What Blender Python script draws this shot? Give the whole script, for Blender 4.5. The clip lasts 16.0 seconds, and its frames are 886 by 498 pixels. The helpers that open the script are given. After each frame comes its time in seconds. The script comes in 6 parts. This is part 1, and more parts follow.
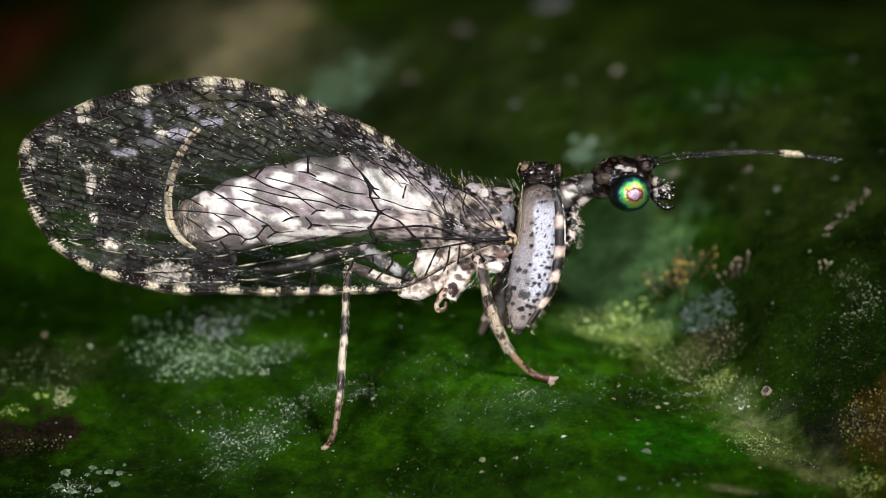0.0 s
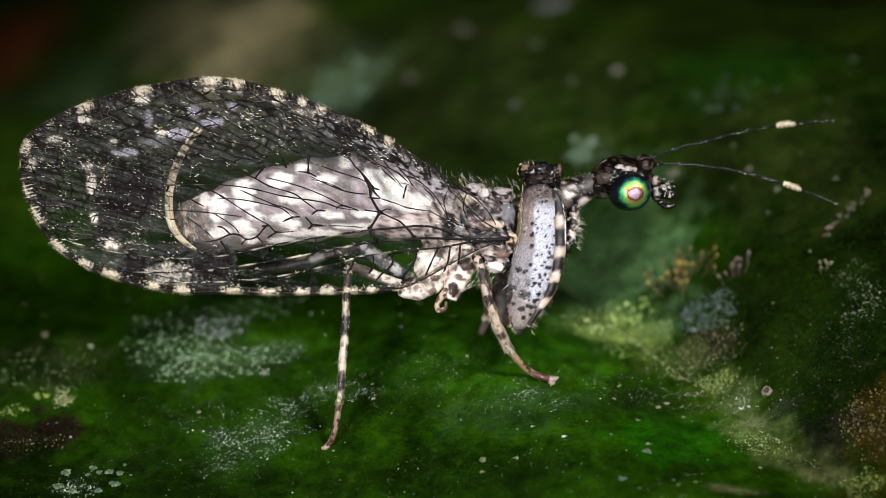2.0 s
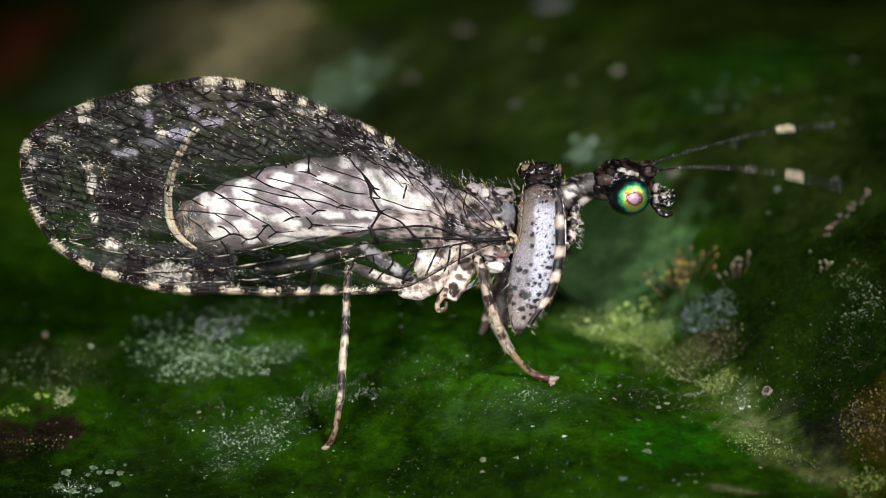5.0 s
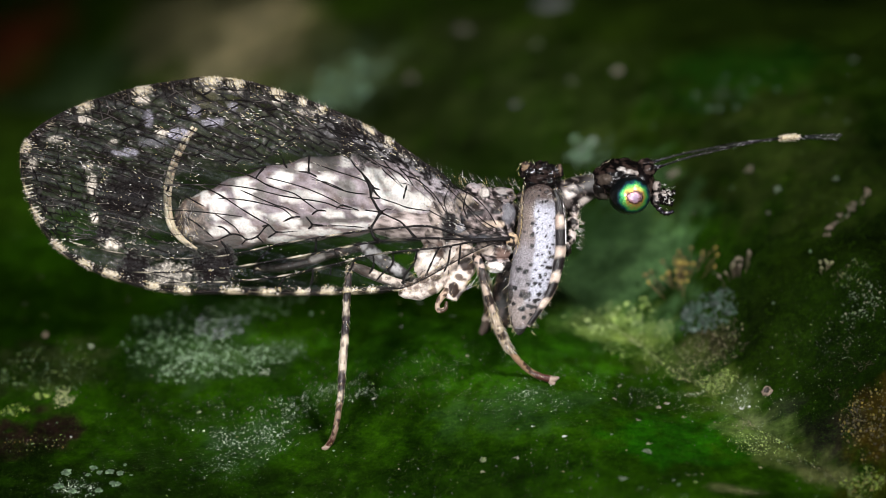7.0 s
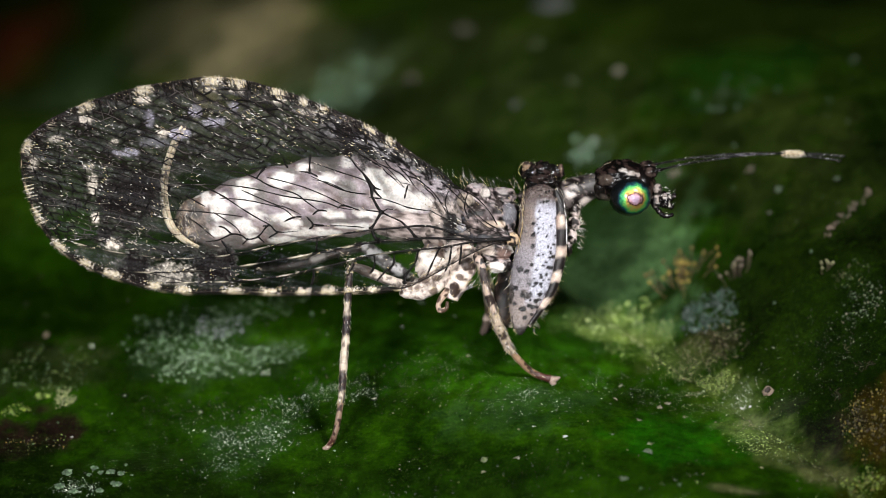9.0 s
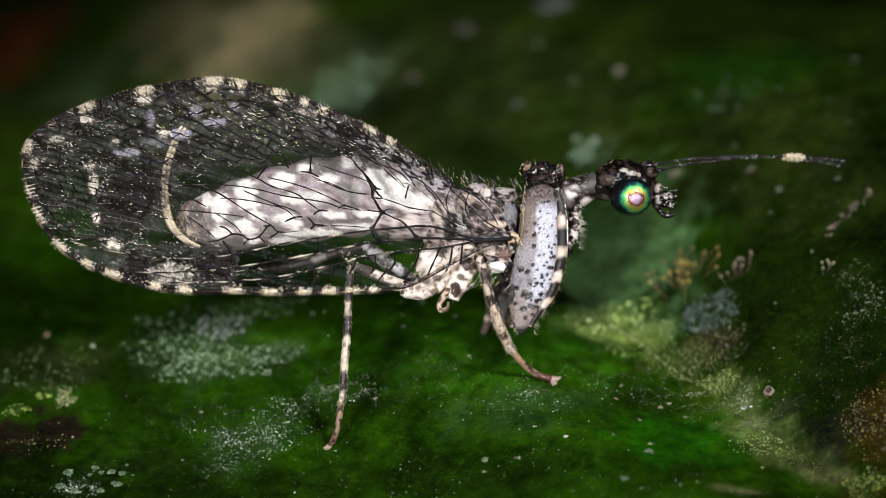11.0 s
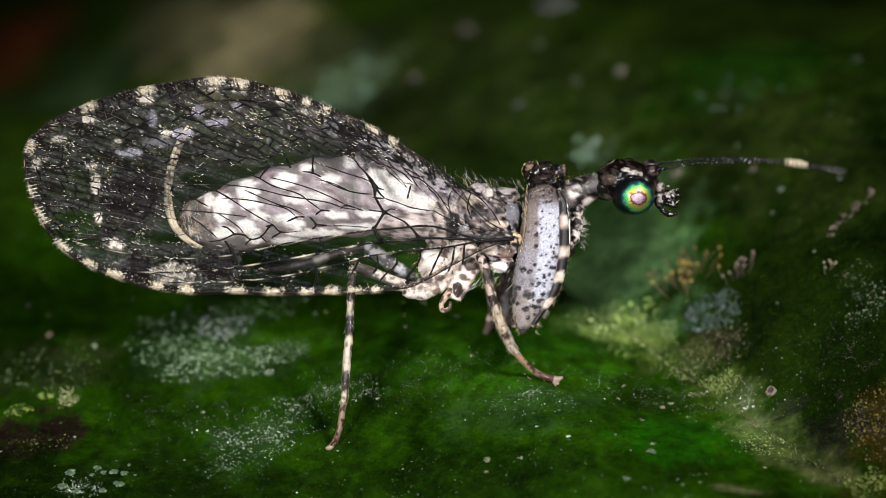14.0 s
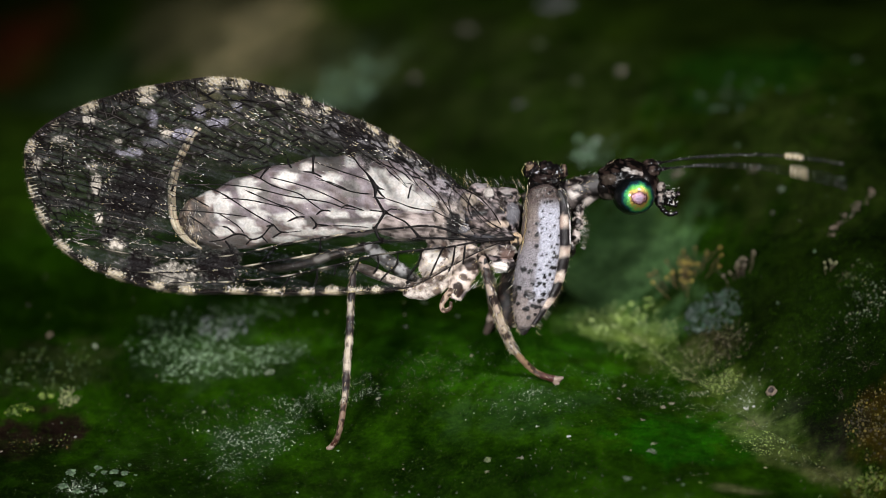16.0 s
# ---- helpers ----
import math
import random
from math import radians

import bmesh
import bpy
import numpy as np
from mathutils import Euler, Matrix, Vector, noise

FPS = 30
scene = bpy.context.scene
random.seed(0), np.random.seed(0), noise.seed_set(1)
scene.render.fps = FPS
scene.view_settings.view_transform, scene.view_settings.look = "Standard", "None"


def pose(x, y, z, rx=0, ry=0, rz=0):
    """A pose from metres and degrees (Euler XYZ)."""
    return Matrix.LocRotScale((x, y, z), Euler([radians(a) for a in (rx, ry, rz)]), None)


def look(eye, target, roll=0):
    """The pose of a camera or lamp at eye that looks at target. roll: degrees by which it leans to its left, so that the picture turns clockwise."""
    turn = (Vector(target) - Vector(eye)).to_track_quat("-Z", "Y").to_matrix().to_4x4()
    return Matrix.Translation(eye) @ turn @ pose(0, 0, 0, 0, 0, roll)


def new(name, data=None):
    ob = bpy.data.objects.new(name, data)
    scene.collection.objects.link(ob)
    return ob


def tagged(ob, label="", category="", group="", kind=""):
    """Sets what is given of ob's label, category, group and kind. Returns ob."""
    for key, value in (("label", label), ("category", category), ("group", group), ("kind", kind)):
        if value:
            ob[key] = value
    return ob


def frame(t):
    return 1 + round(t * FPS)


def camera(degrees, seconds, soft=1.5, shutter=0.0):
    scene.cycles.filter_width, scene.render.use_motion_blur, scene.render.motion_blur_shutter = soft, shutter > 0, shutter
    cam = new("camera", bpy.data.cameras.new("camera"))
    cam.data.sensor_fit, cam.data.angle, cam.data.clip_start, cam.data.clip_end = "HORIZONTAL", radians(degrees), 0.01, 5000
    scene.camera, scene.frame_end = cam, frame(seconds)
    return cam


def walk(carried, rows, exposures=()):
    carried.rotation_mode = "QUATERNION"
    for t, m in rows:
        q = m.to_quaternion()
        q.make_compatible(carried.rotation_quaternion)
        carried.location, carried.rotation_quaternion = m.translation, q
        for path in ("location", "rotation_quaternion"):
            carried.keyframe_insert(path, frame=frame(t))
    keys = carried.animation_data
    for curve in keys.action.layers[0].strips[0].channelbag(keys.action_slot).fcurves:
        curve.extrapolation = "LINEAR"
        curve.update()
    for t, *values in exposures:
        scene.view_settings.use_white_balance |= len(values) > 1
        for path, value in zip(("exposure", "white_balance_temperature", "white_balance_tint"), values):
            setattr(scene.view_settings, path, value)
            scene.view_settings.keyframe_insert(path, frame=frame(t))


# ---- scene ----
# ---- camera -------------------------------------------------------------
# A macro shot: one length unit in the helpers below is a millimetre, and MM brings it to metres.
MM = 0.001
TILT = 22.0                       # the lens looks down at the leaf by so many degrees
DIST = 107.53                     # lens to the insect's near flank
CENTRE = Vector((0.0, 0.0, 3.43))  # the point on which the lens is trained
TOWARD = Vector((0.0, -math.cos(radians(TILT)), math.sin(radians(TILT))))

cam = camera(10.0, 16.0, soft=0.75, shutter=1.0)
cam.data.dof.use_dof = True
cam.data.dof.focus_distance = (DIST - 0.9) * MM
cam.data.dof.aperture_fstop = 57.0


def eye(dx, dz=0.0):
    """The lens, slid sideways by dx millimetres, always level and looking the same way."""
    e = (CENTRE + TOWARD * DIST + Vector((dx, 0, dz))) * MM
    return look(e, e - TOWARD)


walk(cam, [(0.0, eye(0.012)), (4.0, eye(0.0)), (7.5, eye(-0.004)), (9.0, eye(-0.022)), (11.5, eye(-0.046)),
           (13.0, eye(-0.072)), (14.5, eye(-0.090)), (16.0, eye(-0.096))],
     exposures=[(0.0, 0.0), (15.8, 0.0), (16.0, -0.35)])

# ---- light: dim forest night and a macro flash with two diffused heads -------
world = bpy.data.worlds.new("night")
scene.world = world
world.use_nodes = True
world.node_tree.nodes["Background"].inputs["Color"].default_value = (0.05, 0.12, 0.03, 1)
world.node_tree.nodes["Background"].inputs["Strength"].default_value = 0.022


def flash_head(name, place, aim, watts, size, cone):
    lamp = bpy.data.lights.new(name, "SPOT")
    lamp.energy, lamp.shadow_soft_size = watts, size * MM
    lamp.spot_size, lamp.spot_blend = radians(cone), 0.62
    lamp.color = (0.99, 0.98, 1.0)
    ob = new(name, lamp)
    ob.matrix_world = look(Vector(place) * MM, Vector(aim) * MM)
    return tagged(ob, kind="structure")


flash_head("flash_right", (48, -62, 92), (0.0, 0.0, 3.0), 1.05, 9.5, 14.6)
flash_head("flash_left", (-40, -97, 44), (-0.6, 0.0, 3.0), 0.83, 9.5, 15.4)


# ---- mesh building ----------------------------------------------------------
class Shape:
    """Gathers vertices (in millimetres), faces and a pigment for each vertex, for one mesh."""

    def __init__(self):
        self.v, self.f, self.c, self.m = [], [], [], []

    def add(self, verts, faces, colours, slot=0):
        n = len(self.v)
        self.v += [tuple(p) for p in verts]
        self.c += colours if isinstance(colours, list) else [colours] * len(verts)
        self.f += [tuple(i + n for i in f) for f in faces]
        self.m += [slot] * len(faces)

    def tube(self, pts, radii, colour, sides=8, slot=0, flat=1.0):
        """A round rod along pts; colour is a value or a function of the share along it, the angle and the place."""
        pts = [Vector(p) for p in pts]
        n = len(pts)
        if not hasattr(radii, "__len__"):
            radii = [radii] * n
        verts, cols = [], []
        side = Vector((0, 1, 0))
        for i, p in enumerate(pts):
            t = (pts[min(i + 1, n - 1)] - pts[max(i - 1, 0)]).normalized()
            a = side - t * side.dot(t)
            if a.length < 1e-6:
                a = t.orthogonal()
            a.normalize()
            b = t.cross(a)
            for k in range(sides):
                w = 2 * math.pi * k / sides
                q = p + (a * math.cos(w) * flat + b * math.sin(w)) * radii[i]
                verts.append(q)
                cols.append(colour(i / (n - 1), w, q) if callable(colour) else colour)
        faces = [(i * sides + k, i * sides + (k + 1) % sides, (i + 1) * sides + (k + 1) % sides, (i + 1) * sides + k)
                 for i in range(n - 1) for k in range(sides)]
        faces += [tuple(range(sides))[::-1], tuple((n - 1) * sides + k for k in range(sides))]
        self.add(verts, faces, cols, slot)

    def ball(self, centre, radii, colour, rough=0.0, scale=2.0, segs=20, rings=12, turn=None, slot=0):
        """A lumpy rounded body; rough is the height of its lumps as a share of its size."""
        centre, verts, cols = Vector(centre), [], []
        for i in range(rings + 1):
            a = math.pi * i / rings
            for k in range(segs):
                w = 2 * math.pi * k / segs
                d = Vector((math.sin(a) * math.cos(w), math.sin(a) * math.sin(w), math.cos(a)))
                g = 1 + rough * noise.noise(d * scale + centre * 3.1)
                q = Vector((d.x * radii[0], d.y * radii[1], d.z * radii[2])) * g
                if turn:
                    q = turn @ q
                q += centre
                verts.append(q)
                cols.append(colour(q) if callable(colour) else colour)
        faces = [(i * segs + k, (i + 1) * segs + k, (i + 1) * segs + (k + 1) % segs, i * segs + (k + 1) % segs)
                 for i in range(rings) for k in range(segs)]
        self.add(verts, faces, cols, slot)

    def hair(self, p, tip, r, colour, slot=0):
        p, tip = Vector(p), Vector(tip)
        t = (tip - p).normalized()
        a = t.orthogonal().normalized() * r
        b = t.cross(a)
        self.add([p + a, p - a * 0.5 + b * 0.87, p - a * 0.5 - b * 0.87, tip], [(0, 1, 3), (1, 2, 3), (2, 0, 3)], colour, slot)


def spline(pts, n):
    """n points on a smooth curve through pts (tuples of any length)."""
    pts = [np.array(p, float) for p in pts]
    k = len(pts) - 1
    out = []
    for i in range(n):
        s = i / (n - 1) * k
        j = min(int(s), k - 1)
        u = s - j
        p0, p1, p2, p3 = pts[max(j - 1, 0)], pts[j], pts[j + 1], pts[min(j + 2, k)]
        out.append(0.5 * (2 * p1 + (p2 - p0) * u + (2 * p0 - 5 * p1 + 4 * p2 - p3) * u * u + (3 * p1 - p0 - 3 * p2 + p3) * u ** 3))
    return out


def part(name, shape, material, parent=None, label="", origin=(0, 0, 0), smooth=True):
    """Links a Shape as one mesh object under a thing or a part, with its origin at that place of the shape's space."""
    mesh = bpy.data.meshes.new(name)
    o = Vector(origin)
    v = np.array(shape.v, float) - np.array(o)
    mesh.from_pydata((v * MM).tolist(), [], shape.f)
    mats = material if isinstance(material, (list, tuple)) else [material]
    for m in mats:
        mesh.materials.append(m)
    mesh.polygons.foreach_set("material_index", shape.m)
    mesh.polygons.foreach_set("use_smooth", [smooth] * len(shape.f))
    tone = mesh.attributes.new("pigment", "FLOAT_COLOR", "POINT")
    tone.data.foreach_set("color", np.array([(*c, 1.0)[:4] for c in shape.c], float).ravel())
    mesh.update()
    ob = new(name, mesh)
    ob.parent = parent
    base = Vector(parent["origin"]) if parent and "origin" in parent else Vector((0, 0, 0))
    ob.location = (o - base) * MM
    ob["origin"] = tuple(o)
    if label:
        tagged(ob, label)
    return ob


def n3(p, s, o=0.0):
    return noise.noise(Vector((p[0] * s + o, p[1] * s + o * 1.7, p[2] * s - o)))


def mix(a, b, t):
    t = max(0.0, min(1.0, t))
    return tuple(x + (y - x) * t for x, y in zip(a, b))


def step(a, b, x):
    t = max(0.0, min(1.0, (x - a) / (b - a)))
    return t * t * (3 - 2 * t)


# ---- materials --------------------------------------------------------------
def material(name):
    m = bpy.data.materials.new(name)
    m.use_nodes = True
    nt = m.node_tree
    return m, nt, nt.nodes["Principled BSDF"], nt.nodes["Material Output"]


def coords(nt, scale):
    """Object coordinates in millimetres, times scale."""
    tc = nt.nodes.new("ShaderNodeTexCoord")
    mp = nt.nodes.new("ShaderNodeMapping")
    mp.inputs["Scale"].default_value = (1000 * scale,) * 3
    nt.links.new(tc.outputs["Object"], mp.inputs["Vector"])
    return mp.outputs["Vector"]


def noise_node(nt, scale, detail=4.0, rough=0.6):
    n = nt.nodes.new("ShaderNodeTexNoise")
    n.inputs["Scale"].default_value = 1.0
    n.inputs["Detail"].default_value = detail
    n.inputs["Roughness"].default_value = rough
    nt.links.new(coords(nt, scale), n.inputs["Vector"])
    return n.outputs["Fac"]


def ramp(nt, fac, stops):
    r = nt.nodes.new("ShaderNodeValToRGB")
    e = r.color_ramp.elements
    while len(e) < len(stops):
        e.new(0.5)
    for k, (pos, c) in enumerate(stops):
        e[k].position = pos
        e[k].color = (*c, 1) if len(c) == 3 else c
    nt.links.new(fac, r.inputs["Fac"])
    return r.outputs["Color"]


def blend(nt, kind, fac, a, b):
    n = nt.nodes.new("ShaderNodeMix")
    n.data_type, n.blend_type = "RGBA", kind
    for k, val in ((0, fac), (6, a), (7, b)):
        if hasattr(val, "is_linked"):
            nt.links.new(val, n.inputs[k])
        else:
            n.inputs[k].default_value = val
    return n.outputs[2]


def bump(nt, bsdf, height, strength, dist):
    b = nt.nodes.new("ShaderNodeBump")
    b.inputs["Strength"].default_value = strength
    b.inputs["Distance"].default_value = dist * MM
    nt.links.new(height, b.inputs["Height"])
    nt.links.new(b.outputs["Normal"], bsdf.inputs["Normal"])


def chitin(name, rough=0.4, grain=25.0, relief=0.5, sss=0.0, spec=0.5, metal=0.0, relief_mm=0.025, low=0.6, high=1.2):
    """Insect skin: the pigment of the mesh, with fine mottling and relief."""
    m, nt, p, out = material(name)
    a = nt.nodes.new("ShaderNodeAttribute")
    a.attribute_name = "pigment"
    fine = ramp(nt, noise_node(nt, grain, 3), [(0.3, (low, low * 0.97, low * 0.95)), (0.7, (high, high, high))])
    c = blend(nt, "MULTIPLY", 1.0, a.outputs["Color"], fine)
    nt.links.new(c, p.inputs["Base Color"])
    p.inputs["Roughness"].default_value = rough
    p.inputs["Metallic"].default_value = metal
    p.inputs["Specular IOR Level"].default_value = spec
    if sss:
        p.inputs["Subsurface Weight"].default_value = sss
        p.inputs["Subsurface Radius"].default_value = (0.15 * MM, 0.08 * MM, 0.06 * MM)
        p.inputs["Subsurface Scale"].default_value = 1.0
    bump(nt, p, noise_node(nt, grain * 1.3, 4), relief, relief_mm)
    return m


def membrane_material():
    """Clear wing skin: see-through, glossy, with pigment where the mesh says so (its alpha)."""
    m, nt, p, out = material("wing_membrane")
    a = nt.nodes.new("ShaderNodeAttribute")
    a.attribute_name = "pigment"
    fine = ramp(nt, noise_node(nt, 22, 3), [(0.3, (0.45, 0.45, 0.45)), (0.7, (1.5, 1.5, 1.5))])
    nt.links.new(blend(nt, "MULTIPLY", 1.0, a.outputs["Color"], fine), p.inputs["Base Color"])
    p.inputs["Roughness"].default_value = 0.4
    p.inputs["Specular IOR Level"].default_value = 0.03
    cloud = ramp(nt, noise_node(nt, 7, 5, 0.7), [(0.34, (0.85, 0.85, 0.85)), (0.62, (1.2, 1.2, 1.2))])
    grit = ramp(nt, noise_node(nt, 26, 2, 0.5), [(0.3, (0.7, 0.7, 0.7)), (0.62, (1.35, 1.35, 1.35))])
    hide = blend(nt, "MULTIPLY", 1.0, blend(nt, "MULTIPLY", 1.0, cloud, grit), a.outputs["Alpha"])
    clear = nt.nodes.new("ShaderNodeBsdfTransparent")
    clear.inputs["Color"].default_value = (0.93, 0.92, 0.90, 1)
    gloss = nt.nodes.new("ShaderNodeBsdfGlossy")
    gloss.inputs["Roughness"].default_value = 0.22
    gloss.inputs["Color"].default_value = (0.8, 0.85, 1.0, 1)
    fres = nt.nodes.new("ShaderNodeFresnel")
    fres.inputs["IOR"].default_value = 1.08
    skin = nt.nodes.new("ShaderNodeMixShader")
    nt.links.new(fres.outputs[0], skin.inputs[0])
    nt.links.new(clear.outputs[0], skin.inputs[1])
    nt.links.new(gloss.outputs[0], skin.inputs[2])
    b = nt.nodes.new("ShaderNodeBump")
    b.inputs["Strength"].default_value = 0.8
    b.inputs["Distance"].default_value = 0.02 * MM
    nt.links.new(noise_node(nt, 9, 3), b.inputs["Height"])
    nt.links.new(b.outputs["Normal"], gloss.inputs["Normal"])
    nt.links.new(b.outputs["Normal"], p.inputs["Normal"])
    both = nt.nodes.new("ShaderNodeMixShader")
    nt.links.new(hide, both.inputs[0])
    nt.links.new(skin.outputs[0], both.inputs[1])
    nt.links.new(p.outputs[0], both.inputs[2])
    nt.links.new(both.outputs[0], out.inputs["Surface"])
    return m


def eye_material(axis):
    """A compound eye: dark cornea with rings of structural colour about its axis, and fine facets."""
    m, nt, p, out = material("compound_eye")
    tc = nt.nodes.new("ShaderNodeTexCoord")
    sub = nt.nodes.new("ShaderNodeVectorMath")
    sub.operation = "DISTANCE"
    sub.inputs[1].default_value = [c * MM for c in axis]
    nt.links.new(tc.outputs["Object"], sub.inputs[0])
    wob = nt.nodes.new("ShaderNodeMath")
    wob.operation = "MULTIPLY_ADD"
    wob.inputs[1].default_value = 0.26 * MM
    nt.links.new(noise_node(nt, 7, 4), wob.inputs[0])
    nt.links.new(sub.outputs["Value"], wob.inputs[2])
    k = nt.nodes.new("ShaderNodeMath")
    k.operation = "MULTIPLY"
    k.inputs[1].default_value = 1310.0
    nt.links.new(wob.outputs[0], k.inputs[0])
    c = ramp(nt, k.outputs[0], [(0.25, (0.42, 0.30, 0.40)), (0.32, (0.34, 0.18, 0.20)), (0.36, (0.05, 0.02, 0.02)), (0.43, (0.34, 0.22, 0.05)),
                                (0.50, (0.12, 0.34, 0.06)), (0.58, (0.02, 0.20, 0.08)), (0.64, (0.006, 0.04, 0.06)), (0.70, (0.004, 0.006, 0.007))])
    nt.links.new(c, p.inputs["Base Color"])
    p.inputs["Metallic"].default_value = 0.75
    p.inputs["Roughness"].default_value = 0.42
    vo = nt.nodes.new("ShaderNodeTexVoronoi")
    vo.inputs["Scale"].default_value = 1.0
    nt.links.new(coords(nt, 42), vo.inputs["Vector"])
    bump(nt, p, vo.outputs["Distance"], 0.5, 0.012)
    p.inputs["Coat Weight"].default_value = 0.4
    p.inputs["Coat Roughness"].default_value = 0.15
    return m


def growth(name, rough=0.8, low=0.3, high=0.95):
    """Lichen, moss and litter: the pigment of the mesh, varied piece by piece."""
    m, nt, p, out = material(name)
    a = nt.nodes.new("ShaderNodeAttribute")
    a.attribute_name = "pigment"
    g = nt.nodes.new("ShaderNodeNewGeometry")
    vary = ramp(nt, g.outputs["Random Per Island"], [(0.0, (low, low * 1.08, low)), (1.0, (high, high * 0.98, high * 0.97))])
    c = blend(nt, "MULTIPLY", 1.0, a.outputs["Color"], vary)
    fine = ramp(nt, noise_node(nt, 14, 4), [(0.3, (0.6, 0.6, 0.6)), (0.7, (1.3, 1.3, 1.3))])
    nt.links.new(blend(nt, "MULTIPLY", 1.0, c, fine), p.inputs["Base Color"])
    p.inputs["Roughness"].default_value = rough
    bump(nt, p, noise_node(nt, 20, 3), 0.6, 0.02)
    return m


def leaf_material():
    """A dark green leathery leaf with algae film, stains and fine wax grain."""
    m, nt, p, out = material("leaf_skin")
    a = nt.nodes.new("ShaderNodeAttribute")
    a.attribute_name = "pigment"
    big = ramp(nt, noise_node(nt, 0.45, 5, 0.6), [(0.30, (0.28, 0.32, 0.3)), (0.5, (0.9, 0.9, 0.9)), (0.70, (1.7, 1.6, 1.5))])
    c = blend(nt, "MULTIPLY", 1.0, a.outputs["Color"], big)
    mid = ramp(nt, noise_node(nt, 2.4, 5, 0.7), [(0.32, (0.45, 0.48, 0.45)), (0.68, (1.45, 1.4, 1.35))])
    c = blend(nt, "MULTIPLY", 1.0, c, mid)
    film = ramp(nt, noise_node(nt, 5.5, 6, 0.75), [(0.56, (0, 0, 0)), (0.75, (0.5, 0.5, 0.5))])
    c = blend(nt, "MIX", film, c, (0.017, 0.042, 0.002, 1))
    pits = ramp(nt, noise_node(nt, 11, 5, 0.8), [(0.36, (0.62, 0.64, 0.6)), (0.64, (1.28, 1.25, 1.2))])
    c = blend(nt, "MULTIPLY", 1.0, c, pits)
    grain = ramp(nt, noise_node(nt, 34, 2, 0.5), [(0.58, (0, 0, 0)), (0.70, (0.4, 0.4, 0.4))])
    patchy = ramp(nt, noise_node(nt, 1.1, 3), [(0.35, (0, 0, 0)), (0.65, (1, 1, 1))])
    c = blend(nt, "MIX", blend(nt, "MULTIPLY", 1.0, grain, patchy), c, (0.044, 0.088, 0.012, 1))
    nt.links.new(c, p.inputs["Base Color"])
    r = ramp(nt, noise_node(nt, 3.0, 4), [(0.3, (0.30, 0.30, 0.30)), (0.7, (0.6, 0.6, 0.6))])
    nt.links.new(r, p.inputs["Roughness"])
    p.inputs["Specular IOR Level"].default_value = 0.02
    h = nt.nodes.new("ShaderNodeMath")
    h.operation = "ADD"
    nt.links.new(noise_node(nt, 16, 5, 0.75), h.inputs[0])
    nt.links.new(noise_node(nt, 1.6, 3), h.inputs[1])
    bump(nt, p, h.outputs[0], 0.55, 0.04)
    return m


SKIN = chitin("mottled_cuticle", 0.30, 36, 0.8, spec=0.3, relief_mm=0.014, low=0.75, high=1.15)
SOFT = chitin("soft_abdomen_skin", 0.42, 22, 0.8, sss=0.12, low=0.72, high=1.12)
SILVER = chitin("silvery_femur_cuticle", 0.26, 21, 1.0, spec=0.9, relief_mm=0.046, low=0.6, high=1.3)
DARK = chitin("black_cuticle", 0.18, 16, 0.5, spec=0.25, relief_mm=0.008)
HEAD = chitin("head_cuticle", 0.26, 18, 0.5, spec=0.14, relief_mm=0.008)
VEIN = chitin("vein_cuticle", 0.45, 30, 0.4, spec=0.08)
HAIR = chitin("bristle", 0.35, 20, 0.0, spec=0.4)
MEMBRANE = membrane_material()
GROWTH = growth("lichen_and_moss")
DUST = growth("pale_dust", 0.6, 0.6, 1.3)
LEAF = leaf_material()

# ---- the leaf ---------------------------------------------------------------


def valley(y):
    """Where the leaf's midrib groove runs, at that distance back."""
    return 5.0 - 0.76 * y


def leaf_height(x, y):
    """Height of the leaf's upper side, in millimetres."""
    s = (x - valley(y)) / 1.256
    base = 0.50 + 1.4 * math.tanh(0.14 * y)
    if s > 0:
        z = base + 3.6 * math.tanh(s * s / (s + 0.7) * 0.80 / 3.6)
    else:
        z = base + 0.70 * math.exp(-((s + 3.2) / 2.6) ** 2) - 0.028 * max(0.0, -s - 6.0) ** 1.3 - 0.25 * (1 - math.exp(s))
    z += 0.10 * noise.noise(Vector((x * 0.35, y * 0.35, 1.3))) + 0.035 * noise.noise(Vector((x * 1.3, y * 1.3, 7.3)))
    if y > 3.5:
        z -= 0.030 * (y - 3.5) ** 1.6
    return z

# the sheet itself: fine where the lens sees it, coarse further out
gx = np.concatenate([np.linspace(-80, -14, 24), np.linspace(-13, 13, 210), np.linspace(14, 80, 24)])
gy = np.concatenate([np.linspace(-60, -9, 18), np.linspace(-8, 14, 170), np.linspace(14.5, 34, 50), np.linspace(36, 110, 24)])
s = Shape()


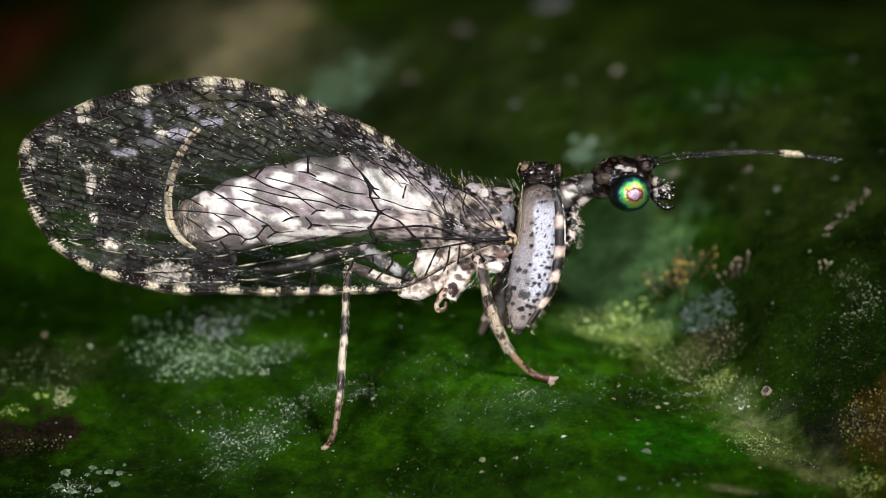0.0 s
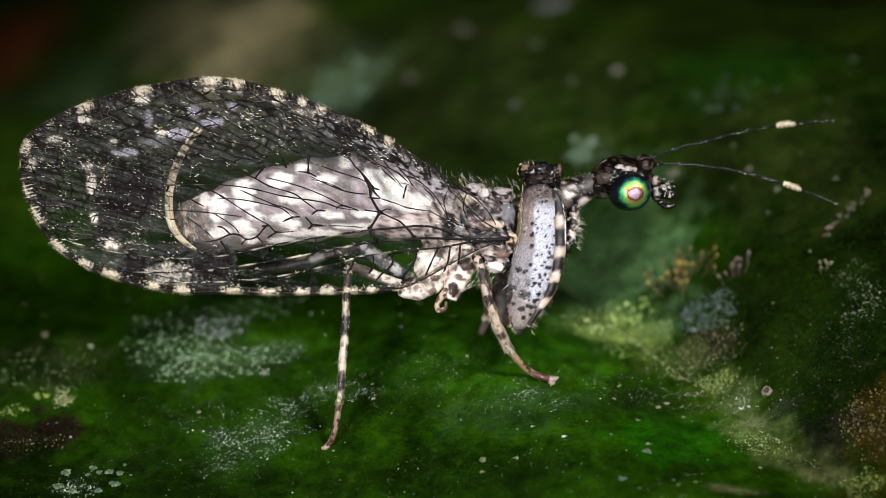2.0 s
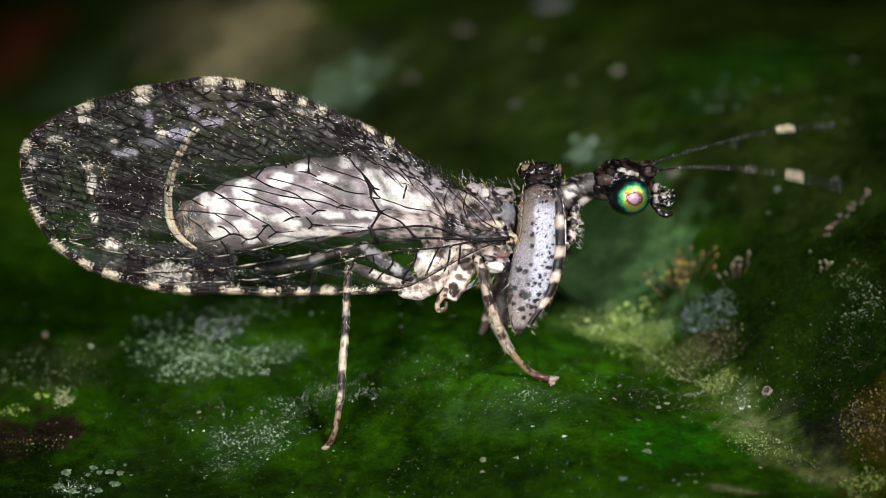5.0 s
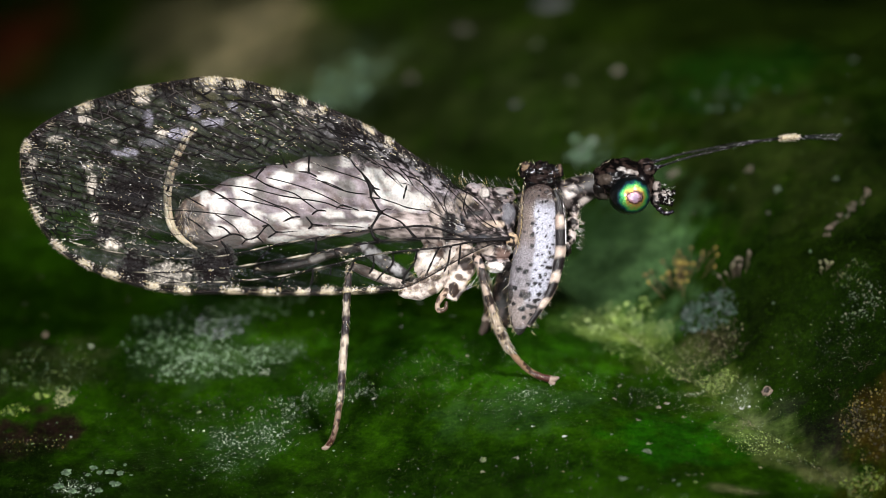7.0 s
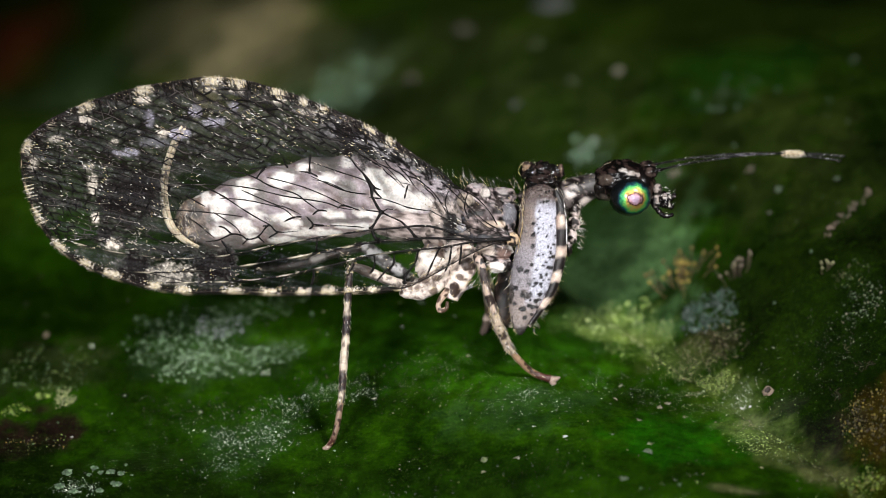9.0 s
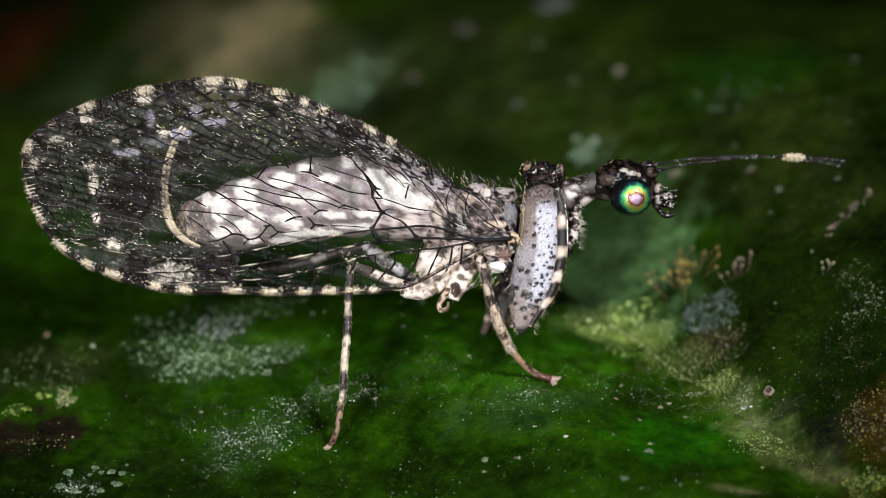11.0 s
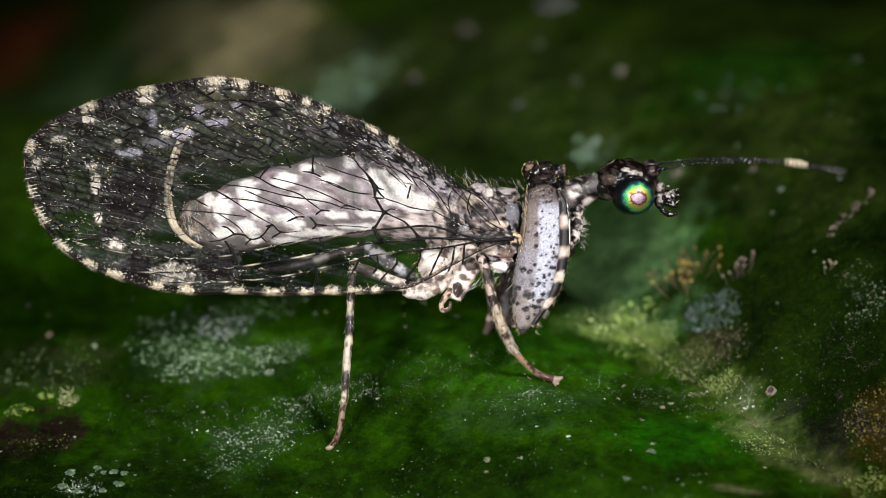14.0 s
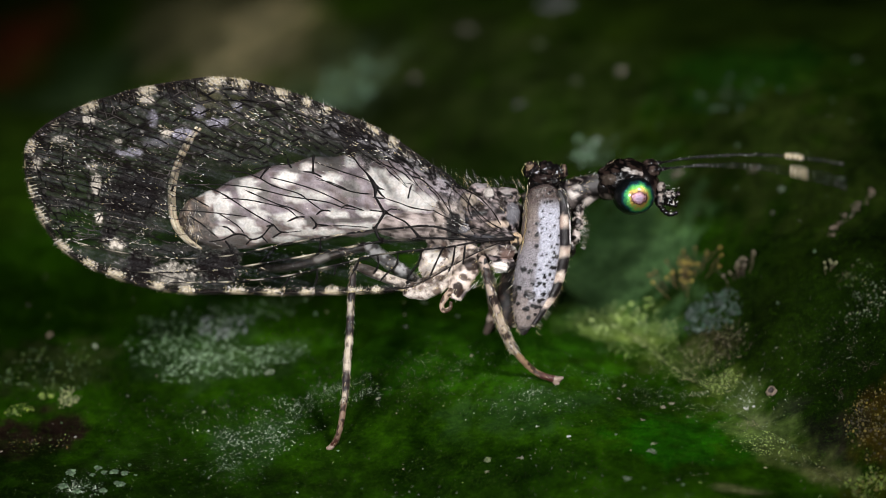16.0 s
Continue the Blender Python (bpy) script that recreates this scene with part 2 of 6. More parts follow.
# stains, and painted light and shade among them, with shapes of their own: place, half widths, colour, strength
FAR_STAINS = [(-4.9, 19.0, 1.5, 3.2, (0.34, 0.30, 0.17), 1.0), (-6.6, 21.6, 1.3, 3.0, (0.16, 0.15, 0.08), 0.9), (-2.6, 14.0, 1.5, 2.0, (0.075, 0.11, 0.06), 0.8), (-3.8, 16.6, 1.5, 1.6, (0.07, 0.07, 0.035), 0.7), (-9.6, 19.5, 1.8, 2.6, (0.05, 0.085, 0.04), 0.7),
              (-11.2, 25.0, 1.4, 2.5, (0.10, 0.022, 0.012), 0.9), (6.9, 8.6, 2.2, 1.6, (0.012, 0.060, 0.004), 0.8), (-0.6, 12.6, 3.2, 4.0, (0.020, 0.025, 0.009), 0.7), (2.2, 9.2, 2.6, 2.4, (0.036, 0.056, 0.014), 0.6), (6.6, 5.2, 2.6, 2.0, (0.034, 0.044, 0.012), 0.6), (8.6, 3.6, 1.8, 1.4, (0.026, 0.040, 0.008), 0.5)]
# brown stains first; later entries paint shade along the leaf's front edge
STAINS_AND_SHADE = [(-8.7, -1.2, 1.05, 0.85, (0.020, 0.011, 0.009), 1.0), (9.2, -3.1, 0.9, 1.0, (0.050, 0.034, 0.006), 0.9), (8.0, -2.9, 0.8, 0.7, (0.022, 0.020, 0.016), 0.8), (5.6, 0.5, 0.6, 0.4, (0.022, 0.018, 0.010), 0.8),
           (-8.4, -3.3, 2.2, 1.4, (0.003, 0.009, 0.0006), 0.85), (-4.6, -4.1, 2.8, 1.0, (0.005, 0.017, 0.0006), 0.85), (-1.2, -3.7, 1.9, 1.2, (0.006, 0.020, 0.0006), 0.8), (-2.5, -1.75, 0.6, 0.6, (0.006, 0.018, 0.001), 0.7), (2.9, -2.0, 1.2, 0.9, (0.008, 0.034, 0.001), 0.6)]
# leaf greens; some are painted light, brightening the ground under the insect
GREENS_AND_LIGHT = [(9.0, -4.6, 1.0, 0.6, (0.040, 0.046, 0.003), 0.8), (1.5, -1.9, 1.6, 0.8, (0.024, 0.060, 0.022), 0.35), (1.2, -0.2, 2.4, 0.9, (0.020, 0.085, 0.002), 0.75), (4.9, -2.9, 1.4, 1.0, (0.012, 0.105, 0.001), 0.8), (1.6, -3.9, 1.8, 0.8, (0.008, 0.028, 0.001), 0.7), (-3.4, -0.2, 1.6, 0.7, (0.014, 0.056, 0.001), 0.5),
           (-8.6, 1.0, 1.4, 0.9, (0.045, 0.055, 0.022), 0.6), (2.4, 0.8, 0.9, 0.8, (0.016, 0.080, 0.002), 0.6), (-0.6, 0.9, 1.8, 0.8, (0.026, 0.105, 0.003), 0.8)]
CRUSTED = [(3.9, 3.6, 1.7, 2.2, (0.080, 0.170, 0.065), 0.8), (3.2, 2.0, 1.0, 0.9, (0.075, 0.160, 0.030), 0.8), (-5.5, 1.6, 1.3, 1.3, (0.030, 0.062, 0.026), 0.4), (-4.4, 0.9, 1.4, 0.6, (0.035, 0.070, 0.025), 0.5), (6.9, -1.9, 0.6, 0.4, (0.030, 0.036, 0.022), 0.7),
           (3.6, 1.75, 0.85, 0.6, (0.22, 0.33, 0.07), 0.75), (4.35, 1.35, 0.6, 0.45, (0.20, 0.30, 0.06), 0.7), (5.75, -0.45, 0.45, 0.36, (0.15, 0.21, 0.045), 0.5), (6.2, -1.2, 0.5, 0.55, (0.09, 0.14, 0.04), 0.6), (6.3, -1.15, 0.26, 0.36, (0.06, 0.08, 0.04), 0.35), (4.9, 0.3, 0.8, 0.55, (0.060, 0.095, 0.020), 0.6),
           (6.6, -2.2, 0.8, 0.8, (0.17, 0.25, 0.07), 0.55), (6.5, -1.8, 0.3, 0.3, (0.22, 0.28, 0.12), 0.5), (6.9, -2.7, 0.35, 0.35, (0.24, 0.31, 0.09), 0.6), (7.2, -3.2, 0.7, 0.6, (0.16, 0.21, 0.06), 0.55), (7.9, -4.0, 0.5, 0.5, (0.11, 0.12, 0.05), 0.7), (6.0, -4.9, 0.6, 0.2, (0.12, 0.13, 0.06), 0.6), (3.6, 3.0, 1.3, 0.9, (0.09, 0.18, 0.07), 0.8), (-4.1, -1.8, 0.8, 0.7, (0.035, 0.07, 0.035), 0.4)]


def leaf_tone(x, y):
    q = (x - valley(y)) / 1.256
    v = n3((x, y, 0), 0.42) + 0.5 * n3((x, y, 0), 1.1, 3.0)
    c = mix((0.0054, 0.0185, 0.0002), (0.0125, 0.046, 0.0005), 0.5 + 0.9 * v)
    # painted light: the slope right of the midrib is dimmed in its colour
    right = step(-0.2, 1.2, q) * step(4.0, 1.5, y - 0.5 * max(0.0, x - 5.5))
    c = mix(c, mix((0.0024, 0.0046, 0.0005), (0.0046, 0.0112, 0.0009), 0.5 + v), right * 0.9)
    rib = math.exp(-((q + 0.1) / 0.35) ** 2) * (0.15 + 0.8 * n3((x, y, 0), 1.1, 4))
    c = mix(c, (0.070, 0.095, 0.016), max(0, min(0.85, rib)))
    # painted light: leaf colour dimmed in front and lifted at the back
    far_lift = step(5.0, 13.0, y)
    c = mix(mix((0, 0, 0), c, 0.72), mix(c, (0.021, 0.040, 0.004), 0.7), far_lift)
    # and dimmed again in colour towards the far right
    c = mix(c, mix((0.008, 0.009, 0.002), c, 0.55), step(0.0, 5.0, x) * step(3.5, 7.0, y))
    for sx, sy, rx, ry, tone, k in FAR_STAINS + STAINS_AND_SHADE + GREENS_AND_LIGHT + CRUSTED:
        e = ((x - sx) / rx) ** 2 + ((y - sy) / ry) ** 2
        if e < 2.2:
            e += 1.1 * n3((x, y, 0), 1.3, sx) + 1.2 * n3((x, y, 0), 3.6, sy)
            # stains past y 12 are cut less, adding to the painted lift
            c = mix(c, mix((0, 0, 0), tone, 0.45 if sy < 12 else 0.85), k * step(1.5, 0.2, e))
    return (*c, 1.0)


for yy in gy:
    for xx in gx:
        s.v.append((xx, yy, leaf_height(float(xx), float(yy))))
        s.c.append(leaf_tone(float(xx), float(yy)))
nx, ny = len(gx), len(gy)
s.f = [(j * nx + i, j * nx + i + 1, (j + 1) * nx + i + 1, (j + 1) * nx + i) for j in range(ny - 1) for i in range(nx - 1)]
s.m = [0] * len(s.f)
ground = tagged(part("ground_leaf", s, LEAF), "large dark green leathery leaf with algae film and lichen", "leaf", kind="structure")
thick = ground.modifiers.new("thickness", "SOLIDIFY")
thick.thickness, thick.offset = 0.35 * MM, -1.0

# ---- lichen, moss and litter on the leaf ----------------------------------------


def on_leaf(x, y, up=0.0):
    return Vector((x, y, leaf_height(x, y) + up))


def leaf_normal(x, y):
    e = 0.05
    return Vector((leaf_height(x - e, y) - leaf_height(x + e, y), leaf_height(x, y - e) - leaf_height(x, y + e), 2 * e)).normalized()


def lump(s, p, n, r, h, colour, rnd, segs=6, rings=3):
    """A low rounded crumb of radius r and height h, sitting on the surface at p."""
    a = n.orthogonal().normalized()
    b = n.cross(a)
    turn = rnd.uniform(0, 6.28)
    sx = rnd.uniform(0.7, 1.3)
    verts = []
    for i in range(rings):
        w = 0.5 * math.pi * i / rings
        for k in range(segs):
            u = turn + 2 * math.pi * k / segs
            g = r * math.cos(w) * rnd.uniform(0.75, 1.2)
            verts.append(p + (a * math.cos(u) * sx + b * math.sin(u)) * g + n * (h * math.sin(w) - 0.012))
    verts.append(p + n * h)
    faces = [(i * segs + k, i * segs + (k + 1) % segs, (i + 1) * segs + (k + 1) % segs, (i + 1) * segs + k) for i in range(rings - 1) for k in range(segs)]
    t = (rings - 1) * segs
    faces += [(t + k, t + (k + 1) % segs, len(verts) - 1) for k in range(segs)]
    s.add(verts, faces, colour)


def crust(name, x, y, rx, ry, count, r0, r1, tones, label, category="lichen", seed=0, clump=0.9, high=0.6, edge=0.0):
    """A patch of many small crumbs, thickest where the noise is high, thinning to its rim."""
    rnd = random.Random(seed + int(100 * x) + 7)
    s = Shape()
    made = tries = 0
    while made < count and tries < count * 30:
        tries += 1
        u, w = rnd.uniform(-1, 1), rnd.uniform(-1, 1)
        q = u * u + w * w
        px, py = x + u * rx, y + w * ry
        wx = 0.82 * px - 0.57 * py + 0.35 * n3((px, py, 0), 1.3, seed + 7)
        wy = 0.57 * px + 0.82 * py + 0.35 * n3((px, py, 0), 1.3, seed + 11)
        if q > 1.3 or q + 0.9 * n3((wx, wy, 0.37), clump, seed) + 0.7 * n3((wx, wy, 0.71), clump * 2.7, seed + 2) > 0.95 - 0.9 * rnd.random() ** 1.5:
            continue
        r = (r0 + (r1 - r0) * rnd.random() ** 3) * 0.85
        c = mix(rnd.choice(tones), rnd.choice(tones), rnd.random())
        lump(s, on_leaf(px, py), leaf_normal(px, py), r, r * high * rnd.uniform(0.6, 1.3), c, rnd, 6 if r < 0.05 else 8, 2 if r < 0.05 else 3)
        made += 1
    return tagged(part(name, s, DUST if "dust" in name else GROWTH), label, category, kind="stuff")


def fleck(s, p, n, r, colour, rnd):
    """A thin tilted flake of dust, longer than wide."""
    a = n.orthogonal().normalized()
    b = n.cross(a)
    u = rnd.uniform(0, 6.28)
    long = (a * math.cos(u) + b * math.sin(u)) * r * rnd.uniform(1.0, 2.4)
    wide = (b * math.cos(u) - a * math.sin(u)) * r * rnd.uniform(0.5, 1.0)
    top = n * r * rnd.uniform(0.5, 1.3)
    tilt = n * r * rnd.uniform(0, 0.7)
    verts = [p + long + tilt, p + wide, p - long, p - wide, p + top + long * 0.2]
    s.add(verts, [(0, 1, 4), (1, 2, 4), (2, 3, 4), (3, 0, 4)], colour)


def dusting(x, y, rx, ry, count, r0, r1, tones, label, seed=0, clump=2.0, name="lichen_dust"):
    """A drift of flakes, gathered in streaks and clumps."""
    rnd = random.Random(seed + 1000)
    s = Shape()
    made = tries = 0
    while made < count and tries < count * 30:
        tries += 1
        px, py = x + rnd.gauss(0, 0.5) * rx, y + rnd.gauss(0, 0.5) * ry
        if n3((0.8 * px + py * 0.6, py * 1.2 - 0.7 * px, 0.37), clump, seed) + 0.6 * n3((px + 0.4 * py, py - 0.4 * px, 0.71), clump * 3.1, seed + 2) < 0.9 * (rnd.random() - 0.5):
            continue
        glint = 0.24 + 0.76 * rnd.random() ** 3
        fleck(s, on_leaf(px, py), leaf_normal(px, py), (r0 + (r1 - r0) * rnd.random() ** 3) * 0.5, mix((0, 0, 0), mix(rnd.choice(tones), rnd.choice(tones), rnd.random()), glint), rnd)
        made += 1
    return tagged(part(name, s, DUST, smooth=False), label, "lichen", kind="stuff")


SAGE, MINT, PALE = (0.12, 0.20, 0.09), (0.17, 0.27, 0.15), (0.46, 0.53, 0.38)
WHITISH = (0.76, 0.82, 0.70)
LILAC, OLIVE, OCHRE, MOSS, STRAW, UMBER = (0.32, 0.32, 0.36), (0.13, 0.18, 0.04), (0.26, 0.16, 0.025), (0.10, 0.16, 0.02), (0.28, 0.27, 0.14), (0.05, 0.028, 0.015)

FROST = (0.22, 0.31, 0.20)
crust("lichen_patch", -5.75, 1.55, 1.25, 1.35, 1200, 0.015, 0.052, [(0.14, 0.25, 0.11), (0.05, 0.10, 0.035), FROST, (0.30, 0.42, 0.26)], "pale grey-green granular lichen patch on the leaf", seed=3, clump=1.5)
crust("lichen_patch", -4.6, 0.85, 1.45, 0.55, 820, 0.014, 0.044, [(0.14, 0.25, 0.11), (0.08, 0.15, 0.06), (0.34, 0.46, 0.30), (0.40, 0.50, 0.36)], "grey-green granular lichen fringe on the leaf", seed=23, clump=1.8)
crust("lichen_patch", -3.6, 1.05, 0.8, 0.42, 420, 0.014, 0.042, [MINT, SAGE, FROST], "scattered grey-green lichen grains on the leaf", seed=33, clump=2.2)
crust("lichen_patch", -4.85, 2.05, 0.8, 0.42, 250, 0.016, 0.05, [LILAC, (0.20, 0.22, 0.22), (0.42, 0.42, 0.47)], "pale lilac lichen crust on the leaf", seed=5, clump=1.6)
crust("lichen_patch", -4.0, 2.55, 1.1, 0.45, 280, 0.018, 0.055, [SAGE, (0.07, 0.11, 0.05)], "dull olive lichen crumbs on the leaf", seed=6, clump=1.6)
crust("lichen_patch", -3.85, 0.42, 0.16, 0.12, 60, 0.012, 0.035, [WHITISH, PALE], "small white mealy lichen boss", seed=7, clump=2.0)
dusting(-4.05, -1.75, 1.15, 0.75, 1250, 0.006, 0.034, [WHITISH, WHITISH, PALE, MINT], "fine whitish lichen flakes strewn on the leaf", 8)
dusting(-3.25, -0.75, 0.60, 0.65, 420, 0.006, 0.030, [WHITISH, PALE, MINT], "whitish lichen flakes strewn on the leaf", 58)
dusting(-2.4, -0.45, 0.60, 0.45, 330, 0.006, 0.026, [WHITISH, PALE, (0.30, 0.42, 0.16)], "whitish lichen flakes strewn on the leaf", 9)
dusting(-1.75, -0.7, 0.45, 0.40, 190, 0.006, 0.026, [WHITISH, PALE], "whitish lichen flakes strewn on the leaf", 59)
dusting(1.65, -1.65, 1.1, 0.60, 700, 0.005, 0.026, [WHITISH, PALE, MINT], "thin whitish dusting on the leaf", 10)
dusting(0.2, -0.5, 2.2, 0.9, 1500, 0.004, 0.020, [(0.26, 0.38, 0.10), PALE, (0.20, 0.30, 0.06)], "thin yellow-green dusting on the leaf", 12)
dusting(-5.2, -1.0, 1.6, 0.9, 420, 0.005, 0.022, [(0.26, 0.38, 0.10), PALE, WHITISH], "sparse pale green dusting on the leaf", 14)
dusting(-4.6, -2.85, 0.7, 0.45, 330, 0.006, 0.026, [(0.40, 0.50, 0.44), PALE], "grey lichen flakes on the leaf", 16)
dusting(3.6, -0.8, 1.6, 0.7, 420, 0.004, 0.022, [PALE, WHITISH, (0.26, 0.38, 0.10)], "thin pale dusting on the leaf", 18)
dusting(-7.7, -3.35, 0.42, 0.40, 420, 0.008, 0.034, [WHITISH, PALE, MINT], "white mealy lichen heart", 15, clump=2.6)
dusting(-6.4, -2.4, 1.6, 1.0, 420, 0.004, 0.018, [PALE, (0.26, 0.38, 0.10)], "sparse pale dusting on the leaf", 19)
crust("lichen_patch", 9.0, -0.2, 0.6, 0.5, 240, 0.014, 0.045, [(0.06, 0.09, 0.045), (0.10, 0.14, 0.08), (0.15, 0.14, 0.10)], "grey-green lobed lichen on the leaf's slope", seed=17, clump=1.6)
crust("lichen_patch", 8.75, 0.6, 0.4, 0.35, 110, 0.012, 0.036, [(0.09, 0.14, 0.07), OLIVE, (0.14, 0.13, 0.06)], "grey-green lichen crumbs on the leaf's slope", seed=18, clump=1.6)
crust("lichen_patch", 5.75, 1.35, 0.62, 0.48, 243, 0.03, 0.104, [(0.010, 0.040, 0.016), (0.006, 0.020, 0.009), (0.010, 0.036, 0.016), (0.05, 0.075, 0.06)], "mint green lobed lichen on the leaf", seed=19, clump=1.3, high=0.9)
crust("lichen_patch", 3.1, 7.1, 0.36, 0.55, 60, 0.04, 0.10, [(0.07, 0.15, 0.07), (0.10, 0.18, 0.10), (0.16, 0.19, 0.17)], "pale mint lichen rosette on the leaf", seed=20, clump=1.0)
crust("lichen_patch", 3.55, 6.8, 0.45, 0.6, 40, 0.0375, 0.09, [(0.07, 0.12, 0.07), (0.09, 0.14, 0.09)], "grey-green lichen rosette on the leaf", seed=21, clump=1.0)
crust("lichen_patch", 2.6, 15.2, 0.45, 0.7, 50, 0.06, 0.14, [(0.14, 0.14, 0.16), (0.18, 0.19, 0.17)], "pale lilac lichen rosette on the leaf", seed=24)
crust("lichen_patch", -2.4, 14.0, 1.0, 1.3, 81, 0.075, 0.2, [SAGE, (0.12, 0.22, 0.14)], "grey-green lichen film on the leaf", seed=25)
crust("lichen_patch", 6.4, 7.5, 1.2, 0.8, 60, 0.03, 0.09, [(0.03, 0.07, 0.035), (0.05, 0.09, 0.05)], "dull green lichen film on the leaf's slope", seed=26)
LIME = (0.28, 0.38, 0.09)
crust("moss_crust", 3.6, 1.75, 1.0, 0.85, 2000, 0.006, 0.022, [LIME, MOSS, (0.16, 0.24, 0.06)], "soft yellow-green moss crust beside the midrib", "moss", seed=30, clump=0.9, high=1.0)
crust("moss_crust", 4.4, 1.3, 0.6, 0.45, 900, 0.006, 0.024, [LIME, (0.34, 0.42, 0.14), STRAW], "yellow-green moss crust beside the midrib", "moss", seed=31, clump=1.2, high=1.0)
crust("moss_crust", 3.6, 1.8, 1.0, 0.8, 260, 0.025, 0.07, [LIME, MOSS, (0.34, 0.42, 0.16), OLIVE], "yellow-green moss cushions beside the midrib", "moss", seed=47, clump=1.5, high=0.8)
crust("moss_crust", 4.3, 0.75, 0.95, 0.65, 620, 0.008, 0.03, [LIME, MOSS, OLIVE], "sparse yellow-green moss on the leaf", "moss", seed=48, clump=1.8, high=1.0)
crust("moss_crust", 5.3, 0.05, 0.6, 0.45, 560, 0.007, 0.026, [LIME, STRAW, OLIVE, (0.20, 0.16, 0.09)], "yellow-green moss grains beside the midrib", "moss", seed=49, clump=2.0, high=1.0)
crust("moss_crust", 4.85, 0.25, 0.7, 0.5, 560, 0.006, 0.022, [LIME, OLIVE, STRAW], "sparse yellow-green moss beside the midrib", "moss", seed=32, clump=1.8, high=1.0)
crust("moss_crust", 5.75, -0.42, 0.55, 0.33, 1200, 0.006, 0.022, [LIME, (0.34, 0.44, 0.12), STRAW, OLIVE], "bright yellow-green moss crust in the midrib groove", "moss", seed=33, clump=1.6, high=1.2)
dusting(6.25, -1.1, 0.36, 0.45, 420, 0.006, 0.024, [WHITISH, WHITISH, PALE], "white sparkling flakes in the midrib groove", 34)
dusting(5.5, -0.83, 0.5, 0.12, 160, 0.008, 0.030, [STRAW, PALE, (0.34, 0.26, 0.16)], "straw-coloured flakes beside the midrib", 35)
dusting(7.2, -1.1, 1.3, 1.1, 420, 0.006, 0.026, [WHITISH, PALE, STRAW, (0.26, 0.36, 0.10)], "sparse white specks on the leaf's slope", 41)
dusting(5.1, -1.1, 1.3, 0.6, 420, 0.006, 0.028, [PALE, STRAW, LIME], "straw and yellow-green flakes beside the midrib", 42)
dusting(8.6, -0.6, 1.0, 1.0, 260, 0.006, 0.026, [WHITISH, PALE, STRAW], "sparse white specks on the leaf's slope", 43)
crust("moss_crust", 6.6, -2.7, 0.65, 0.55, 620, 0.007, 0.028, [LIME, (0.36, 0.46, 0.16), OLIVE], "soft pale green moss beside the midrib", "moss", seed=50, clump=1.6, high=1.0)
crust("moss_crust", 6.75, -2.55, 0.7, 0.7, 460, 0.006, 0.022, [LIME, SAGE, OLIVE], "pale green moss crust beside the midrib", "moss", seed=36, clump=1.3, high=1.0)
dusting(6.5, -2.0, 0.35, 0.2, 120, 0.010, 0.036, [STRAW, (0.34, 0.26, 0.18)], "tan flakes on the moss", 37)
crust("moss_crust", 7.4, -3.4, 0.5, 0.45, 200, 0.006, 0.024, [OLIVE, STRAW, SAGE], "straw-coloured moss crumbs on the leaf", "moss", seed=38, clump=1.0, high=1.0)
crust("moss_crust", 7.9, -4.0, 0.5, 0.5, 180, 0.006, 0.026, [OLIVE, STRAW, (0.16, 0.13, 0.07)], "straw-coloured moss crumbs on the leaf", "moss", seed=39, clump=1.0, high=1.0)
crust("moss_crust", 6.1, -4.9, 0.5, 0.12, 60, 0.008, 0.028, [OLIVE, (0.30, 0.24, 0.14)], "tan moss crumbs on the leaf", "moss", seed=43, clump=1.0, high=1.0)
crust("moss_crust", 5.7, 0.5, 0.85, 0.6, 1000, 0.008, 0.03, [UMBER, OLIVE, (0.16, 0.13, 0.08), (0.22, 0.19, 0.12)], "dark brown moss crumbs on the leaf's slope", "moss", seed=44, clump=1.4, high=1.0)
crust("moss_crust", 8.95, -2.9, 0.65, 0.9, 760, 0.010, 0.042, [(0.17, 0.125, 0.012), (0.10, 0.075, 0.010), (0.03, 0.022, 0.008), (0.02, 0.016, 0.006)], "ochre moss clumps on the leaf's slope", "moss", seed=45, clump=1.8, high=1.6)
crust("moss_crust", 8.9, -4.4, 0.7, 0.6, 460, 0.012, 0.046, [MOSS, (0.14, 0.19, 0.015), (0.10, 0.08, 0.012)], "bright yellow-green moss clumps on the leaf", "moss", seed=38, clump=1.0, high=1.6)
crust("moss_crust", -8.12, -0.05, 0.28, 0.45, 170, 0.014, 0.046, [(0.24, 0.25, 0.11), OLIVE, STRAW], "straw and olive moss round a decayed spot", "moss", seed=39, clump=1.2, high=1.3)
crust("moss_crust", -9.2, -0.35, 0.35, 0.3, 90, 0.014, 0.046, [MOSS, (0.20, 0.26, 0.03)], "yellow-green moss round a decayed spot", "moss", seed=40, clump=1.2, high=1.3)
crust("moss_crust", -8.6, 0.03, 0.22, 0.12, 40, 0.014, 0.05, [(0.26, 0.34, 0.06), MOSS], "yellow-green moss round a decayed spot", "moss", seed=46, clump=1.2, high=1.3)
crust("moss_crust", -8.6, -1.6, 0.75, 0.45, 198, 0.009, 0.0341, [UMBER, OCHRE, OLIVE], "brown crumbs in a decayed spot", "moss", seed=41, clump=1.4, high=1.0)
crust("moss_crust", -8.5, 1.0, 1.3, 0.8, 324, 0.018, 0.0496, [OLIVE, SAGE], "olive moss film on the leaf", "moss", seed=42, clump=0.8)

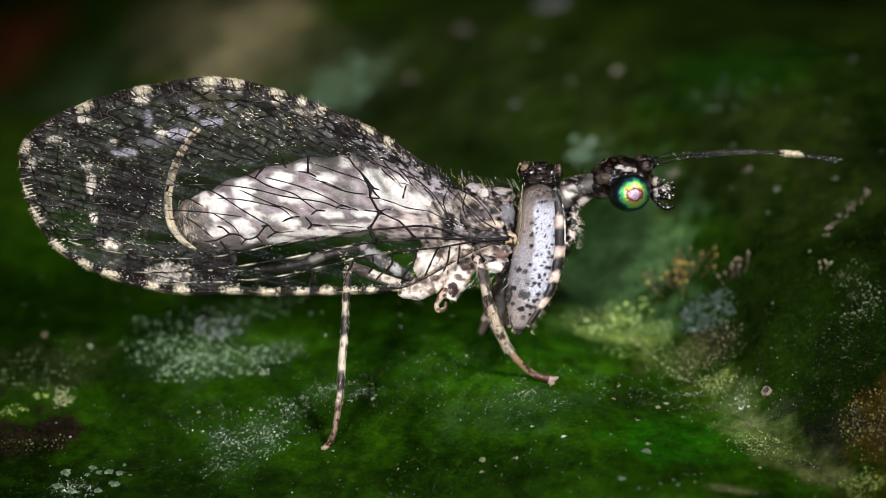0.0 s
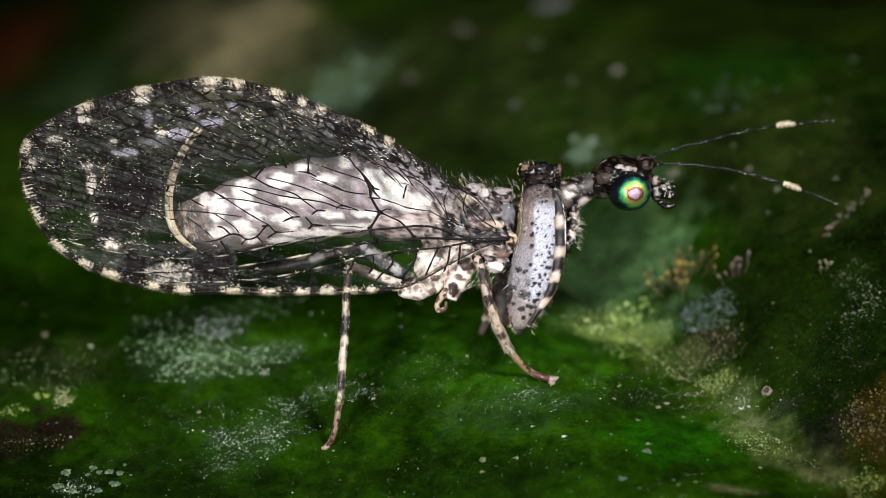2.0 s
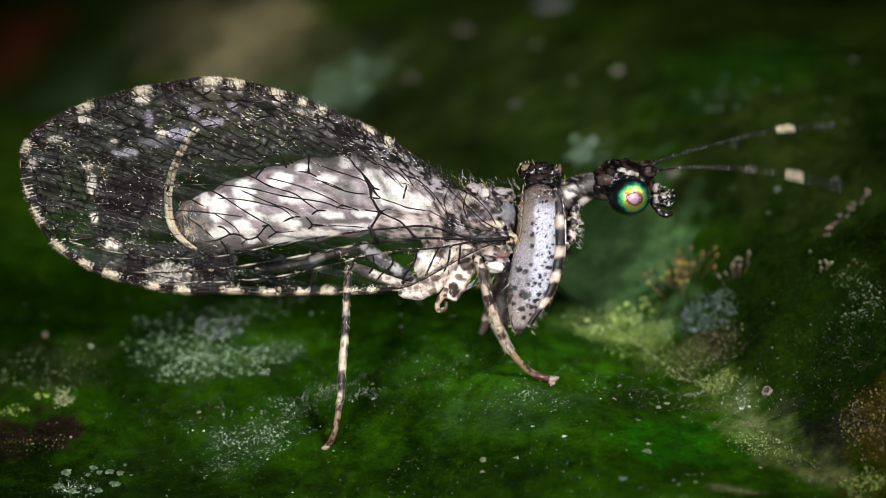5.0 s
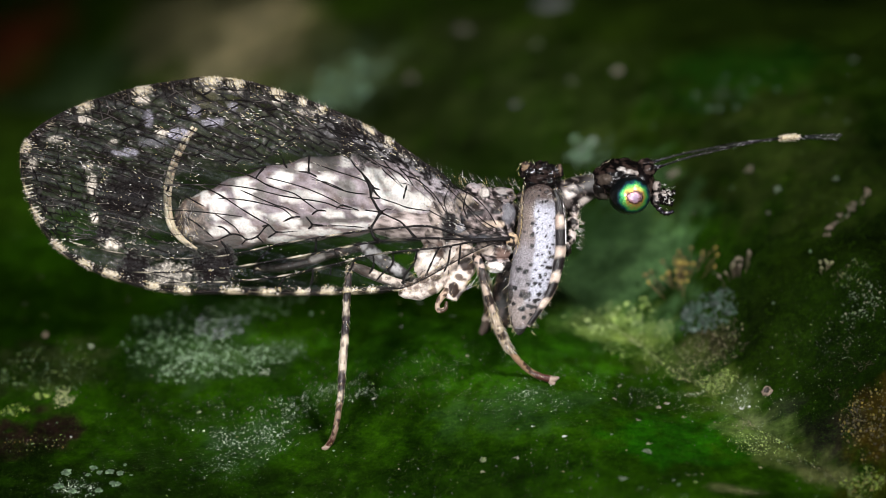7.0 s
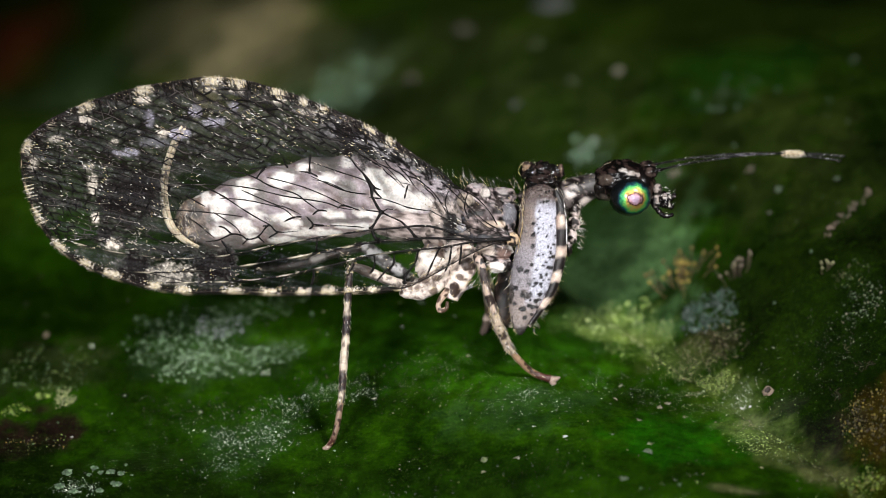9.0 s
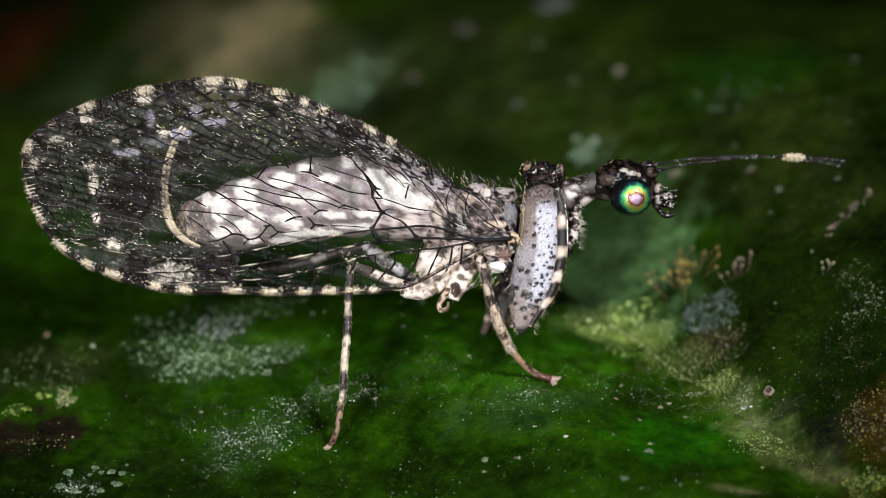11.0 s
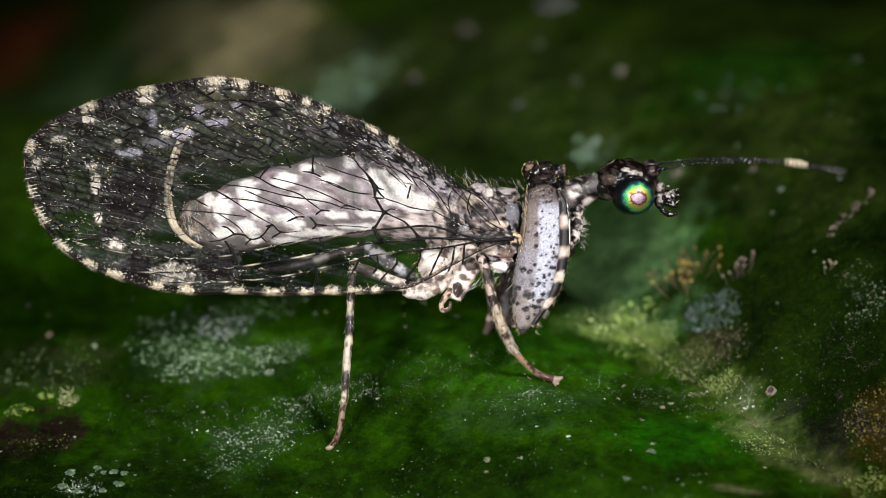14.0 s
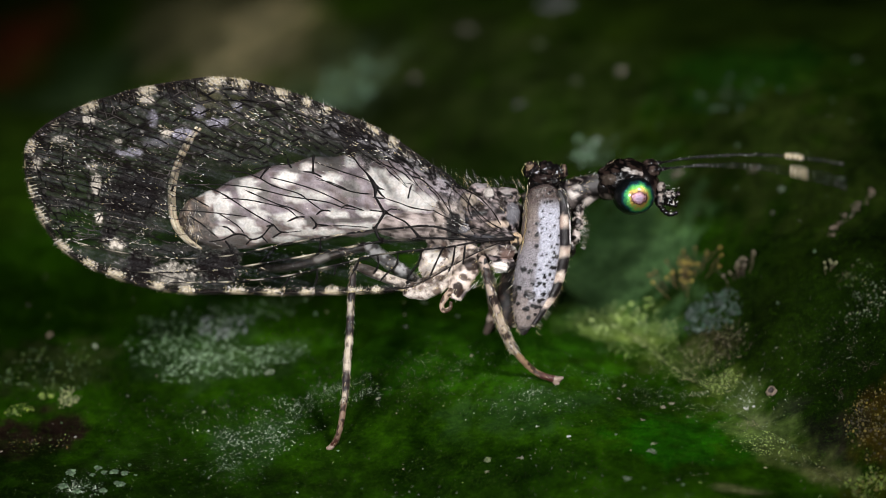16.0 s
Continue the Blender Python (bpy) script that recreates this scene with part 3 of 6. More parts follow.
# loose specks all over the leaf, pale ones doubling as painted sparkle
rnd = random.Random(77)
s = Shape()
for k in range(16000):
    px, py = rnd.uniform(-10.5, 10.5), -5.5 + 14 * rnd.random() ** 1.7
    if n3((px, py, 0), 0.55, 8.0) + 0.5 * n3((px, py, 0), 2.0, 4.0) < -0.12 + 0.25 * rnd.random():
        continue
    if px > valley(py) + 0.5 and rnd.random() < 0.6:
        continue
    r = 0.003 + 0.012 * rnd.random() ** 6
    c = rnd.choice([PALE, WHITISH, MINT, (0.26, 0.36, 0.10), (0.20, 0.30, 0.06), (0.18, 0.26, 0.06), STRAW])
    fleck(s, on_leaf(px, py), leaf_normal(px, py), r, mix((0, 0, 0), c, 0.2 + 0.8 * rnd.random() ** 4), rnd)
tagged(part("specks", s, DUST), "pale specks of dust, algae and painted sparkle on the leaf", "debris", kind="stuff")

rnd = random.Random(78)
s = Shape()
for k in range(190):
    px, py = rnd.uniform(-10.5, 10.5), rnd.uniform(-5, 8)
    r = rnd.uniform(0.015, 0.05)
    # past y 3 the crumb colours themselves are dimmed
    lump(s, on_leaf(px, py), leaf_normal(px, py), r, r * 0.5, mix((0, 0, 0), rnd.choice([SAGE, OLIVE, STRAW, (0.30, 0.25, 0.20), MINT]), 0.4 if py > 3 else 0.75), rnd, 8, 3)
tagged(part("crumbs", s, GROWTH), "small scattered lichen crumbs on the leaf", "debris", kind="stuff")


def lone(name, x, y, r, high, colour, label, category="lichen", seed=0, stretch=1.0):
    """One larger crumb or flake, an object of its own."""
    rnd = random.Random(seed)
    s = Shape()
    n = leaf_normal(x, y)
    for k in range(5 if r < 0.05 else 9):
        u, w = rnd.gauss(0, 0.42) * r * stretch, rnd.gauss(0, 0.36) * r
        tone = mix(mix((0, 0, 0), colour, rnd.uniform(0.55, 1.1)), PALE, 0.15 * rnd.random())
        fleck(s, on_leaf(x + u, y + w, 0.3 * r * high * rnd.random()), n, r * rnd.uniform(0.35, 0.75), tone, rnd)
    if "flake" not in label and "speck" not in label:
        lump(s, on_leaf(x, y), n, r * 0.62, r * high, colour, rnd, 9, 3)
    return tagged(part(name, s, GROWTH), label, category, group="single crumbs on the leaf")


for k, (x, y, r, c, label) in enumerate([
        (2.53, -2.99, 0.045, (0.75, 0.75, 0.72), "single white speck on the leaf"), (0.84, -3.35, 0.085, OLIVE, "olive lichen crumb on the leaf"),
        (-1.49, -0.95, 0.05, (0.55, 0.52, 0.42), "pale sliver on the leaf"), (4.25, -3.53, 0.09, SAGE, "grey-green lichen crumb on the leaf"),
        (3.69, -4.55, 0.10, SAGE, "grey-green lichen crumb on the leaf"), (4.3, -3.2, 0.07, OLIVE, "olive lichen crumb on the leaf"),
        (-8.69, 2.16, 0.09, (0.5, 0.36, 0.24), "tan crumb on the leaf"), (-7.67, 1.61, 0.07, PALE, "white crumb on the leaf"),
        (4.04, 9.62, 0.22, (0.42, 0.34, 0.25), "tan crumb on the leaf's slope"), (0.49, 14.6, 0.36, (0.24, 0.18, 0.13), "brown crumb on the leaf"),
        (1.64, 9.8, 0.16, LILAC, "pale crumb on the leaf"), (9.31, 8.46, 0.14, SAGE, "grey-green crumb on the leaf's slope"),
        (-0.72, 12.7, 0.28, (0.26, 0.20, 0.15), "brown crumb on the leaf"), (7.31, 3.53, 0.11, MINT, "mint crumb on the leaf's slope"),
        (6.73, 4.38, 0.14, (0.36, 0.28, 0.18), "tan crumb on the leaf's slope"), (8.58, 3.25, 0.10, SAGE, "grey-green crumb on the leaf's slope"),
        (5.09, 5.08, 0.20, (0.34, 0.26, 0.16), "tan crumb on the leaf's slope"), (2.2, 12.3, 0.22, OLIVE, "olive crumb on the leaf"),
        (2.94, 9.9, 0.18, OLIVE, "olive crumb on the leaf"), (-7.9, -1.45, 0.05, (0.6, 0.56, 0.5), "white speck beside a decayed spot"),
        (0.2, 1.6, 0.06, SAGE, "grey-green crumb on the leaf"), (-0.9, 1.2, 0.05, (0.45, 0.45, 0.38), "pale crumb on the leaf"),
        (-0.5, 2.1, 0.09, SAGE, "grey-green crumb on the leaf"), (0.81, -3.68, 0.06, STRAW, "straw-coloured crumb on the leaf"),
        (3.75, -0.8, 0.06, STRAW, "straw-coloured flake on the leaf"), (5.1, -1.75, 0.055, STRAW, "straw-coloured flake on the leaf"),
        (6.33, -1.27, 0.05, (0.9, 0.9, 0.9), "bright white speck beside the midrib"), (6.5, -1.3, 0.035, (0.9, 0.9, 0.9), "bright white speck beside the midrib"),
        (3.61, -1.37, 0.06, (0.45, 0.36, 0.26), "tan flake on the leaf"), (4.12, -2.24, 0.06, (0.36, 0.28, 0.20), "tan flake on the leaf"), (4.56, -1.43, 0.07, (0.36, 0.28, 0.20), "tan flake on the leaf"),
        (4.75, -1.26, 0.06, (0.45, 0.38, 0.28), "tan flake on the leaf"), (1.54, -3.47, 0.06, (0.30, 0.28, 0.20), "tan crumb on the leaf"), (1.89, -2.54, 0.05, PALE, "pale flake on the leaf"), (-5.2, -0.78, 0.06, (0.40, 0.48, 0.26), "pale green crumb on the leaf")]):
    # colours are cut further for crumbs past y 3
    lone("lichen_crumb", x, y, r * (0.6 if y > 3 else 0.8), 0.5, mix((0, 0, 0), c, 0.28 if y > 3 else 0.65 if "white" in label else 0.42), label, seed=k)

# a rosette of round lichen lobes near the lower rim
rnd = random.Random(12)
rosette = tagged(new("lichen_rosette"), "cluster of round grey-green lichen lobes with white hearts", "lichen")
rosette.matrix_world = Matrix.Translation(on_leaf(-7.5, -3.3) * MM)
rosette["origin"] = tuple(on_leaf(-7.5, -3.3))
rosette.empty_display_size = 0.0005
for k, (dx, dy, r) in enumerate([(-0.42, 0.50, 0.13), (-0.55, 0.05, 0.12), (0.15, 0.65, 0.10), (0.28, 0.50, 0.08), (0.50, 0.52, 0.11), (0.72, 0.45, 0.10), (0.62, 0.05, 0.13), (0.30, -0.15, 0.10),
                                 (-0.25, -0.15, 0.10), (0.05, 0.40, 0.07), (0.80, 0.75, 0.06), (0.95, 0.35, 0.05)]):
    x, y = -7.5 + dx, -3.3 + dy
    s = Shape()
    n = leaf_normal(x, y)
    for _ in range(9):
        u = rnd.uniform(0, 6.28)
        lump(s, on_leaf(x + math.cos(u) * r * 0.55, y + math.sin(u) * r * 0.55), n, r * rnd.uniform(0.35, 0.55), r * 0.28, mix((0.06, 0.10, 0.05), (0.12, 0.19, 0.10), rnd.random()), rnd, 8, 3)
    lump(s, on_leaf(x, y, 0.01), n, r * 0.6, r * 0.22, (0.07, 0.13, 0.06), rnd, 10, 3)
    part("lobe", s, GROWTH, rosette)

# ochre moss tuft: thin stalks with rounded heads
def tuft(x, y, count, tall, wide, tones, label, heads=True, seed=1, thin=0.012):
    rnd = random.Random(seed)
    root = tagged(new("moss_tuft"), label, "moss")
    root.matrix_world = Matrix.Translation(on_leaf(x, y) * MM)
    root["origin"] = tuple(on_leaf(x, y))
    root.empty_display_size = 0.0005
    for _ in range(count):
        px, py = x + rnd.gauss(0, wide), y + rnd.gauss(0, wide)
        h = tall * rnd.uniform(0.5, 1.1)
        p0 = on_leaf(px, py, -0.02)
        lean = Vector((rnd.gauss((px - x) * 0.6, 0.08), rnd.gauss(0, 0.08), h))
        s = Shape()
        c = rnd.choice(tones)
        thin_here = thin * rnd.uniform(0.6, 1.1)
        s.tube([p0, p0 + lean * 0.5 + Vector((rnd.uniform(-0.04, 0.04), 0, 0)), p0 + lean], [thin_here * 1.2, thin_here, thin_here * 0.7], mix(c, UMBER, 0.75), 5)
        if heads:
            s.ball(p0 + lean, (thin * 3.4, thin * 3.4, thin * 3.8), c, 0.2, 3, 7, 5)
        part("stalk", s, GROWTH, root)
    return root


tuft(5.2, 2.35, 40, 0.40, 0.21, [(0.24, 0.16, 0.02), (0.14, 0.10, 0.02), (0.34, 0.25, 0.04)], "tuft of ochre moss stalks with round heads", seed=2)
tuft(6.35, 1.75, 12, 0.40, 0.11, [(0.18, 0.14, 0.10), (0.14, 0.12, 0.06)], "small tuft of tan moss stalks", seed=3)
tuft(8.5, -1.0, 7, 0.10, 0.05, [STRAW], "star of pale fibres on the leaf", False, 4, 0.005)
tuft(8.85, -1.6, 14, 0.13, 0.07, [(0.14, 0.11, 0.08), (0.09, 0.07, 0.05)], "tangle of thin brown fibres on the leaf", False, 5, 0.005)
tuft(8.25, -1.95, 12, 0.11, 0.07, [(0.14, 0.12, 0.07), (0.10, 0.08, 0.05)], "tangle of thin brown fibres on the leaf", False, 6, 0.005)
tuft(8.55, 0.55, 9, 0.16, 0.07, [STRAW, SAGE], "tuft of pale fibres on the leaf's slope", False, 7, 0.005)
tuft(8.2, 1.0, 6, 0.2, 0.05, [STRAW], "small tuft of straw-coloured stalks", True, 8, 0.010)

# a worn knobbly twig of tan crust on the slope
s = Shape()
rnd = random.Random(31)
for k in range(46):
    u = k / 45
    x, y = 8.22 + 1.05 * u + 0.06 * math.sin(u * 17), 1.85 + 0.75 * u
    lump(s, on_leaf(x + rnd.gauss(0, 0.06), y + rnd.gauss(0, 0.07)), leaf_normal(x, y), rnd.uniform(0.015, 0.045), rnd.uniform(0.02, 0.06), mix((0.10, 0.07, 0.05), (0.20, 0.15, 0.115), rnd.random()), rnd, 8, 3)
tagged(part("crust_ridge", s, GROWTH), "pinkish-tan knobbly crust ridge on the leaf's slope", "lichen")

# a tiny crater: a cup-shaped fruiting body
s = Shape()
c0, n0 = on_leaf(6.89, -1.11), leaf_normal(6.89, -1.11)
a0 = n0.orthogonal().normalized()
b0 = n0.cross(a0)
rings = [(0.12, -0.01), (0.11, 0.04), (0.085, 0.065), (0.068, 0.05), (0.05, 0.015), (0.01, 0.005)]
for r, h in rings:
    for k in range(20):
        u = 2 * math.pi * k / 20
        g = r * (1 + 0.45 * noise.noise(Vector((math.cos(u) * 2, math.sin(u) * 2, r * 9))))
        s.v.append(tuple(c0 + (a0 * math.cos(u) + b0 * math.sin(u)) * g + n0 * h))
        s.c.append((0.24, 0.18, 0.13) if r > 0.07 else (0.03, 0.02, 0.015))
s.f = [(i * 20 + k, i * 20 + (k + 1) % 20, (i + 1) * 20 + (k + 1) % 20, (i + 1) * 20 + k) for i in range(len(rings) - 1) for k in range(20)]
s.m = [0] * len(s.f)
tagged(part("fungus_cup", s, GROWTH), "tiny tan cup fungus with a dark hollow on the leaf", "fungus")

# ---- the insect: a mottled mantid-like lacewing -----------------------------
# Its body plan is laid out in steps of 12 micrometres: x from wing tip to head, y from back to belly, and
# d, in millimetres, out of the plane of symmetry towards the flank that faces the lens.
PLAN = 0.012
insect = new("lacewing")
insect.matrix_world = Matrix.Translation(CENTRE * MM) @ pose(0, 0, 0, -TILT)
tagged(insect, "grey and white mottled lacewing with clear veined wings", "lacewing")
insect.empty_display_size = 0.001


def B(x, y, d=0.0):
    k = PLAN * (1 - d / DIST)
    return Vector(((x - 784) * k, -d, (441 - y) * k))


TO_WORLD = pose(0, 0, 0, -TILT)


def stand(x, y):
    """The place on the leaf where a foot at (x, y) of the body plan comes down."""
    d = 6.0
    while d > -8:
        p = TO_WORLD @ B(x, y, d) + CENTRE
        if p.z <= leaf_height(p.x, p.y) + 0.03:
            return d
        d -= 0.01
    return 0.0


WHITE, CREAM, MAUVE = (0.80, 0.77, 0.74), (0.72, 0.62, 0.44), (0.30, 0.25, 0.265)
BROWN, BLACK, GREY, GOLD = (0.055, 0.036, 0.026), (0.010, 0.008, 0.008), (0.30, 0.28, 0.28), (0.75, 0.60, 0.28)


def mottle(pale, dark, scale, cut, seed=0.0, soft=0.12):
    """A pigment function: dark blotches on a pale ground."""
    pale = tuple(min(0.9, c * 1.4) for c in pale)
    def colour(*a):
        p = a[-1]
        v = n3(p, scale, seed) + 0.5 * n3(p, scale * 2.3, seed + 5)
        return mix(pale, dark, step(cut - soft, cut + soft, v))
    return colour


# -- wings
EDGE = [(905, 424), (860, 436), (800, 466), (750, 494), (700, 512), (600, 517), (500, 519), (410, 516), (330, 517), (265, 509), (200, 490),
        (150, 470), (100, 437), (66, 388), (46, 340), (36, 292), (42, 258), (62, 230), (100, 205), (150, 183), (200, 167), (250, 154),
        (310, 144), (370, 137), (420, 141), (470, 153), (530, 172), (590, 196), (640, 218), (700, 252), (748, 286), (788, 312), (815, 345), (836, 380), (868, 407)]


def wing_depth(x, y):
    """How far out the wing stands: roof-like, lowest margin furthest out, running in to its joint."""
    roof = 0.50 + 1.20 * (y - 135) / 385
    joint = step(740, 905, x)
    fold = 0.03 * math.sin((y - 0.25 * x) * 0.16) * (1 - joint)
    return roof * (1 - joint) + (0.62 + 0.5 * step(330, 440, y)) * joint + fold


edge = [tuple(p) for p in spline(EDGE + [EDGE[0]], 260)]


def inside(x, y):
    hit = False
    j = len(edge) - 1
    for i in range(len(edge)):
        (xi, yi), (xj, yj) = edge[i], edge[j]
        if (yi > y) != (yj > y) and x < (xj - xi) * (y - yi) / (yj - yi) + xi:
            hit = not hit
        j = i
    return hit


LOW = sorted([p for p in edge[: int(len(edge) * 15.4 / 34)]], key=lambda p: p[0])
TOP = sorted([p for p in edge[int(len(edge) * 15.4 / 34):]], key=lambda p: p[0])


def span(x):
    """Upper and lower margin of the wing at x."""
    t = float(np.interp(x, [p[0] for p in TOP], [p[1] for p in TOP]))
    l = float(np.interp(x, [p[0] for p in LOW], [p[1] for p in LOW]))
    return t, l


# pigment of the wing, each with x, y, half width, half height and strength: dark clouds, pale spots, bluish-grey scales and clear windows
DARK_SPOTS = [(614, 238, 15, 48, 1.0), (640, 268, 9, 34, 0.8), (238, 478, 31, 33, 1.0), (374, 474, 42, 30, 1.0), (402, 452, 16, 18, 0.9), (184, 412, 13, 18, 0.9),
              (228, 345, 62, 46, 0.92), (300, 162, 13, 26, 0.8), (306, 186, 12, 12, 0.6), (436, 172, 7, 28, 0.8), (72, 412, 16, 12, 0.7), (118, 356, 40, 7, 0.7), (796, 402, 11, 24, 1.0)]
DIM_SPOTS = [(470, 172, 5, 20, 0.6), (340, 168, 8, 22, 0.5), (110, 300, 40, 20, 0.3), (255, 325, 36, 44, 0.55), (60, 245, 18, 16, 0.6), (120, 205, 18, 12, 0.6), (210, 180, 26, 10, 0.6),
             (205, 214, 14, 10, 0.5), (160, 480, 14, 8, 0.6), (300, 440, 60, 8, 0.7), (578, 222, 12, 20, 0.5), (250, 200, 12, 18, 0.4), (345, 385, 16, 30, 0.5)]
PALE_SPOTS = [(302, 486, 36, 22, 0.62), (162, 326, 9, 20, 0.7), (168, 386, 7, 10, 0.9), (200, 432, 14, 9, 0.9), (150, 211, 13, 7, 0.8), (98, 246, 13, 6, 0.6), (287, 236, 11, 7, 0.8), (252, 176, 13, 6, 0.8),
              (368, 158, 10, 4, 0.7), (415, 161, 12, 4, 0.8), (492, 178, 12, 4, 0.8), (56, 290, 10, 12, 0.6), (540, 197, 22, 6, 0.5), (662, 242, 13, 5, 0.5), (690, 258, 14, 5, 0.5), (720, 275, 14, 5, 0.45), (752, 295, 13, 5, 0.4), (155, 296, 9, 8, 0.5), (200, 250, 9, 4, 0.6)]
SCALES = [(222, 270, 22, 7, 0.7), (316, 236, 22, 10, 0.75), (376, 216, 22, 8, 0.65), (344, 196, 11, 12, 0.5), (262, 210, 9, 16, 0.5), (412, 188, 9, 10, 0.5), (270, 252, 26, 8, 0.4), (620, 245, 10, 14, 0.25), (240, 345, 20, 6, 0.3)]
WINDOWS = [(132, 405, 48, 36, 1.0), (288, 425, 40, 20, 1.0), (342, 318, 30, 16, 0.9), (128, 320, 24, 24, 0.5), (530, 264, 44, 12, 0.7), (166, 452, 24, 16, 0.7), (182, 218, 18, 12, 0.6),
           (416, 174, 13, 9, 0.8), (480, 172, 14, 9, 0.6), (372, 174, 10, 10, 0.4), (240, 420, 24, 14, 0.6), (666, 272, 16, 12, 0.5), (90, 395, 18, 14, 0.6)]
# cream dashes of the rim: x, y, half length
RIM = [(253, 158, 15), (375, 142, 18), (420, 145, 14), (490, 168, 13), (535, 180, 9), (570, 198, 9), (652, 232, 10), (688, 247, 7), (150, 190, 13), (90, 224, 8), (46, 258, 10), (50, 290, 10),
       (38, 318, 4), (48, 337, 10), (65, 380, 15), (103, 437, 16), (150, 468, 10), (195, 487, 14), (272, 507, 11), (325, 515, 14), (413, 515, 15), (475, 515, 16), (535, 512, 13), (580, 511, 16), (622, 511, 13), (658, 510, 11)]


def dash(x, y):
    """Above zero where the wing's rim is cream."""
    return max(1.0 - math.hypot(x - rx, (y - ry) * 0.8) / half for rx, ry, half in RIM) + 0.12


def smoke_map(lines):
    """Brown shading that borders the veins, on a grid of one plan step."""
    grid = np.zeros((420, 930))
    yy, xx = np.mgrid[-8:9, -8:9]
    soft = np.exp(-(xx ** 2 + yy ** 2) / 10.0)
    for pts in lines:
        for (x0, y0), (x1, y1) in zip(pts[:-1], pts[1:]):
            n = max(1, int(math.hypot(x1 - x0, y1 - y0) / 1.5))
            for i in range(n):
                ix, iy = int(x0 + (x1 - x0) * i / n), int(y0 + (y1 - y0) * i / n) - 120
                if 8 <= ix < 920 and 8 <= iy < 410:
                    cut = grid[iy - 8:iy + 9, ix - 8:ix + 9]
                    np.maximum(cut, soft, out=cut)
    return grid


def wing_pigment(x, y, seed, smoke):
    """Colour and opacity of the wing skin: smoky vein borders, a dashed rim, spots and clear windows."""
    u, w = x * 0.965 + y * 0.26, y * 0.965 - x * 0.26
    v = n3((u, w * 1.9, 0), 0.022, seed) + 0.8 * n3((u, w * 1.9, 0), 0.065, seed + 3)
    fine = n3((u, w * 2.2, 0), 0.16, seed + 7)
    top, low = span(x)
    rim = min(y - top, low - y)
    outer = step(400, 290, x + (y - 250) * 0.45)
    upper = step(6, -44, y - float(np.interp(x, [300, 400, 450, 500, 560, 640, 700, 760, 800], [330, 304, 296, 283, 273, 284, 312, 352, 380])))
    cloud = max(outer, upper)
    clear = 0.0
    for bx, by, bw, bh, k in WINDOWS:
        if abs(x - bx) < 1.5 * bw and abs(y - by) < 1.5 * bh:
            clear = max(clear, k * step(1.3, 0.5, ((x - bx) / bw) ** 2 + ((y - by) / bh) ** 2 + 0.7 * n3((u, w, 0), 0.06, bx)))
    near = smoke[min(419, max(0, int(y) - 120)), min(929, max(0, int(x)))]
    thick = step(-0.35, 0.55, v + 0.35 * fine) * (1 - 0.85 * clear)
    a = 0.03 * step(850, 740, x) + cloud * (1 - 0.95 * clear) * (0.10 + 0.62 * thick * near + 0.42 * thick * step(-0.05, 0.3, fine))
    dark = step(0.15, 0.6, near * 0.6 + thick * 0.6) * cloud
    c = mix(mix((0.055, 0.058, 0.050), (0.17, 0.155, 0.14), step(0.1, 0.45, n3((u, w * 2.0, 0), 0.13, seed + 13)) * (1 - clear)), (0.0085, 0.0066, 0.0062), dark)
    a = max(a, (0.35 + 0.35 * step(-0.2, 0.3, v)) * near * cloud * (1 - 0.8 * clear))
    # glimmer of the skin between veins, painted as pale pigment
    glim = step(0.28, 0.5, n3((u, w * 1.6, 0), 0.10, seed + 17)) * cloud * (1 - clear) * (1 - near)
    c = mix(c, (0.28, 0.26, 0.24), 0.8 * glim)
    a = max(a, 0.42 * glim)
    if y > 430 and x > 350:
        a *= 0.25
    joint = step(770, 830, x) * step(420, 395, y)
    c = mix(c, (0.010, 0.0075, 0.007), joint)
    a = max(a, joint * (0.02 + 0.4 * step(0.1, 0.4, n3((u, w * 2, 0), 0.07, 5))))
    strip = step(520, 600, x) * step(64, 34, y - top) * step(830, 780, x)
    if strip > 0:
        k = n3((u, w * 1.5, 0), 0.05, 21) + 0.9 * n3((u, w * 1.6, 0), 0.13, 22)
        c = mix(c, mix((0.26, 0.245, 0.25), (0.006, 0.005, 0.005), step(-0.2, 0.2, k + 0.4 * near)), strip)
        a = max(a, strip * (0.22 + 0.55 * step(-0.1, 0.3, k + 0.4 * near)))
    for spots, tone, alpha in ((SCALES, (0.33, 0.31, 0.37), 0.62), (DIM_SPOTS, (0.008, 0.006, 0.006), 0.85), (DARK_SPOTS, (0.0055, 0.0042, 0.0042), 0.94), (PALE_SPOTS, (0.56, 0.50, 0.42), 0.72)):
        for bx, by, bw, bh, k in spots:
            if abs(x - bx) < 1.7 * bw + 4 and abs(y - by) < 1.7 * bh + 4:
                q = ((x - bx) / bw) ** 2 + ((y - by) / bh) ** 2 + 0.9 * n3((u, w * 1.8, 0), 0.075, bx) + 0.9 * n3((u, w * 1.6, 0), 0.2, by)
                f = step(1.3, 0.55, q) * k
                c = mix(c, tone, f)
                a = max(a, f * alpha)
    if a < 0.9 and 262 < x < 342 and y > 452:
        c = mix(c, (0.02, 0.017, 0.017), 0.8 * step(0.05, 0.3, n3((u, w * 1.5, 0), 0.11, 3)))
    wide = 10 if (y > 430 and x > 330) else 17
    if rim < wide:
        k = dash(x, y) + 0.35 * n3((x, y, 0), 0.09, seed)
        k += 0.6 * n3((x, y, 0), 0.22, seed + 2)
        c = mix(c, mix((0.008, 0.0065, 0.006), (0.40, 0.35, 0.26), step(0.05, 0.5, k)), step(wide, wide * 0.45, rim))
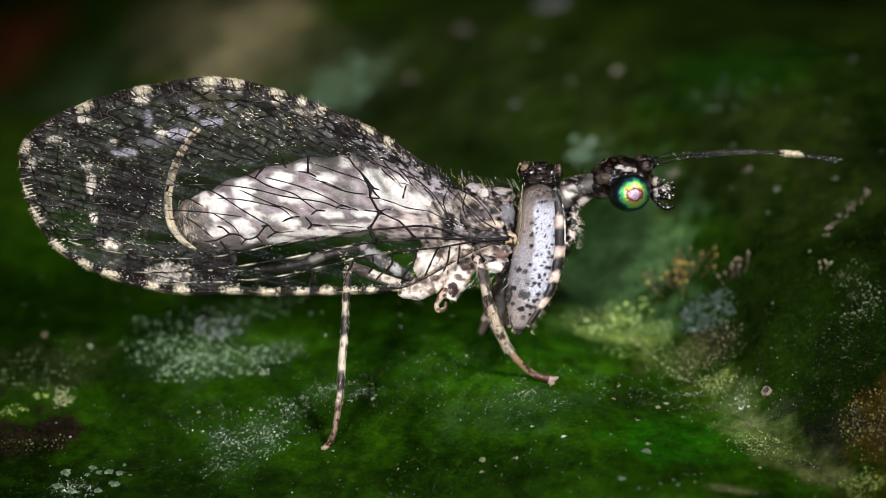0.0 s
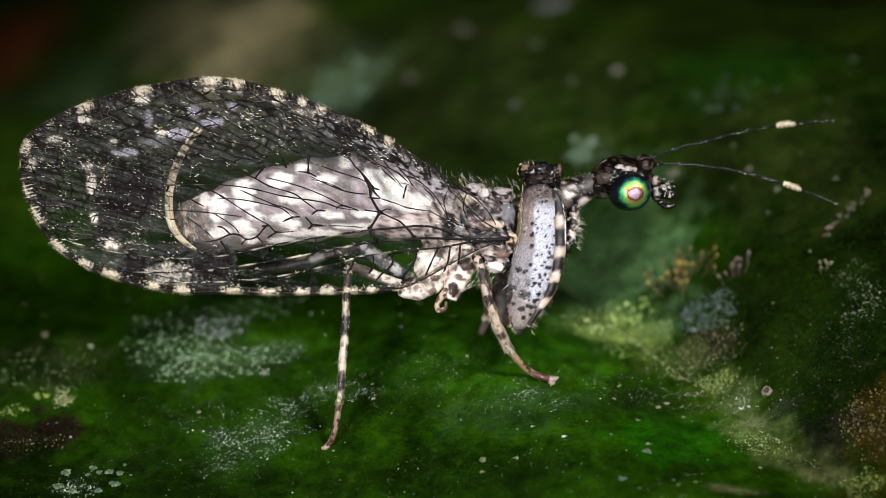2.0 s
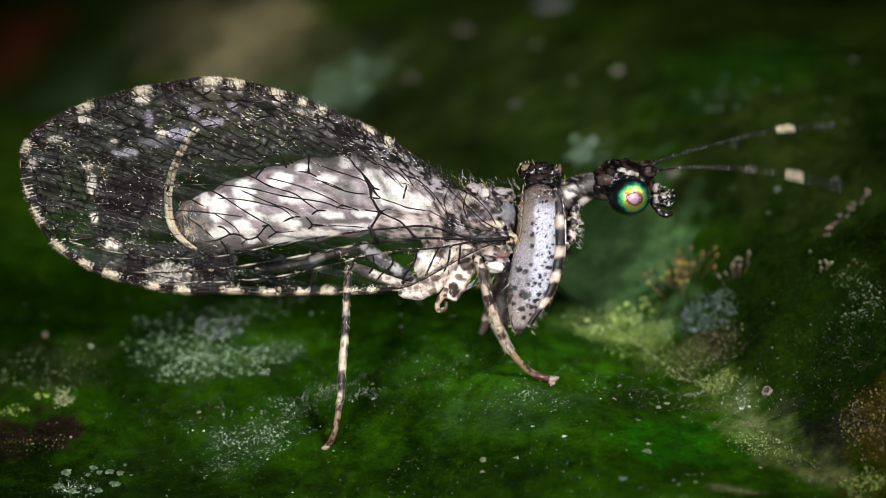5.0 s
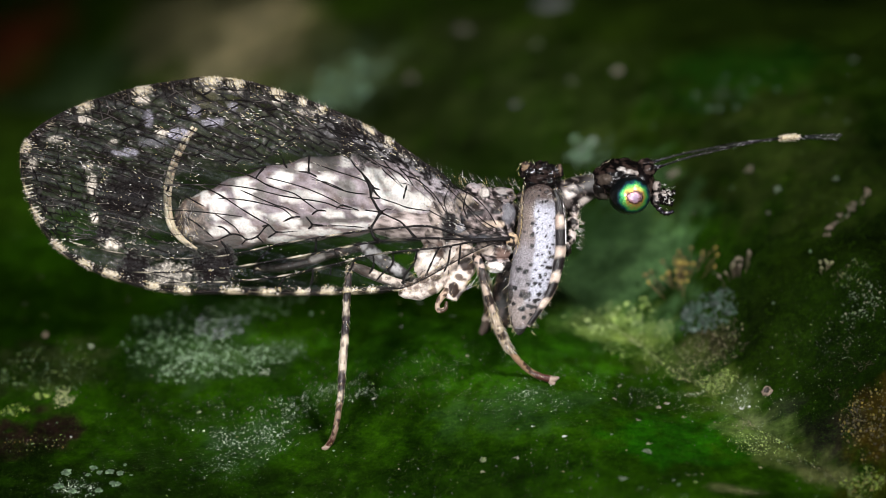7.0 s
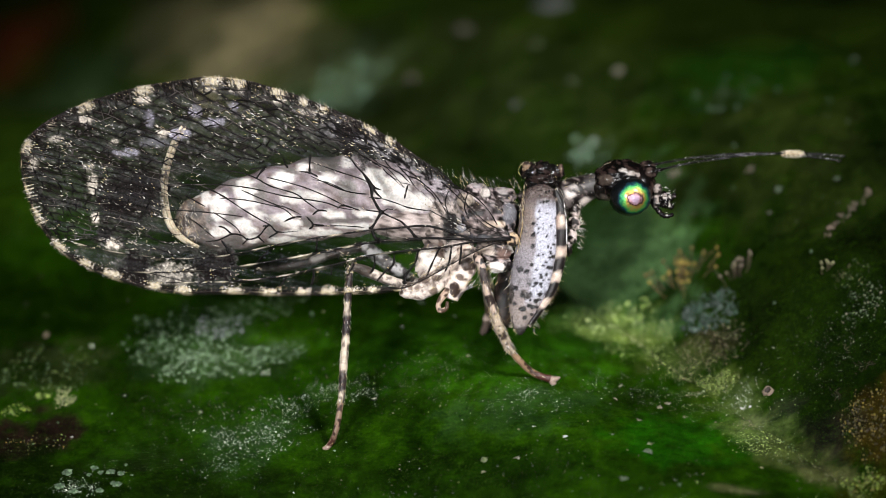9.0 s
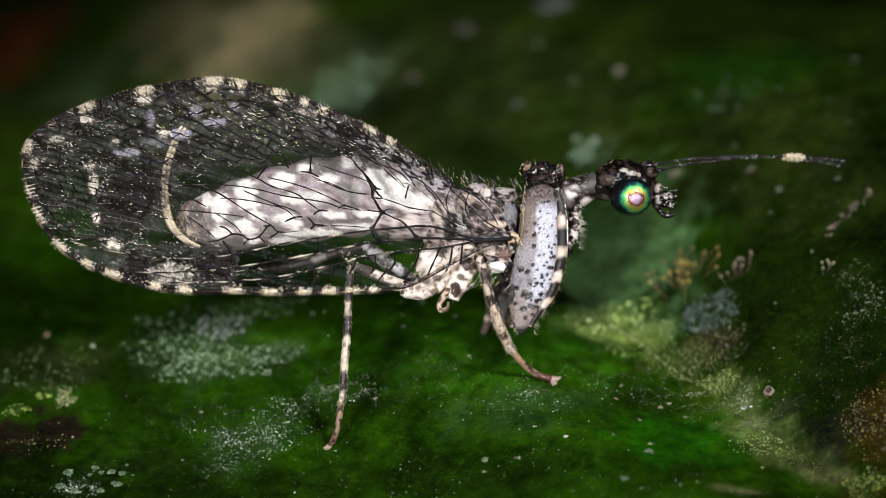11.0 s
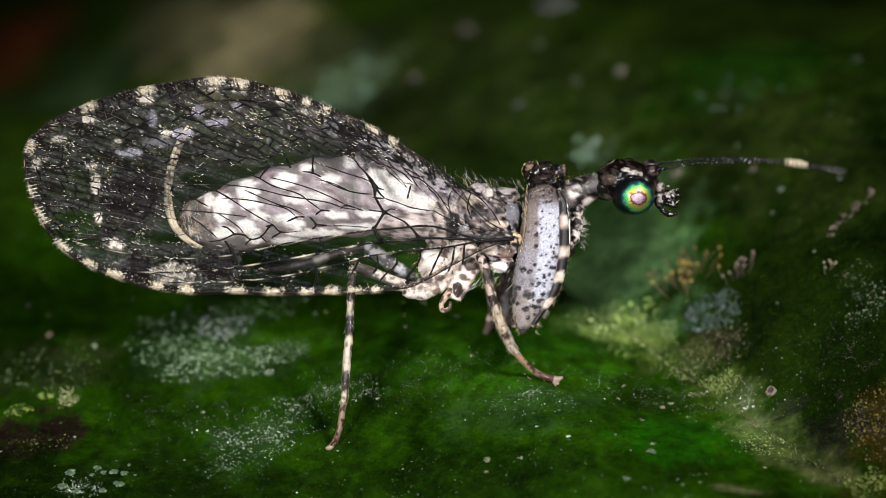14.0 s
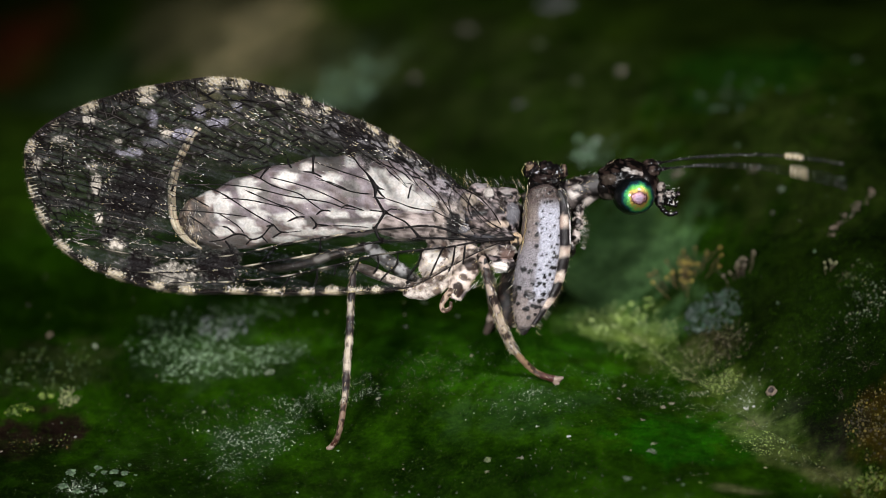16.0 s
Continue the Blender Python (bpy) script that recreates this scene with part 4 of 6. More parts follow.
        a = max(a, (0.55 + 0.15 * step(0.0, 0.3, k) + 0.5 * n3((x, y, 0), 0.16, seed + 4)) * step(wide, wide * 0.35, rim))
    return (*c, a)


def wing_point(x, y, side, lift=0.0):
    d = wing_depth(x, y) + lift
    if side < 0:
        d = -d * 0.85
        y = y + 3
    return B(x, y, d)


def membrane(side, seed, smoke):
    s = Shape()
    cols, rows = (420, 180) if side > 0 else (200, 90)
    for i in range(cols + 1):
        x = 36.5 + (903.5 - 36.5) * i / cols
        top, low = span(x)
        for k in range(rows + 1):
            y = top + (low - top) * k / rows
            s.v.append(tuple(wing_point(x, y, side)))
            s.c.append(wing_pigment(x, y, seed, smoke))
    s.f = [(i * (rows + 1) + k, (i + 1) * (rows + 1) + k, (i + 1) * (rows + 1) + k + 1, i * (rows + 1) + k + 1)
           for i in range(cols) for k in range(rows)]
    s.m = [0] * len(s.f)
    return s


RADIUS = [(905, 420), (840, 424), (760, 401), (700, 404), (650, 408), (600, 415), (550, 423), (500, 431), (450, 442), (395, 453), (320, 458), (240, 452), (170, 440), (112, 424)]
MEDIA = [(902, 424), (830, 424), (760, 422), (700, 424), (650, 430), (600, 440), (540, 452), (470, 464), (390, 476), (300, 482), (240, 482), (190, 476)]
SUBCOSTA = [(900, 424), (840, 428), (780, 438), (700, 446), (640, 455), (600, 466), (560, 475), (500, 488), (430, 497), (360, 500), (290, 500)]


def along(pts, s):
    """The point at share s of a polyline."""
    s = max(0.0, min(0.9999, s)) * (len(pts) - 1)
    i = int(s)
    u = s - i
    return tuple(a + (b - a) * u for a, b in zip(pts[i], pts[i + 1]))


# the disc of the wing, over the abdomen, has its own net: vein half widths in plan steps and the way they run
DISC_LONG = [(1.2, [(290, 327), (345, 327), (400, 328), (450, 335), (500, 347), (570, 358), (600, 368), (636, 373)]), (1.4, [(352, 328), (375, 338), (400, 352), (430, 372), (462, 391), (475, 397)]),
             (1.2, [(325, 345), (345, 357), (362, 366)]), (1.1, [(385, 351), (430, 354), (470, 362), (500, 370), (518, 385)]), (1.0, [(290, 372), (340, 374), (380, 378), (430, 384)]),
             (1.2, [(375, 376), (395, 388), (415, 402), (424, 414)]), (1.3, [(330, 385), (350, 398), (378, 422)]), (1.4, [(392, 302), (425, 306), (452, 316), (472, 328)]),
             (1.2, [(470, 314), (510, 324), (545, 335), (580, 350), (606, 364)]), (1.4, [(452, 316), (478, 330), (520, 343), (540, 357), (562, 373)])]
DISC_MORE = [(1.3, [(424, 336), (440, 343), (460, 352), (487, 363), (505, 368), (530, 380)]), (1.3, [(548, 312), (600, 335), (628, 342), (652, 344)]),
             (1.6, [(645, 372), (670, 375)]), (1.1, [(546, 286), (600, 305), (640, 318), (655, 329)]), (1.0, [(552, 318), (580, 324), (610, 338)]),
             (1.2, [(672, 351), (700, 360), (722, 368), (760, 374)]), (1.0, [(550, 401), (600, 400), (645, 403)])]
FORKS = [(1.8, [(500, 393), (518, 385), (532, 384)]), (2.1, [(452, 316), (460, 305), (468, 296)]), (1.5, [(440, 300), (468, 296)]), (2.4, [(547, 274), (546, 290), (546, 306)]), (1.6, [(528, 304), (546, 306), (562, 314)]),
         (1.5, [(500, 280), (503, 290), (508, 298)]), (1.7, [(551, 381), (562, 373), (578, 374)]), (1.5, [(595, 370), (606, 364), (636, 373)]), (1.7, [(720, 328), (716, 342), (714, 352)]), (1.6, [(657, 332), (666, 344), (672, 351), (651, 350)])]
HEXES = [(1.7, [(362, 428), (385, 425), (408, 415), (426, 417), (436, 424), (455, 419), (474, 399), (490, 411), (526, 409)]), (1.6, [(408, 415), (396, 404), (385, 401)]), (1.6, [(436, 424), (427, 433)]),
         (1.6, [(455, 419), (466, 430)]), (1.5, [(474, 399), (463, 401)]), (1.7, [(490, 411), (474, 421)]), (1.9, [(541, 384), (552, 398), (545, 406)]), (1.5, [(552, 398), (572, 399)]), (2.2, [(390, 426), (400, 440), (410, 466)])]
COSTALS = [(1.8, [(505, 488), (500, 498), (490, 511)]), (1.8, [(553, 476), (553, 490), (549, 506)]), (1.6, [(586, 469), (584, 488)]), (1.9, [(628, 459), (622, 474), (612, 489)]), (1.9, [(660, 451), (661, 470), (653, 485)]),
           (2.0, [(695, 447), (694, 468), (676, 485), (665, 498)]), (2.1, [(738, 443), (733, 465), (718, 485), (713, 500)]), (2.2, [(776, 440), (766, 460), (752, 491)]), (2.1, [(797, 437), (793, 464), (785, 482)]), (2.0, [(815, 434), (813, 455), (811, 469)])]
KNOTS = [(657, 331, 5.5), (673, 376, 5), (606, 364, 2.8), (562, 373, 2.5), (518, 385, 2.6), (474, 399, 3.2), (455, 419, 2.4), (546, 306, 3), (468, 296, 3), (733, 421, 5), (668, 426, 6), (655, 404, 4), (409, 466, 5), (552, 398, 3),
         (408, 415, 2.6), (436, 424, 2.8), (490, 411, 2.4), (714, 500, 4), (738, 443, 3.5), (776, 440, 3.2), (797, 437, 3)]


def over_disc(x, y):
    """Whether that place lies on the disc, between the abdomen's back and the radius."""
    back = float(np.interp(x, [300, 350, 400, 450, 500, 560, 640, 700, 760, 800], [345, 328, 304, 297, 284, 274, 290, 335, 372, 398]))
    return 322 < x < 790 and back - 3 < y < 440


# where each long vein leaves the radius, and where it meets the margin
FAN = [(245, 92, 426), (330, 68, 396), (400, 52, 362), (470, 43, 326), (540, 37, 290), (600, 46, 255), (660, 66, 228), (720, 106, 203), (768, 170, 177),
       (796, 250, 156), (812, 340, 142), (822, 440, 147), (830, 555, 184), (836, 670, 237)]


def branch_lines():
    """The comb of long veins that run from the radius to the outer and upper margin."""
    rnd = random.Random(4)
    stem = [tuple(p) for p in spline(RADIUS, 60)]
    fan = [tuple(p) for p in spline(FAN, 19)]
    lines = []
    for k, (x0, x1, y1) in enumerate(fan):
        y0 = float(np.interp(-x0, [-p[0] for p in stem], [p[1] for p in stem])) - 8
        f = k / 18
        pts = []
        for i in range(37):
            u = i / 36
            x = x0 + (x1 - x0) * u
            y = y0 + (y1 - y0) * u
            y -= (9 - 26 * f) * math.sin(math.pi * u) * (1 if f < 0.7 else 0.4)
            y += 7 * noise.noise(Vector((x * 0.022, y * 0.022, k))) + 5 * noise.noise(Vector((x * 0.06, y * 0.06, k)))
            pts.append((x, y))
        lines.append(pts)
    return stem, lines


def veins(side, s_long, s_cross, s_hair):
    """Fills the wing's long veins, cross veins and bristles."""
    rnd = random.Random(11 if side > 0 else 12)
    stem, lines = branch_lines()
    dark = (0.004, 0.0032, 0.003)

    def rod(shape, pts, r, colour, sides=4):
        """Vein thickness swells and thins along the way."""
        if not hasattr(r, "__len__"):
            ph = rnd.uniform(0, 50)
            r = [r * max(0.15, 1 + 1.5 * noise.noise(Vector((x * 0.05 + ph, y * 0.05, 0)))) * (1 - 0.40 * step(560, 740, x)) * (1 - 0.35 * step(420, 300, x)) * (1 - 0.4 * step(330, 370, x) * step(660, 640, x) * step(275, 300, y) * step(425, 410, y)) * (1 - 0.7 * step(620, 660, x) * step(0, 25, y - 290 - 0.42 * (x - 640)) * step(420, 402, y)) for x, y in pts]

        def tone(t, w, p):
            """Pale stretches between the black ones, towards the wing's tip and back."""
            x, y = p[0] / PLAN + 784, 441 - p[2] / PLAN
            k = max(step(430, 330, x), step(280, 220, y)) * step(0.12, 0.32, n3(p, 3.6, 6.0))
            return mix(colour, (0.085, 0.075, 0.068), 0.7 * k)
        drawn.append(pts)
        shape.tube([wing_point(x, y, side, 0.012) for x, y in pts], r, tone, sides)

    drawn = []

    def run(pts, r):
        """A long vein, left off where the disc has its own."""
        stretch = []
        for p in list(pts) + [None]:
            if p is not None and not (side > 0 and over_disc(*p)):
                stretch.append(p)
            else:
                if len(stretch) > 3:
                    s_long.append(Shape())
                    rod(s_long[-1], stretch, r, dark)
                stretch = []

    for j, pts in enumerate(lines):
        run(pts, 0.0145)
    rows = []
    for j in range(len(lines) - 1):
        p, q = lines[j], lines[j + 1]
        s0 = rnd.uniform(0.30, 0.55)
        fork = []
        for i in range(22):
            u = s0 + (1 - s0) * i / 21
            a, b = along(p, u), along(q, u)
            w = 0.5 * min(1.0, (i / 21) * 4.0) ** 0.7
            fork.append((a[0] + (b[0] - a[0]) * w, a[1] + (b[1] - a[1]) * w + 1.5 * noise.noise(Vector((u * 9, j, 0)))))
        run(fork, 0.013)
        rows.append((p, fork, s0))
        rows.append((fork, q, s0))
    # cross veins: short, slanting, stepped from cell to cell, thicker towards the margin
    for j, (p, q, s0) in enumerate(rows):
        u = s0 + rnd.uniform(0.03, 0.15)
        while u < 0.97:
            up = u if p in lines else (u - s0) / (1 - s0)
            uq = u if q in lines else (u - s0) / (1 - s0)
            a, b = along(p, up), along(q, min(0.99, uq + rnd.uniform(0.0, 0.03)))
            if 4 < math.dist(a, b) < 45 and not (side > 0 and over_disc(*a)):
                rod(s_cross, [a, ((a[0] + b[0]) / 2 + rnd.uniform(-2, 2), (a[1] + b[1]) / 2 + rnd.uniform(-2, 2)), b], (0.008 + 0.009 * rnd.random()) * (0.8 + 0.7 * u), dark)
            u += rnd.uniform(0.05, 0.14) * (1.7 - 1.1 * u)
    if side > 0:
        for pts in ([(770, 296), (800, 326), (838, 348), (862, 372), (878, 398)], [(780, 322), (806, 346), (832, 370), (856, 392), (880, 406)], [(758, 372), (780, 384), (812, 398), (850, 408)], [(738, 318), (766, 342), (786, 372), (800, 396)], [(792, 338), (786, 358), (792, 380)], [(826, 342), (820, 366), (828, 388)]):
            line = [tuple(p) for p in spline(pts, 24)]
            rod(s_cross, [(x, y) for x, y in line], [0.016 * (0.8 + 0.6 * noise.noise(Vector((x * 0.08, y * 0.08, 1)))) for x, y in line], dark, 6)
        for width, pts in DISC_LONG + DISC_MORE + FORKS + HEXES + COSTALS:
            line = [tuple(p) for p in spline(pts, 6 * len(pts))]
            n = len(line) - 1
            rod(s_cross, line, [width * PLAN * (0.95 + 0.5 * noise.noise(Vector((x * 0.07, y * 0.07, 3)))) * min(1.0, 0.3 + 5 * i / n, 0.3 + 5 * (n - i) / n) for i, (x, y) in enumerate(line)], dark, 5)
        for x, y, r in KNOTS:
            s_cross.ball(wing_point(x, y, side, 0.0), (r * PLAN, 0.03, r * PLAN * 0.8), dark, 0.4, 3, 10, 7)
    # short dark veins that run in from the upper margin
    for i in range(len(edge)):
        x, y = edge[i]
        if y > 330 or x > 770 or i % 2:
            continue
        h = rnd.uniform(14, 36)
        lean = rnd.uniform(0.1, 0.5) * h
        rod(s_cross, [(x, y + 2), (x + lean * 0.4, y + h * 0.5), (x + lean, y + h)] if x > 120 else [(x + 2, y), (x + h * 0.5, y + lean * 0.3), (x + h, y + lean * 0.5)], rnd.uniform(0.009, 0.022), dark)
    # one bold dark vein across the disc
    if side > 0:
        rod(s_cross, [(612, 270), (628, 294), (640, 306), (650, 320), (657, 332), (656, 348), (667, 368), (673, 376), (661, 396), (655, 405), (661, 419), (669, 428)],
            [0.018, 0.018, 0.022, 0.046, 0.060, 0.026, 0.034, 0.040, 0.028, 0.042, 0.036, 0.050], dark, 6)
        rod(s_cross, [(657, 332), (664, 334), (672, 336)], [0.04, 0.026, 0.010], dark, 6)
        rod(s_cross, [(673, 376), (690, 384), (708, 392), (724, 408), (735, 422)], [0.026, 0.018, 0.022, 0.028, 0.040], dark, 6)
        rod(s_cross, [(673, 376), (684, 370), (700, 372)], [0.02, 0.014, 0.008], dark, 5)
    # cells between radius, media and subcosta
    med = [tuple(p) for p in spline(MEDIA, 50)]
    sub = [tuple(p) for p in spline(SUBCOSTA, 50)]
    for u in (0.30, 0.52, 0.66, 0.80, 0.90):
        rod(s_cross, [along(stem, u * 0.86), along(med, u)], 0.016, dark)
    for u in (0.47, 0.75, 0.88):
        rod(s_cross, [along(med, u), along(sub, u * 1.06)], 0.016, dark)
    # bristles: golden ones along the margin, pale ones along the veins as painted glints
    for i in range(0, len(edge)):
        x, y = edge[i]
        if x > 880 or (x > 742 and y < 420):
            continue
        nx, ny = edge[(i + 1) % len(edge)][1] - edge[i - 1][1], -(edge[(i + 1) % len(edge)][0] - edge[i - 1][0])
        l = math.hypot(nx, ny) + 1e-9
        nx, ny = nx / l, ny / l
        if inside(x + nx * 6, y + ny * 6):
            nx, ny = -nx, -ny
        upper = y < 360
        pale = dash(x, y) > 0.0
        for _ in range((26 if pale else 9) if upper else (30 if pale else 8)):
            u, w = rnd.uniform(-5, 5), rnd.uniform(-1, 15) if upper else rnd.uniform(-1, 11)
            h = (rnd.uniform(8, 19) if x > 500 and rnd.random() < 0.35 else rnd.uniform(3, 9)) if upper and x > 240 else rnd.uniform(2.5, 6)
            bx, by = x + u - nx * w, y - ny * w - u * 0.1
            out = rnd.uniform(0.0, 0.75)
            tx, ty = bx + nx * h * out - h * rnd.uniform(0.2, 0.8), by + ny * h * out - (rnd.uniform(0, 0.5) * h if upper else 0)
            s_hair.hair(wing_point(bx, by, side, 0.02), wing_point(tx, ty, side, rnd.uniform(0.0, 0.10)), rnd.uniform(0.0025, 0.006 if pale else 0.004),
                        mix(rnd.choice([GOLD, CREAM, WHITE, WHITE]), rnd.choice([CREAM, BROWN]), 0.5 * rnd.random()) if pale or rnd.random() < 0.22 else BROWN)
    for pts, freq in ((stem, 3.1), (med, 2.3), (sub, 3.6)):
        for _ in range(70 if side > 0 else 0):
            x, y = along(pts, rnd.random())
            if math.sin((x - 784) * PLAN * freq + 1) < 0.0 or x > 660:
                continue
            h = rnd.uniform(5, 11)
            s_hair.hair(wing_point(x, y, side, 0.03), wing_point(x - h, y + rnd.uniform(-3, 4), side, 0.06), rnd.uniform(0.004, 0.008), mix(GOLD, WHITE, rnd.random()))
    for pts in lines + [stem, med, sub]:
        for _ in range(24 if side > 0 else 4):
            x, y = along(pts, rnd.random())
            if x > 890 or (x - 300) > 0 and 300 < y < 400 and x < 780 and rnd.random() < 0.7:
                continue
            h = rnd.uniform(3, 8)
            g = rnd.random()
            s_hair.hair(wing_point(x, y, side, 0.02), wing_point(x - h, y + rnd.uniform(-6, 2), side, 0.08), 0.003 + 0.005 * g * g,
                        mix(WHITE, CREAM, rnd.random()))
    # short micro-hairs all over the skin, glints put into their pale colour, thick in some bands
    for _ in range(9000 if side > 0 else 800):
        x, y = rnd.uniform(40, 800), rnd.uniform(140, 515)
        if not inside(x, y) or (over_disc(x, y) and rnd.random() < 0.93):
            continue
        band = max(step(1.3, 0.4, ((x - bx) / bw) ** 2 + ((y - by) / bh) ** 2) for bx, by, bw, bh in ((470, 203, 110, 12), (565, 208, 55, 18), (290, 228, 24, 12), (250, 172, 22, 10), (152, 296, 12, 18), (110, 262, 40, 12), (380, 150, 40, 12), (720, 270, 70, 22)))
        if n3((x, y, 0), 0.03, 31) + 0.05 + 0.5 * band < 0.6 * rnd.random():
            continue
        g = rnd.random() ** 2
        h = (2 + 3 * g) * (1 + band)
        s_hair.hair(wing_point(x, y, side, 0.015), wing_point(x - h * 0.8, y + rnd.uniform(-0.8, 0.4) * h, side, 0.05), 0.003 + 0.006 * g, rnd.choice([WHITE, CREAM, CREAM, GREY, GREY, GOLD]))
    return stem, med, sub, smoke_map(drawn)


def forewing(side, name_seed):
    s_long, s_cross, s_hair = [], Shape(), Shape()
    stem, med, sub, smoke = veins(side, s_long, s_cross, s_hair)
    skin = part("forewing", membrane(side, name_seed, smoke), MEMBRANE, insect, "clear wing membrane with brown and cream blotches")
    for line in s_long:
        part("long_vein", line, VEIN, skin)
    tagged(part("vein_net", s_cross, VEIN, skin, "black net of short cross veins"), kind="stuff")
    tagged(part("bristles", s_hair, HAIR, skin, "golden and white bristles"), kind="stuff")

    def main_vein(name, pts, r0, r1, pale, freq):
        s = Shape()
        n = len(pts)
        s.tube([wing_point(x, y, side, 0.02) for x, y in pts], [r0 + (r1 - r0) * i / (n - 1) for i in range(n)],
               lambda t, w, p: mix((0.006, 0.005, 0.005), pale, step(0.65, 0.95, math.sin(p[0] * freq * 2.6 + 1) + 0.6 * n3(p, 5.0, 2)) * step(-0.5, -2.5, p[0])), 6)
        part(name, s, VEIN, skin)
    main_vein("radius_vein", stem, 0.030, 0.011, (0.26, 0.23, 0.18), 3.1)
    main_vein("media_vein", med, 0.032, 0.014, (0.38, 0.34, 0.25), 2.3)
    main_vein("subcosta_vein", sub, 0.027, 0.012, (0.34, 0.31, 0.24), 3.6)
    s = Shape()
    n = len(edge)
    rim = [p for p in edge if p[0] < 890]
    s.tube([wing_point(x, y, side, 0.0) for x, y in rim], [(0.017 - 0.009 * step(700, 760, x) * step(430, 400, y)) * (1 + 0.5 * noise.noise(Vector((x * 0.12, y * 0.12, 0)))) for x, y in rim],
           lambda t, w, p: mix((0.010, 0.008, 0.007), (0.32, 0.27, 0.17), step(0.1, 0.6, dash(p[0] / PLAN + 784, 441 - p[2] / PLAN) + 0.9 * n3(p, 9.0, 4)) * step(-0.4, -1.2, p[0])), 6)
    part("wing_margin", s, VEIN, skin, "dark wing margin with cream dashes")
    return skin


forewing(1, 0.0)
forewing(-1, 9.0)

# -- abdomen
# markings of the abdomen: x, y, half width, half height, paleness
BACK_SPOTS = [(569, 291, 32, 14, 0.14), (508, 304, 14, 10, 0.14), (460, 342, 9, 22, 0.14), (614, 336, 16, 16, 0.16), (410, 383, 10, 14, 0.18), (349, 377, 10, 9, 0.05), (330, 392, 9, 10, 0), (322, 400, 5, 5, 0),
              (337, 360, 8, 6, 0.1), (415, 328, 10, 14, 0.2), (372, 350, 7, 5, 0.2), (480, 392, 8, 6, 0.2), (372, 388, 8, 8, 0.15), (360, 410, 12, 9, 0.05)]
BELLY_SPOTS = [(372, 434, 18, 13, 0.05), (345, 424, 14, 12, 0.05), (412, 428, 18, 10, 0.1), (478, 410, 11, 11, 0.12), (545, 393, 12, 9, 0.1), (575, 391, 14, 5, 0.1), (602, 391, 12, 6, 0.1), (640, 389, 20, 4, 0.12), (460, 434, 14, 5, 0.1)]
WHITE_SPOTS = [(387, 367, 14, 24, 1), (432, 340, 16, 22, 1), (438, 360, 18, 10, 0.95), (390, 409, 17, 10, 1), (430, 398, 14, 10, 0.95), (500, 318, 20, 13, 1), (536, 296, 10, 9, 1), (579, 316, 17, 9, 0.9), (446, 424, 14, 7, 1), (440, 408, 14, 7, 1),
               (515, 396, 22, 8, 1), (590, 380, 22, 6, 1), (645, 378, 24, 7, 1), (530, 412, 26, 6, 1), (614, 400, 26, 5, 1), (690, 392, 26, 10, 0.9), (614, 285, 9, 12, 1), (660, 312, 20, 14, 1)]
SIDE_SPOTS = [(500, 425, 24, 6, 1), (572, 412, 28, 6, 1), (650, 402, 26, 6, 1), (695, 338, 34, 24, 1), (732, 360, 30, 16, 0.95), (455, 380, 14, 8, 0.85), (352, 330, 10, 6, 0.8), (340, 345, 12, 6, 0.8), (530, 350, 30, 12, 0.65), (363, 352, 8, 14, 0.9), (500, 385, 22, 8, 0.9), (560, 350, 14, 10, 0.7)]
AXIS = [(835, 385, 44), (790, 380, 49), (740, 362, 53), (690, 350, 62), (640, 347, 70), (585, 349, 73), (530, 357, 71), (480, 366, 68), (430, 378, 63), (385, 390, 56), (350, 394, 47), (325, 397, 36), (311, 398, 20), (306, 398, 5)]


def abdomen_colour(t, w, p):
    x, y = p[0] / PLAN + 784, 441 - p[2] / PLAN
    near = -p[1]
    c = mix((0.15, 0.122, 0.138), (0.30, 0.255, 0.285), 0.5 + n3(p, 4.0) + 0.6 * n3(p, 13.0, 2.0))
    if y > 400:
        c = mix(c, (0.26, 0.21, 0.18), 0.5)
    c = mix(c, (0.36, 0.28, 0.21), 0.85 * step(385, 345, x))
    v = n3(p, 9.0, 3.0)
    c = mix(c, (0.09, 0.062, 0.055), 0.9 * step(0.08, 0.42, v) + 0.8 * step(372, 340, x) * step(-0.1, 0.15, n3(p, 7.0, 9.0)))
    seam = math.sin(t * 90 / 9.0 * 2 * math.pi * 89 / 90)
    c = mix(c, (0.16, 0.12, 0.115), 0.55 * step(-0.75, -0.98, seam))
    for sx, sy, rw, rh, pale in BACK_SPOTS + WHITE_SPOTS + SIDE_SPOTS + BELLY_SPOTS:
        q = ((x - sx) / rw) ** 2 + ((y - sy) / rh) ** 2 + 0.7 * n3(p, 7.0, sx) + 0.4 * n3(p, 16.0, sy)
        if q < 1.5:
            c = mix(c, mix((0.035, 0.025, 0.021), (0.76, 0.74, 0.72), pale), step(1.3, 0.98, q) * 0.95)
    return c


s = Shape()
axis = spline(AXIS, 90)
pts = [B(a[0], a[1], 0.0) for a in axis]
seg = [1 + 0.035 * math.sin(2 * math.pi * i / 9.0) for i in range(90)]
s.tube(pts, [a[2] * PLAN * g for a, g in zip(axis, seg)], abdomen_colour, 72, flat=0.55)
abdomen = part("abdomen", s, SOFT, insect, "plump mauve-grey abdomen with white blotches", origin=B(800, 390))
s = Shape()
rnd = random.Random(5)
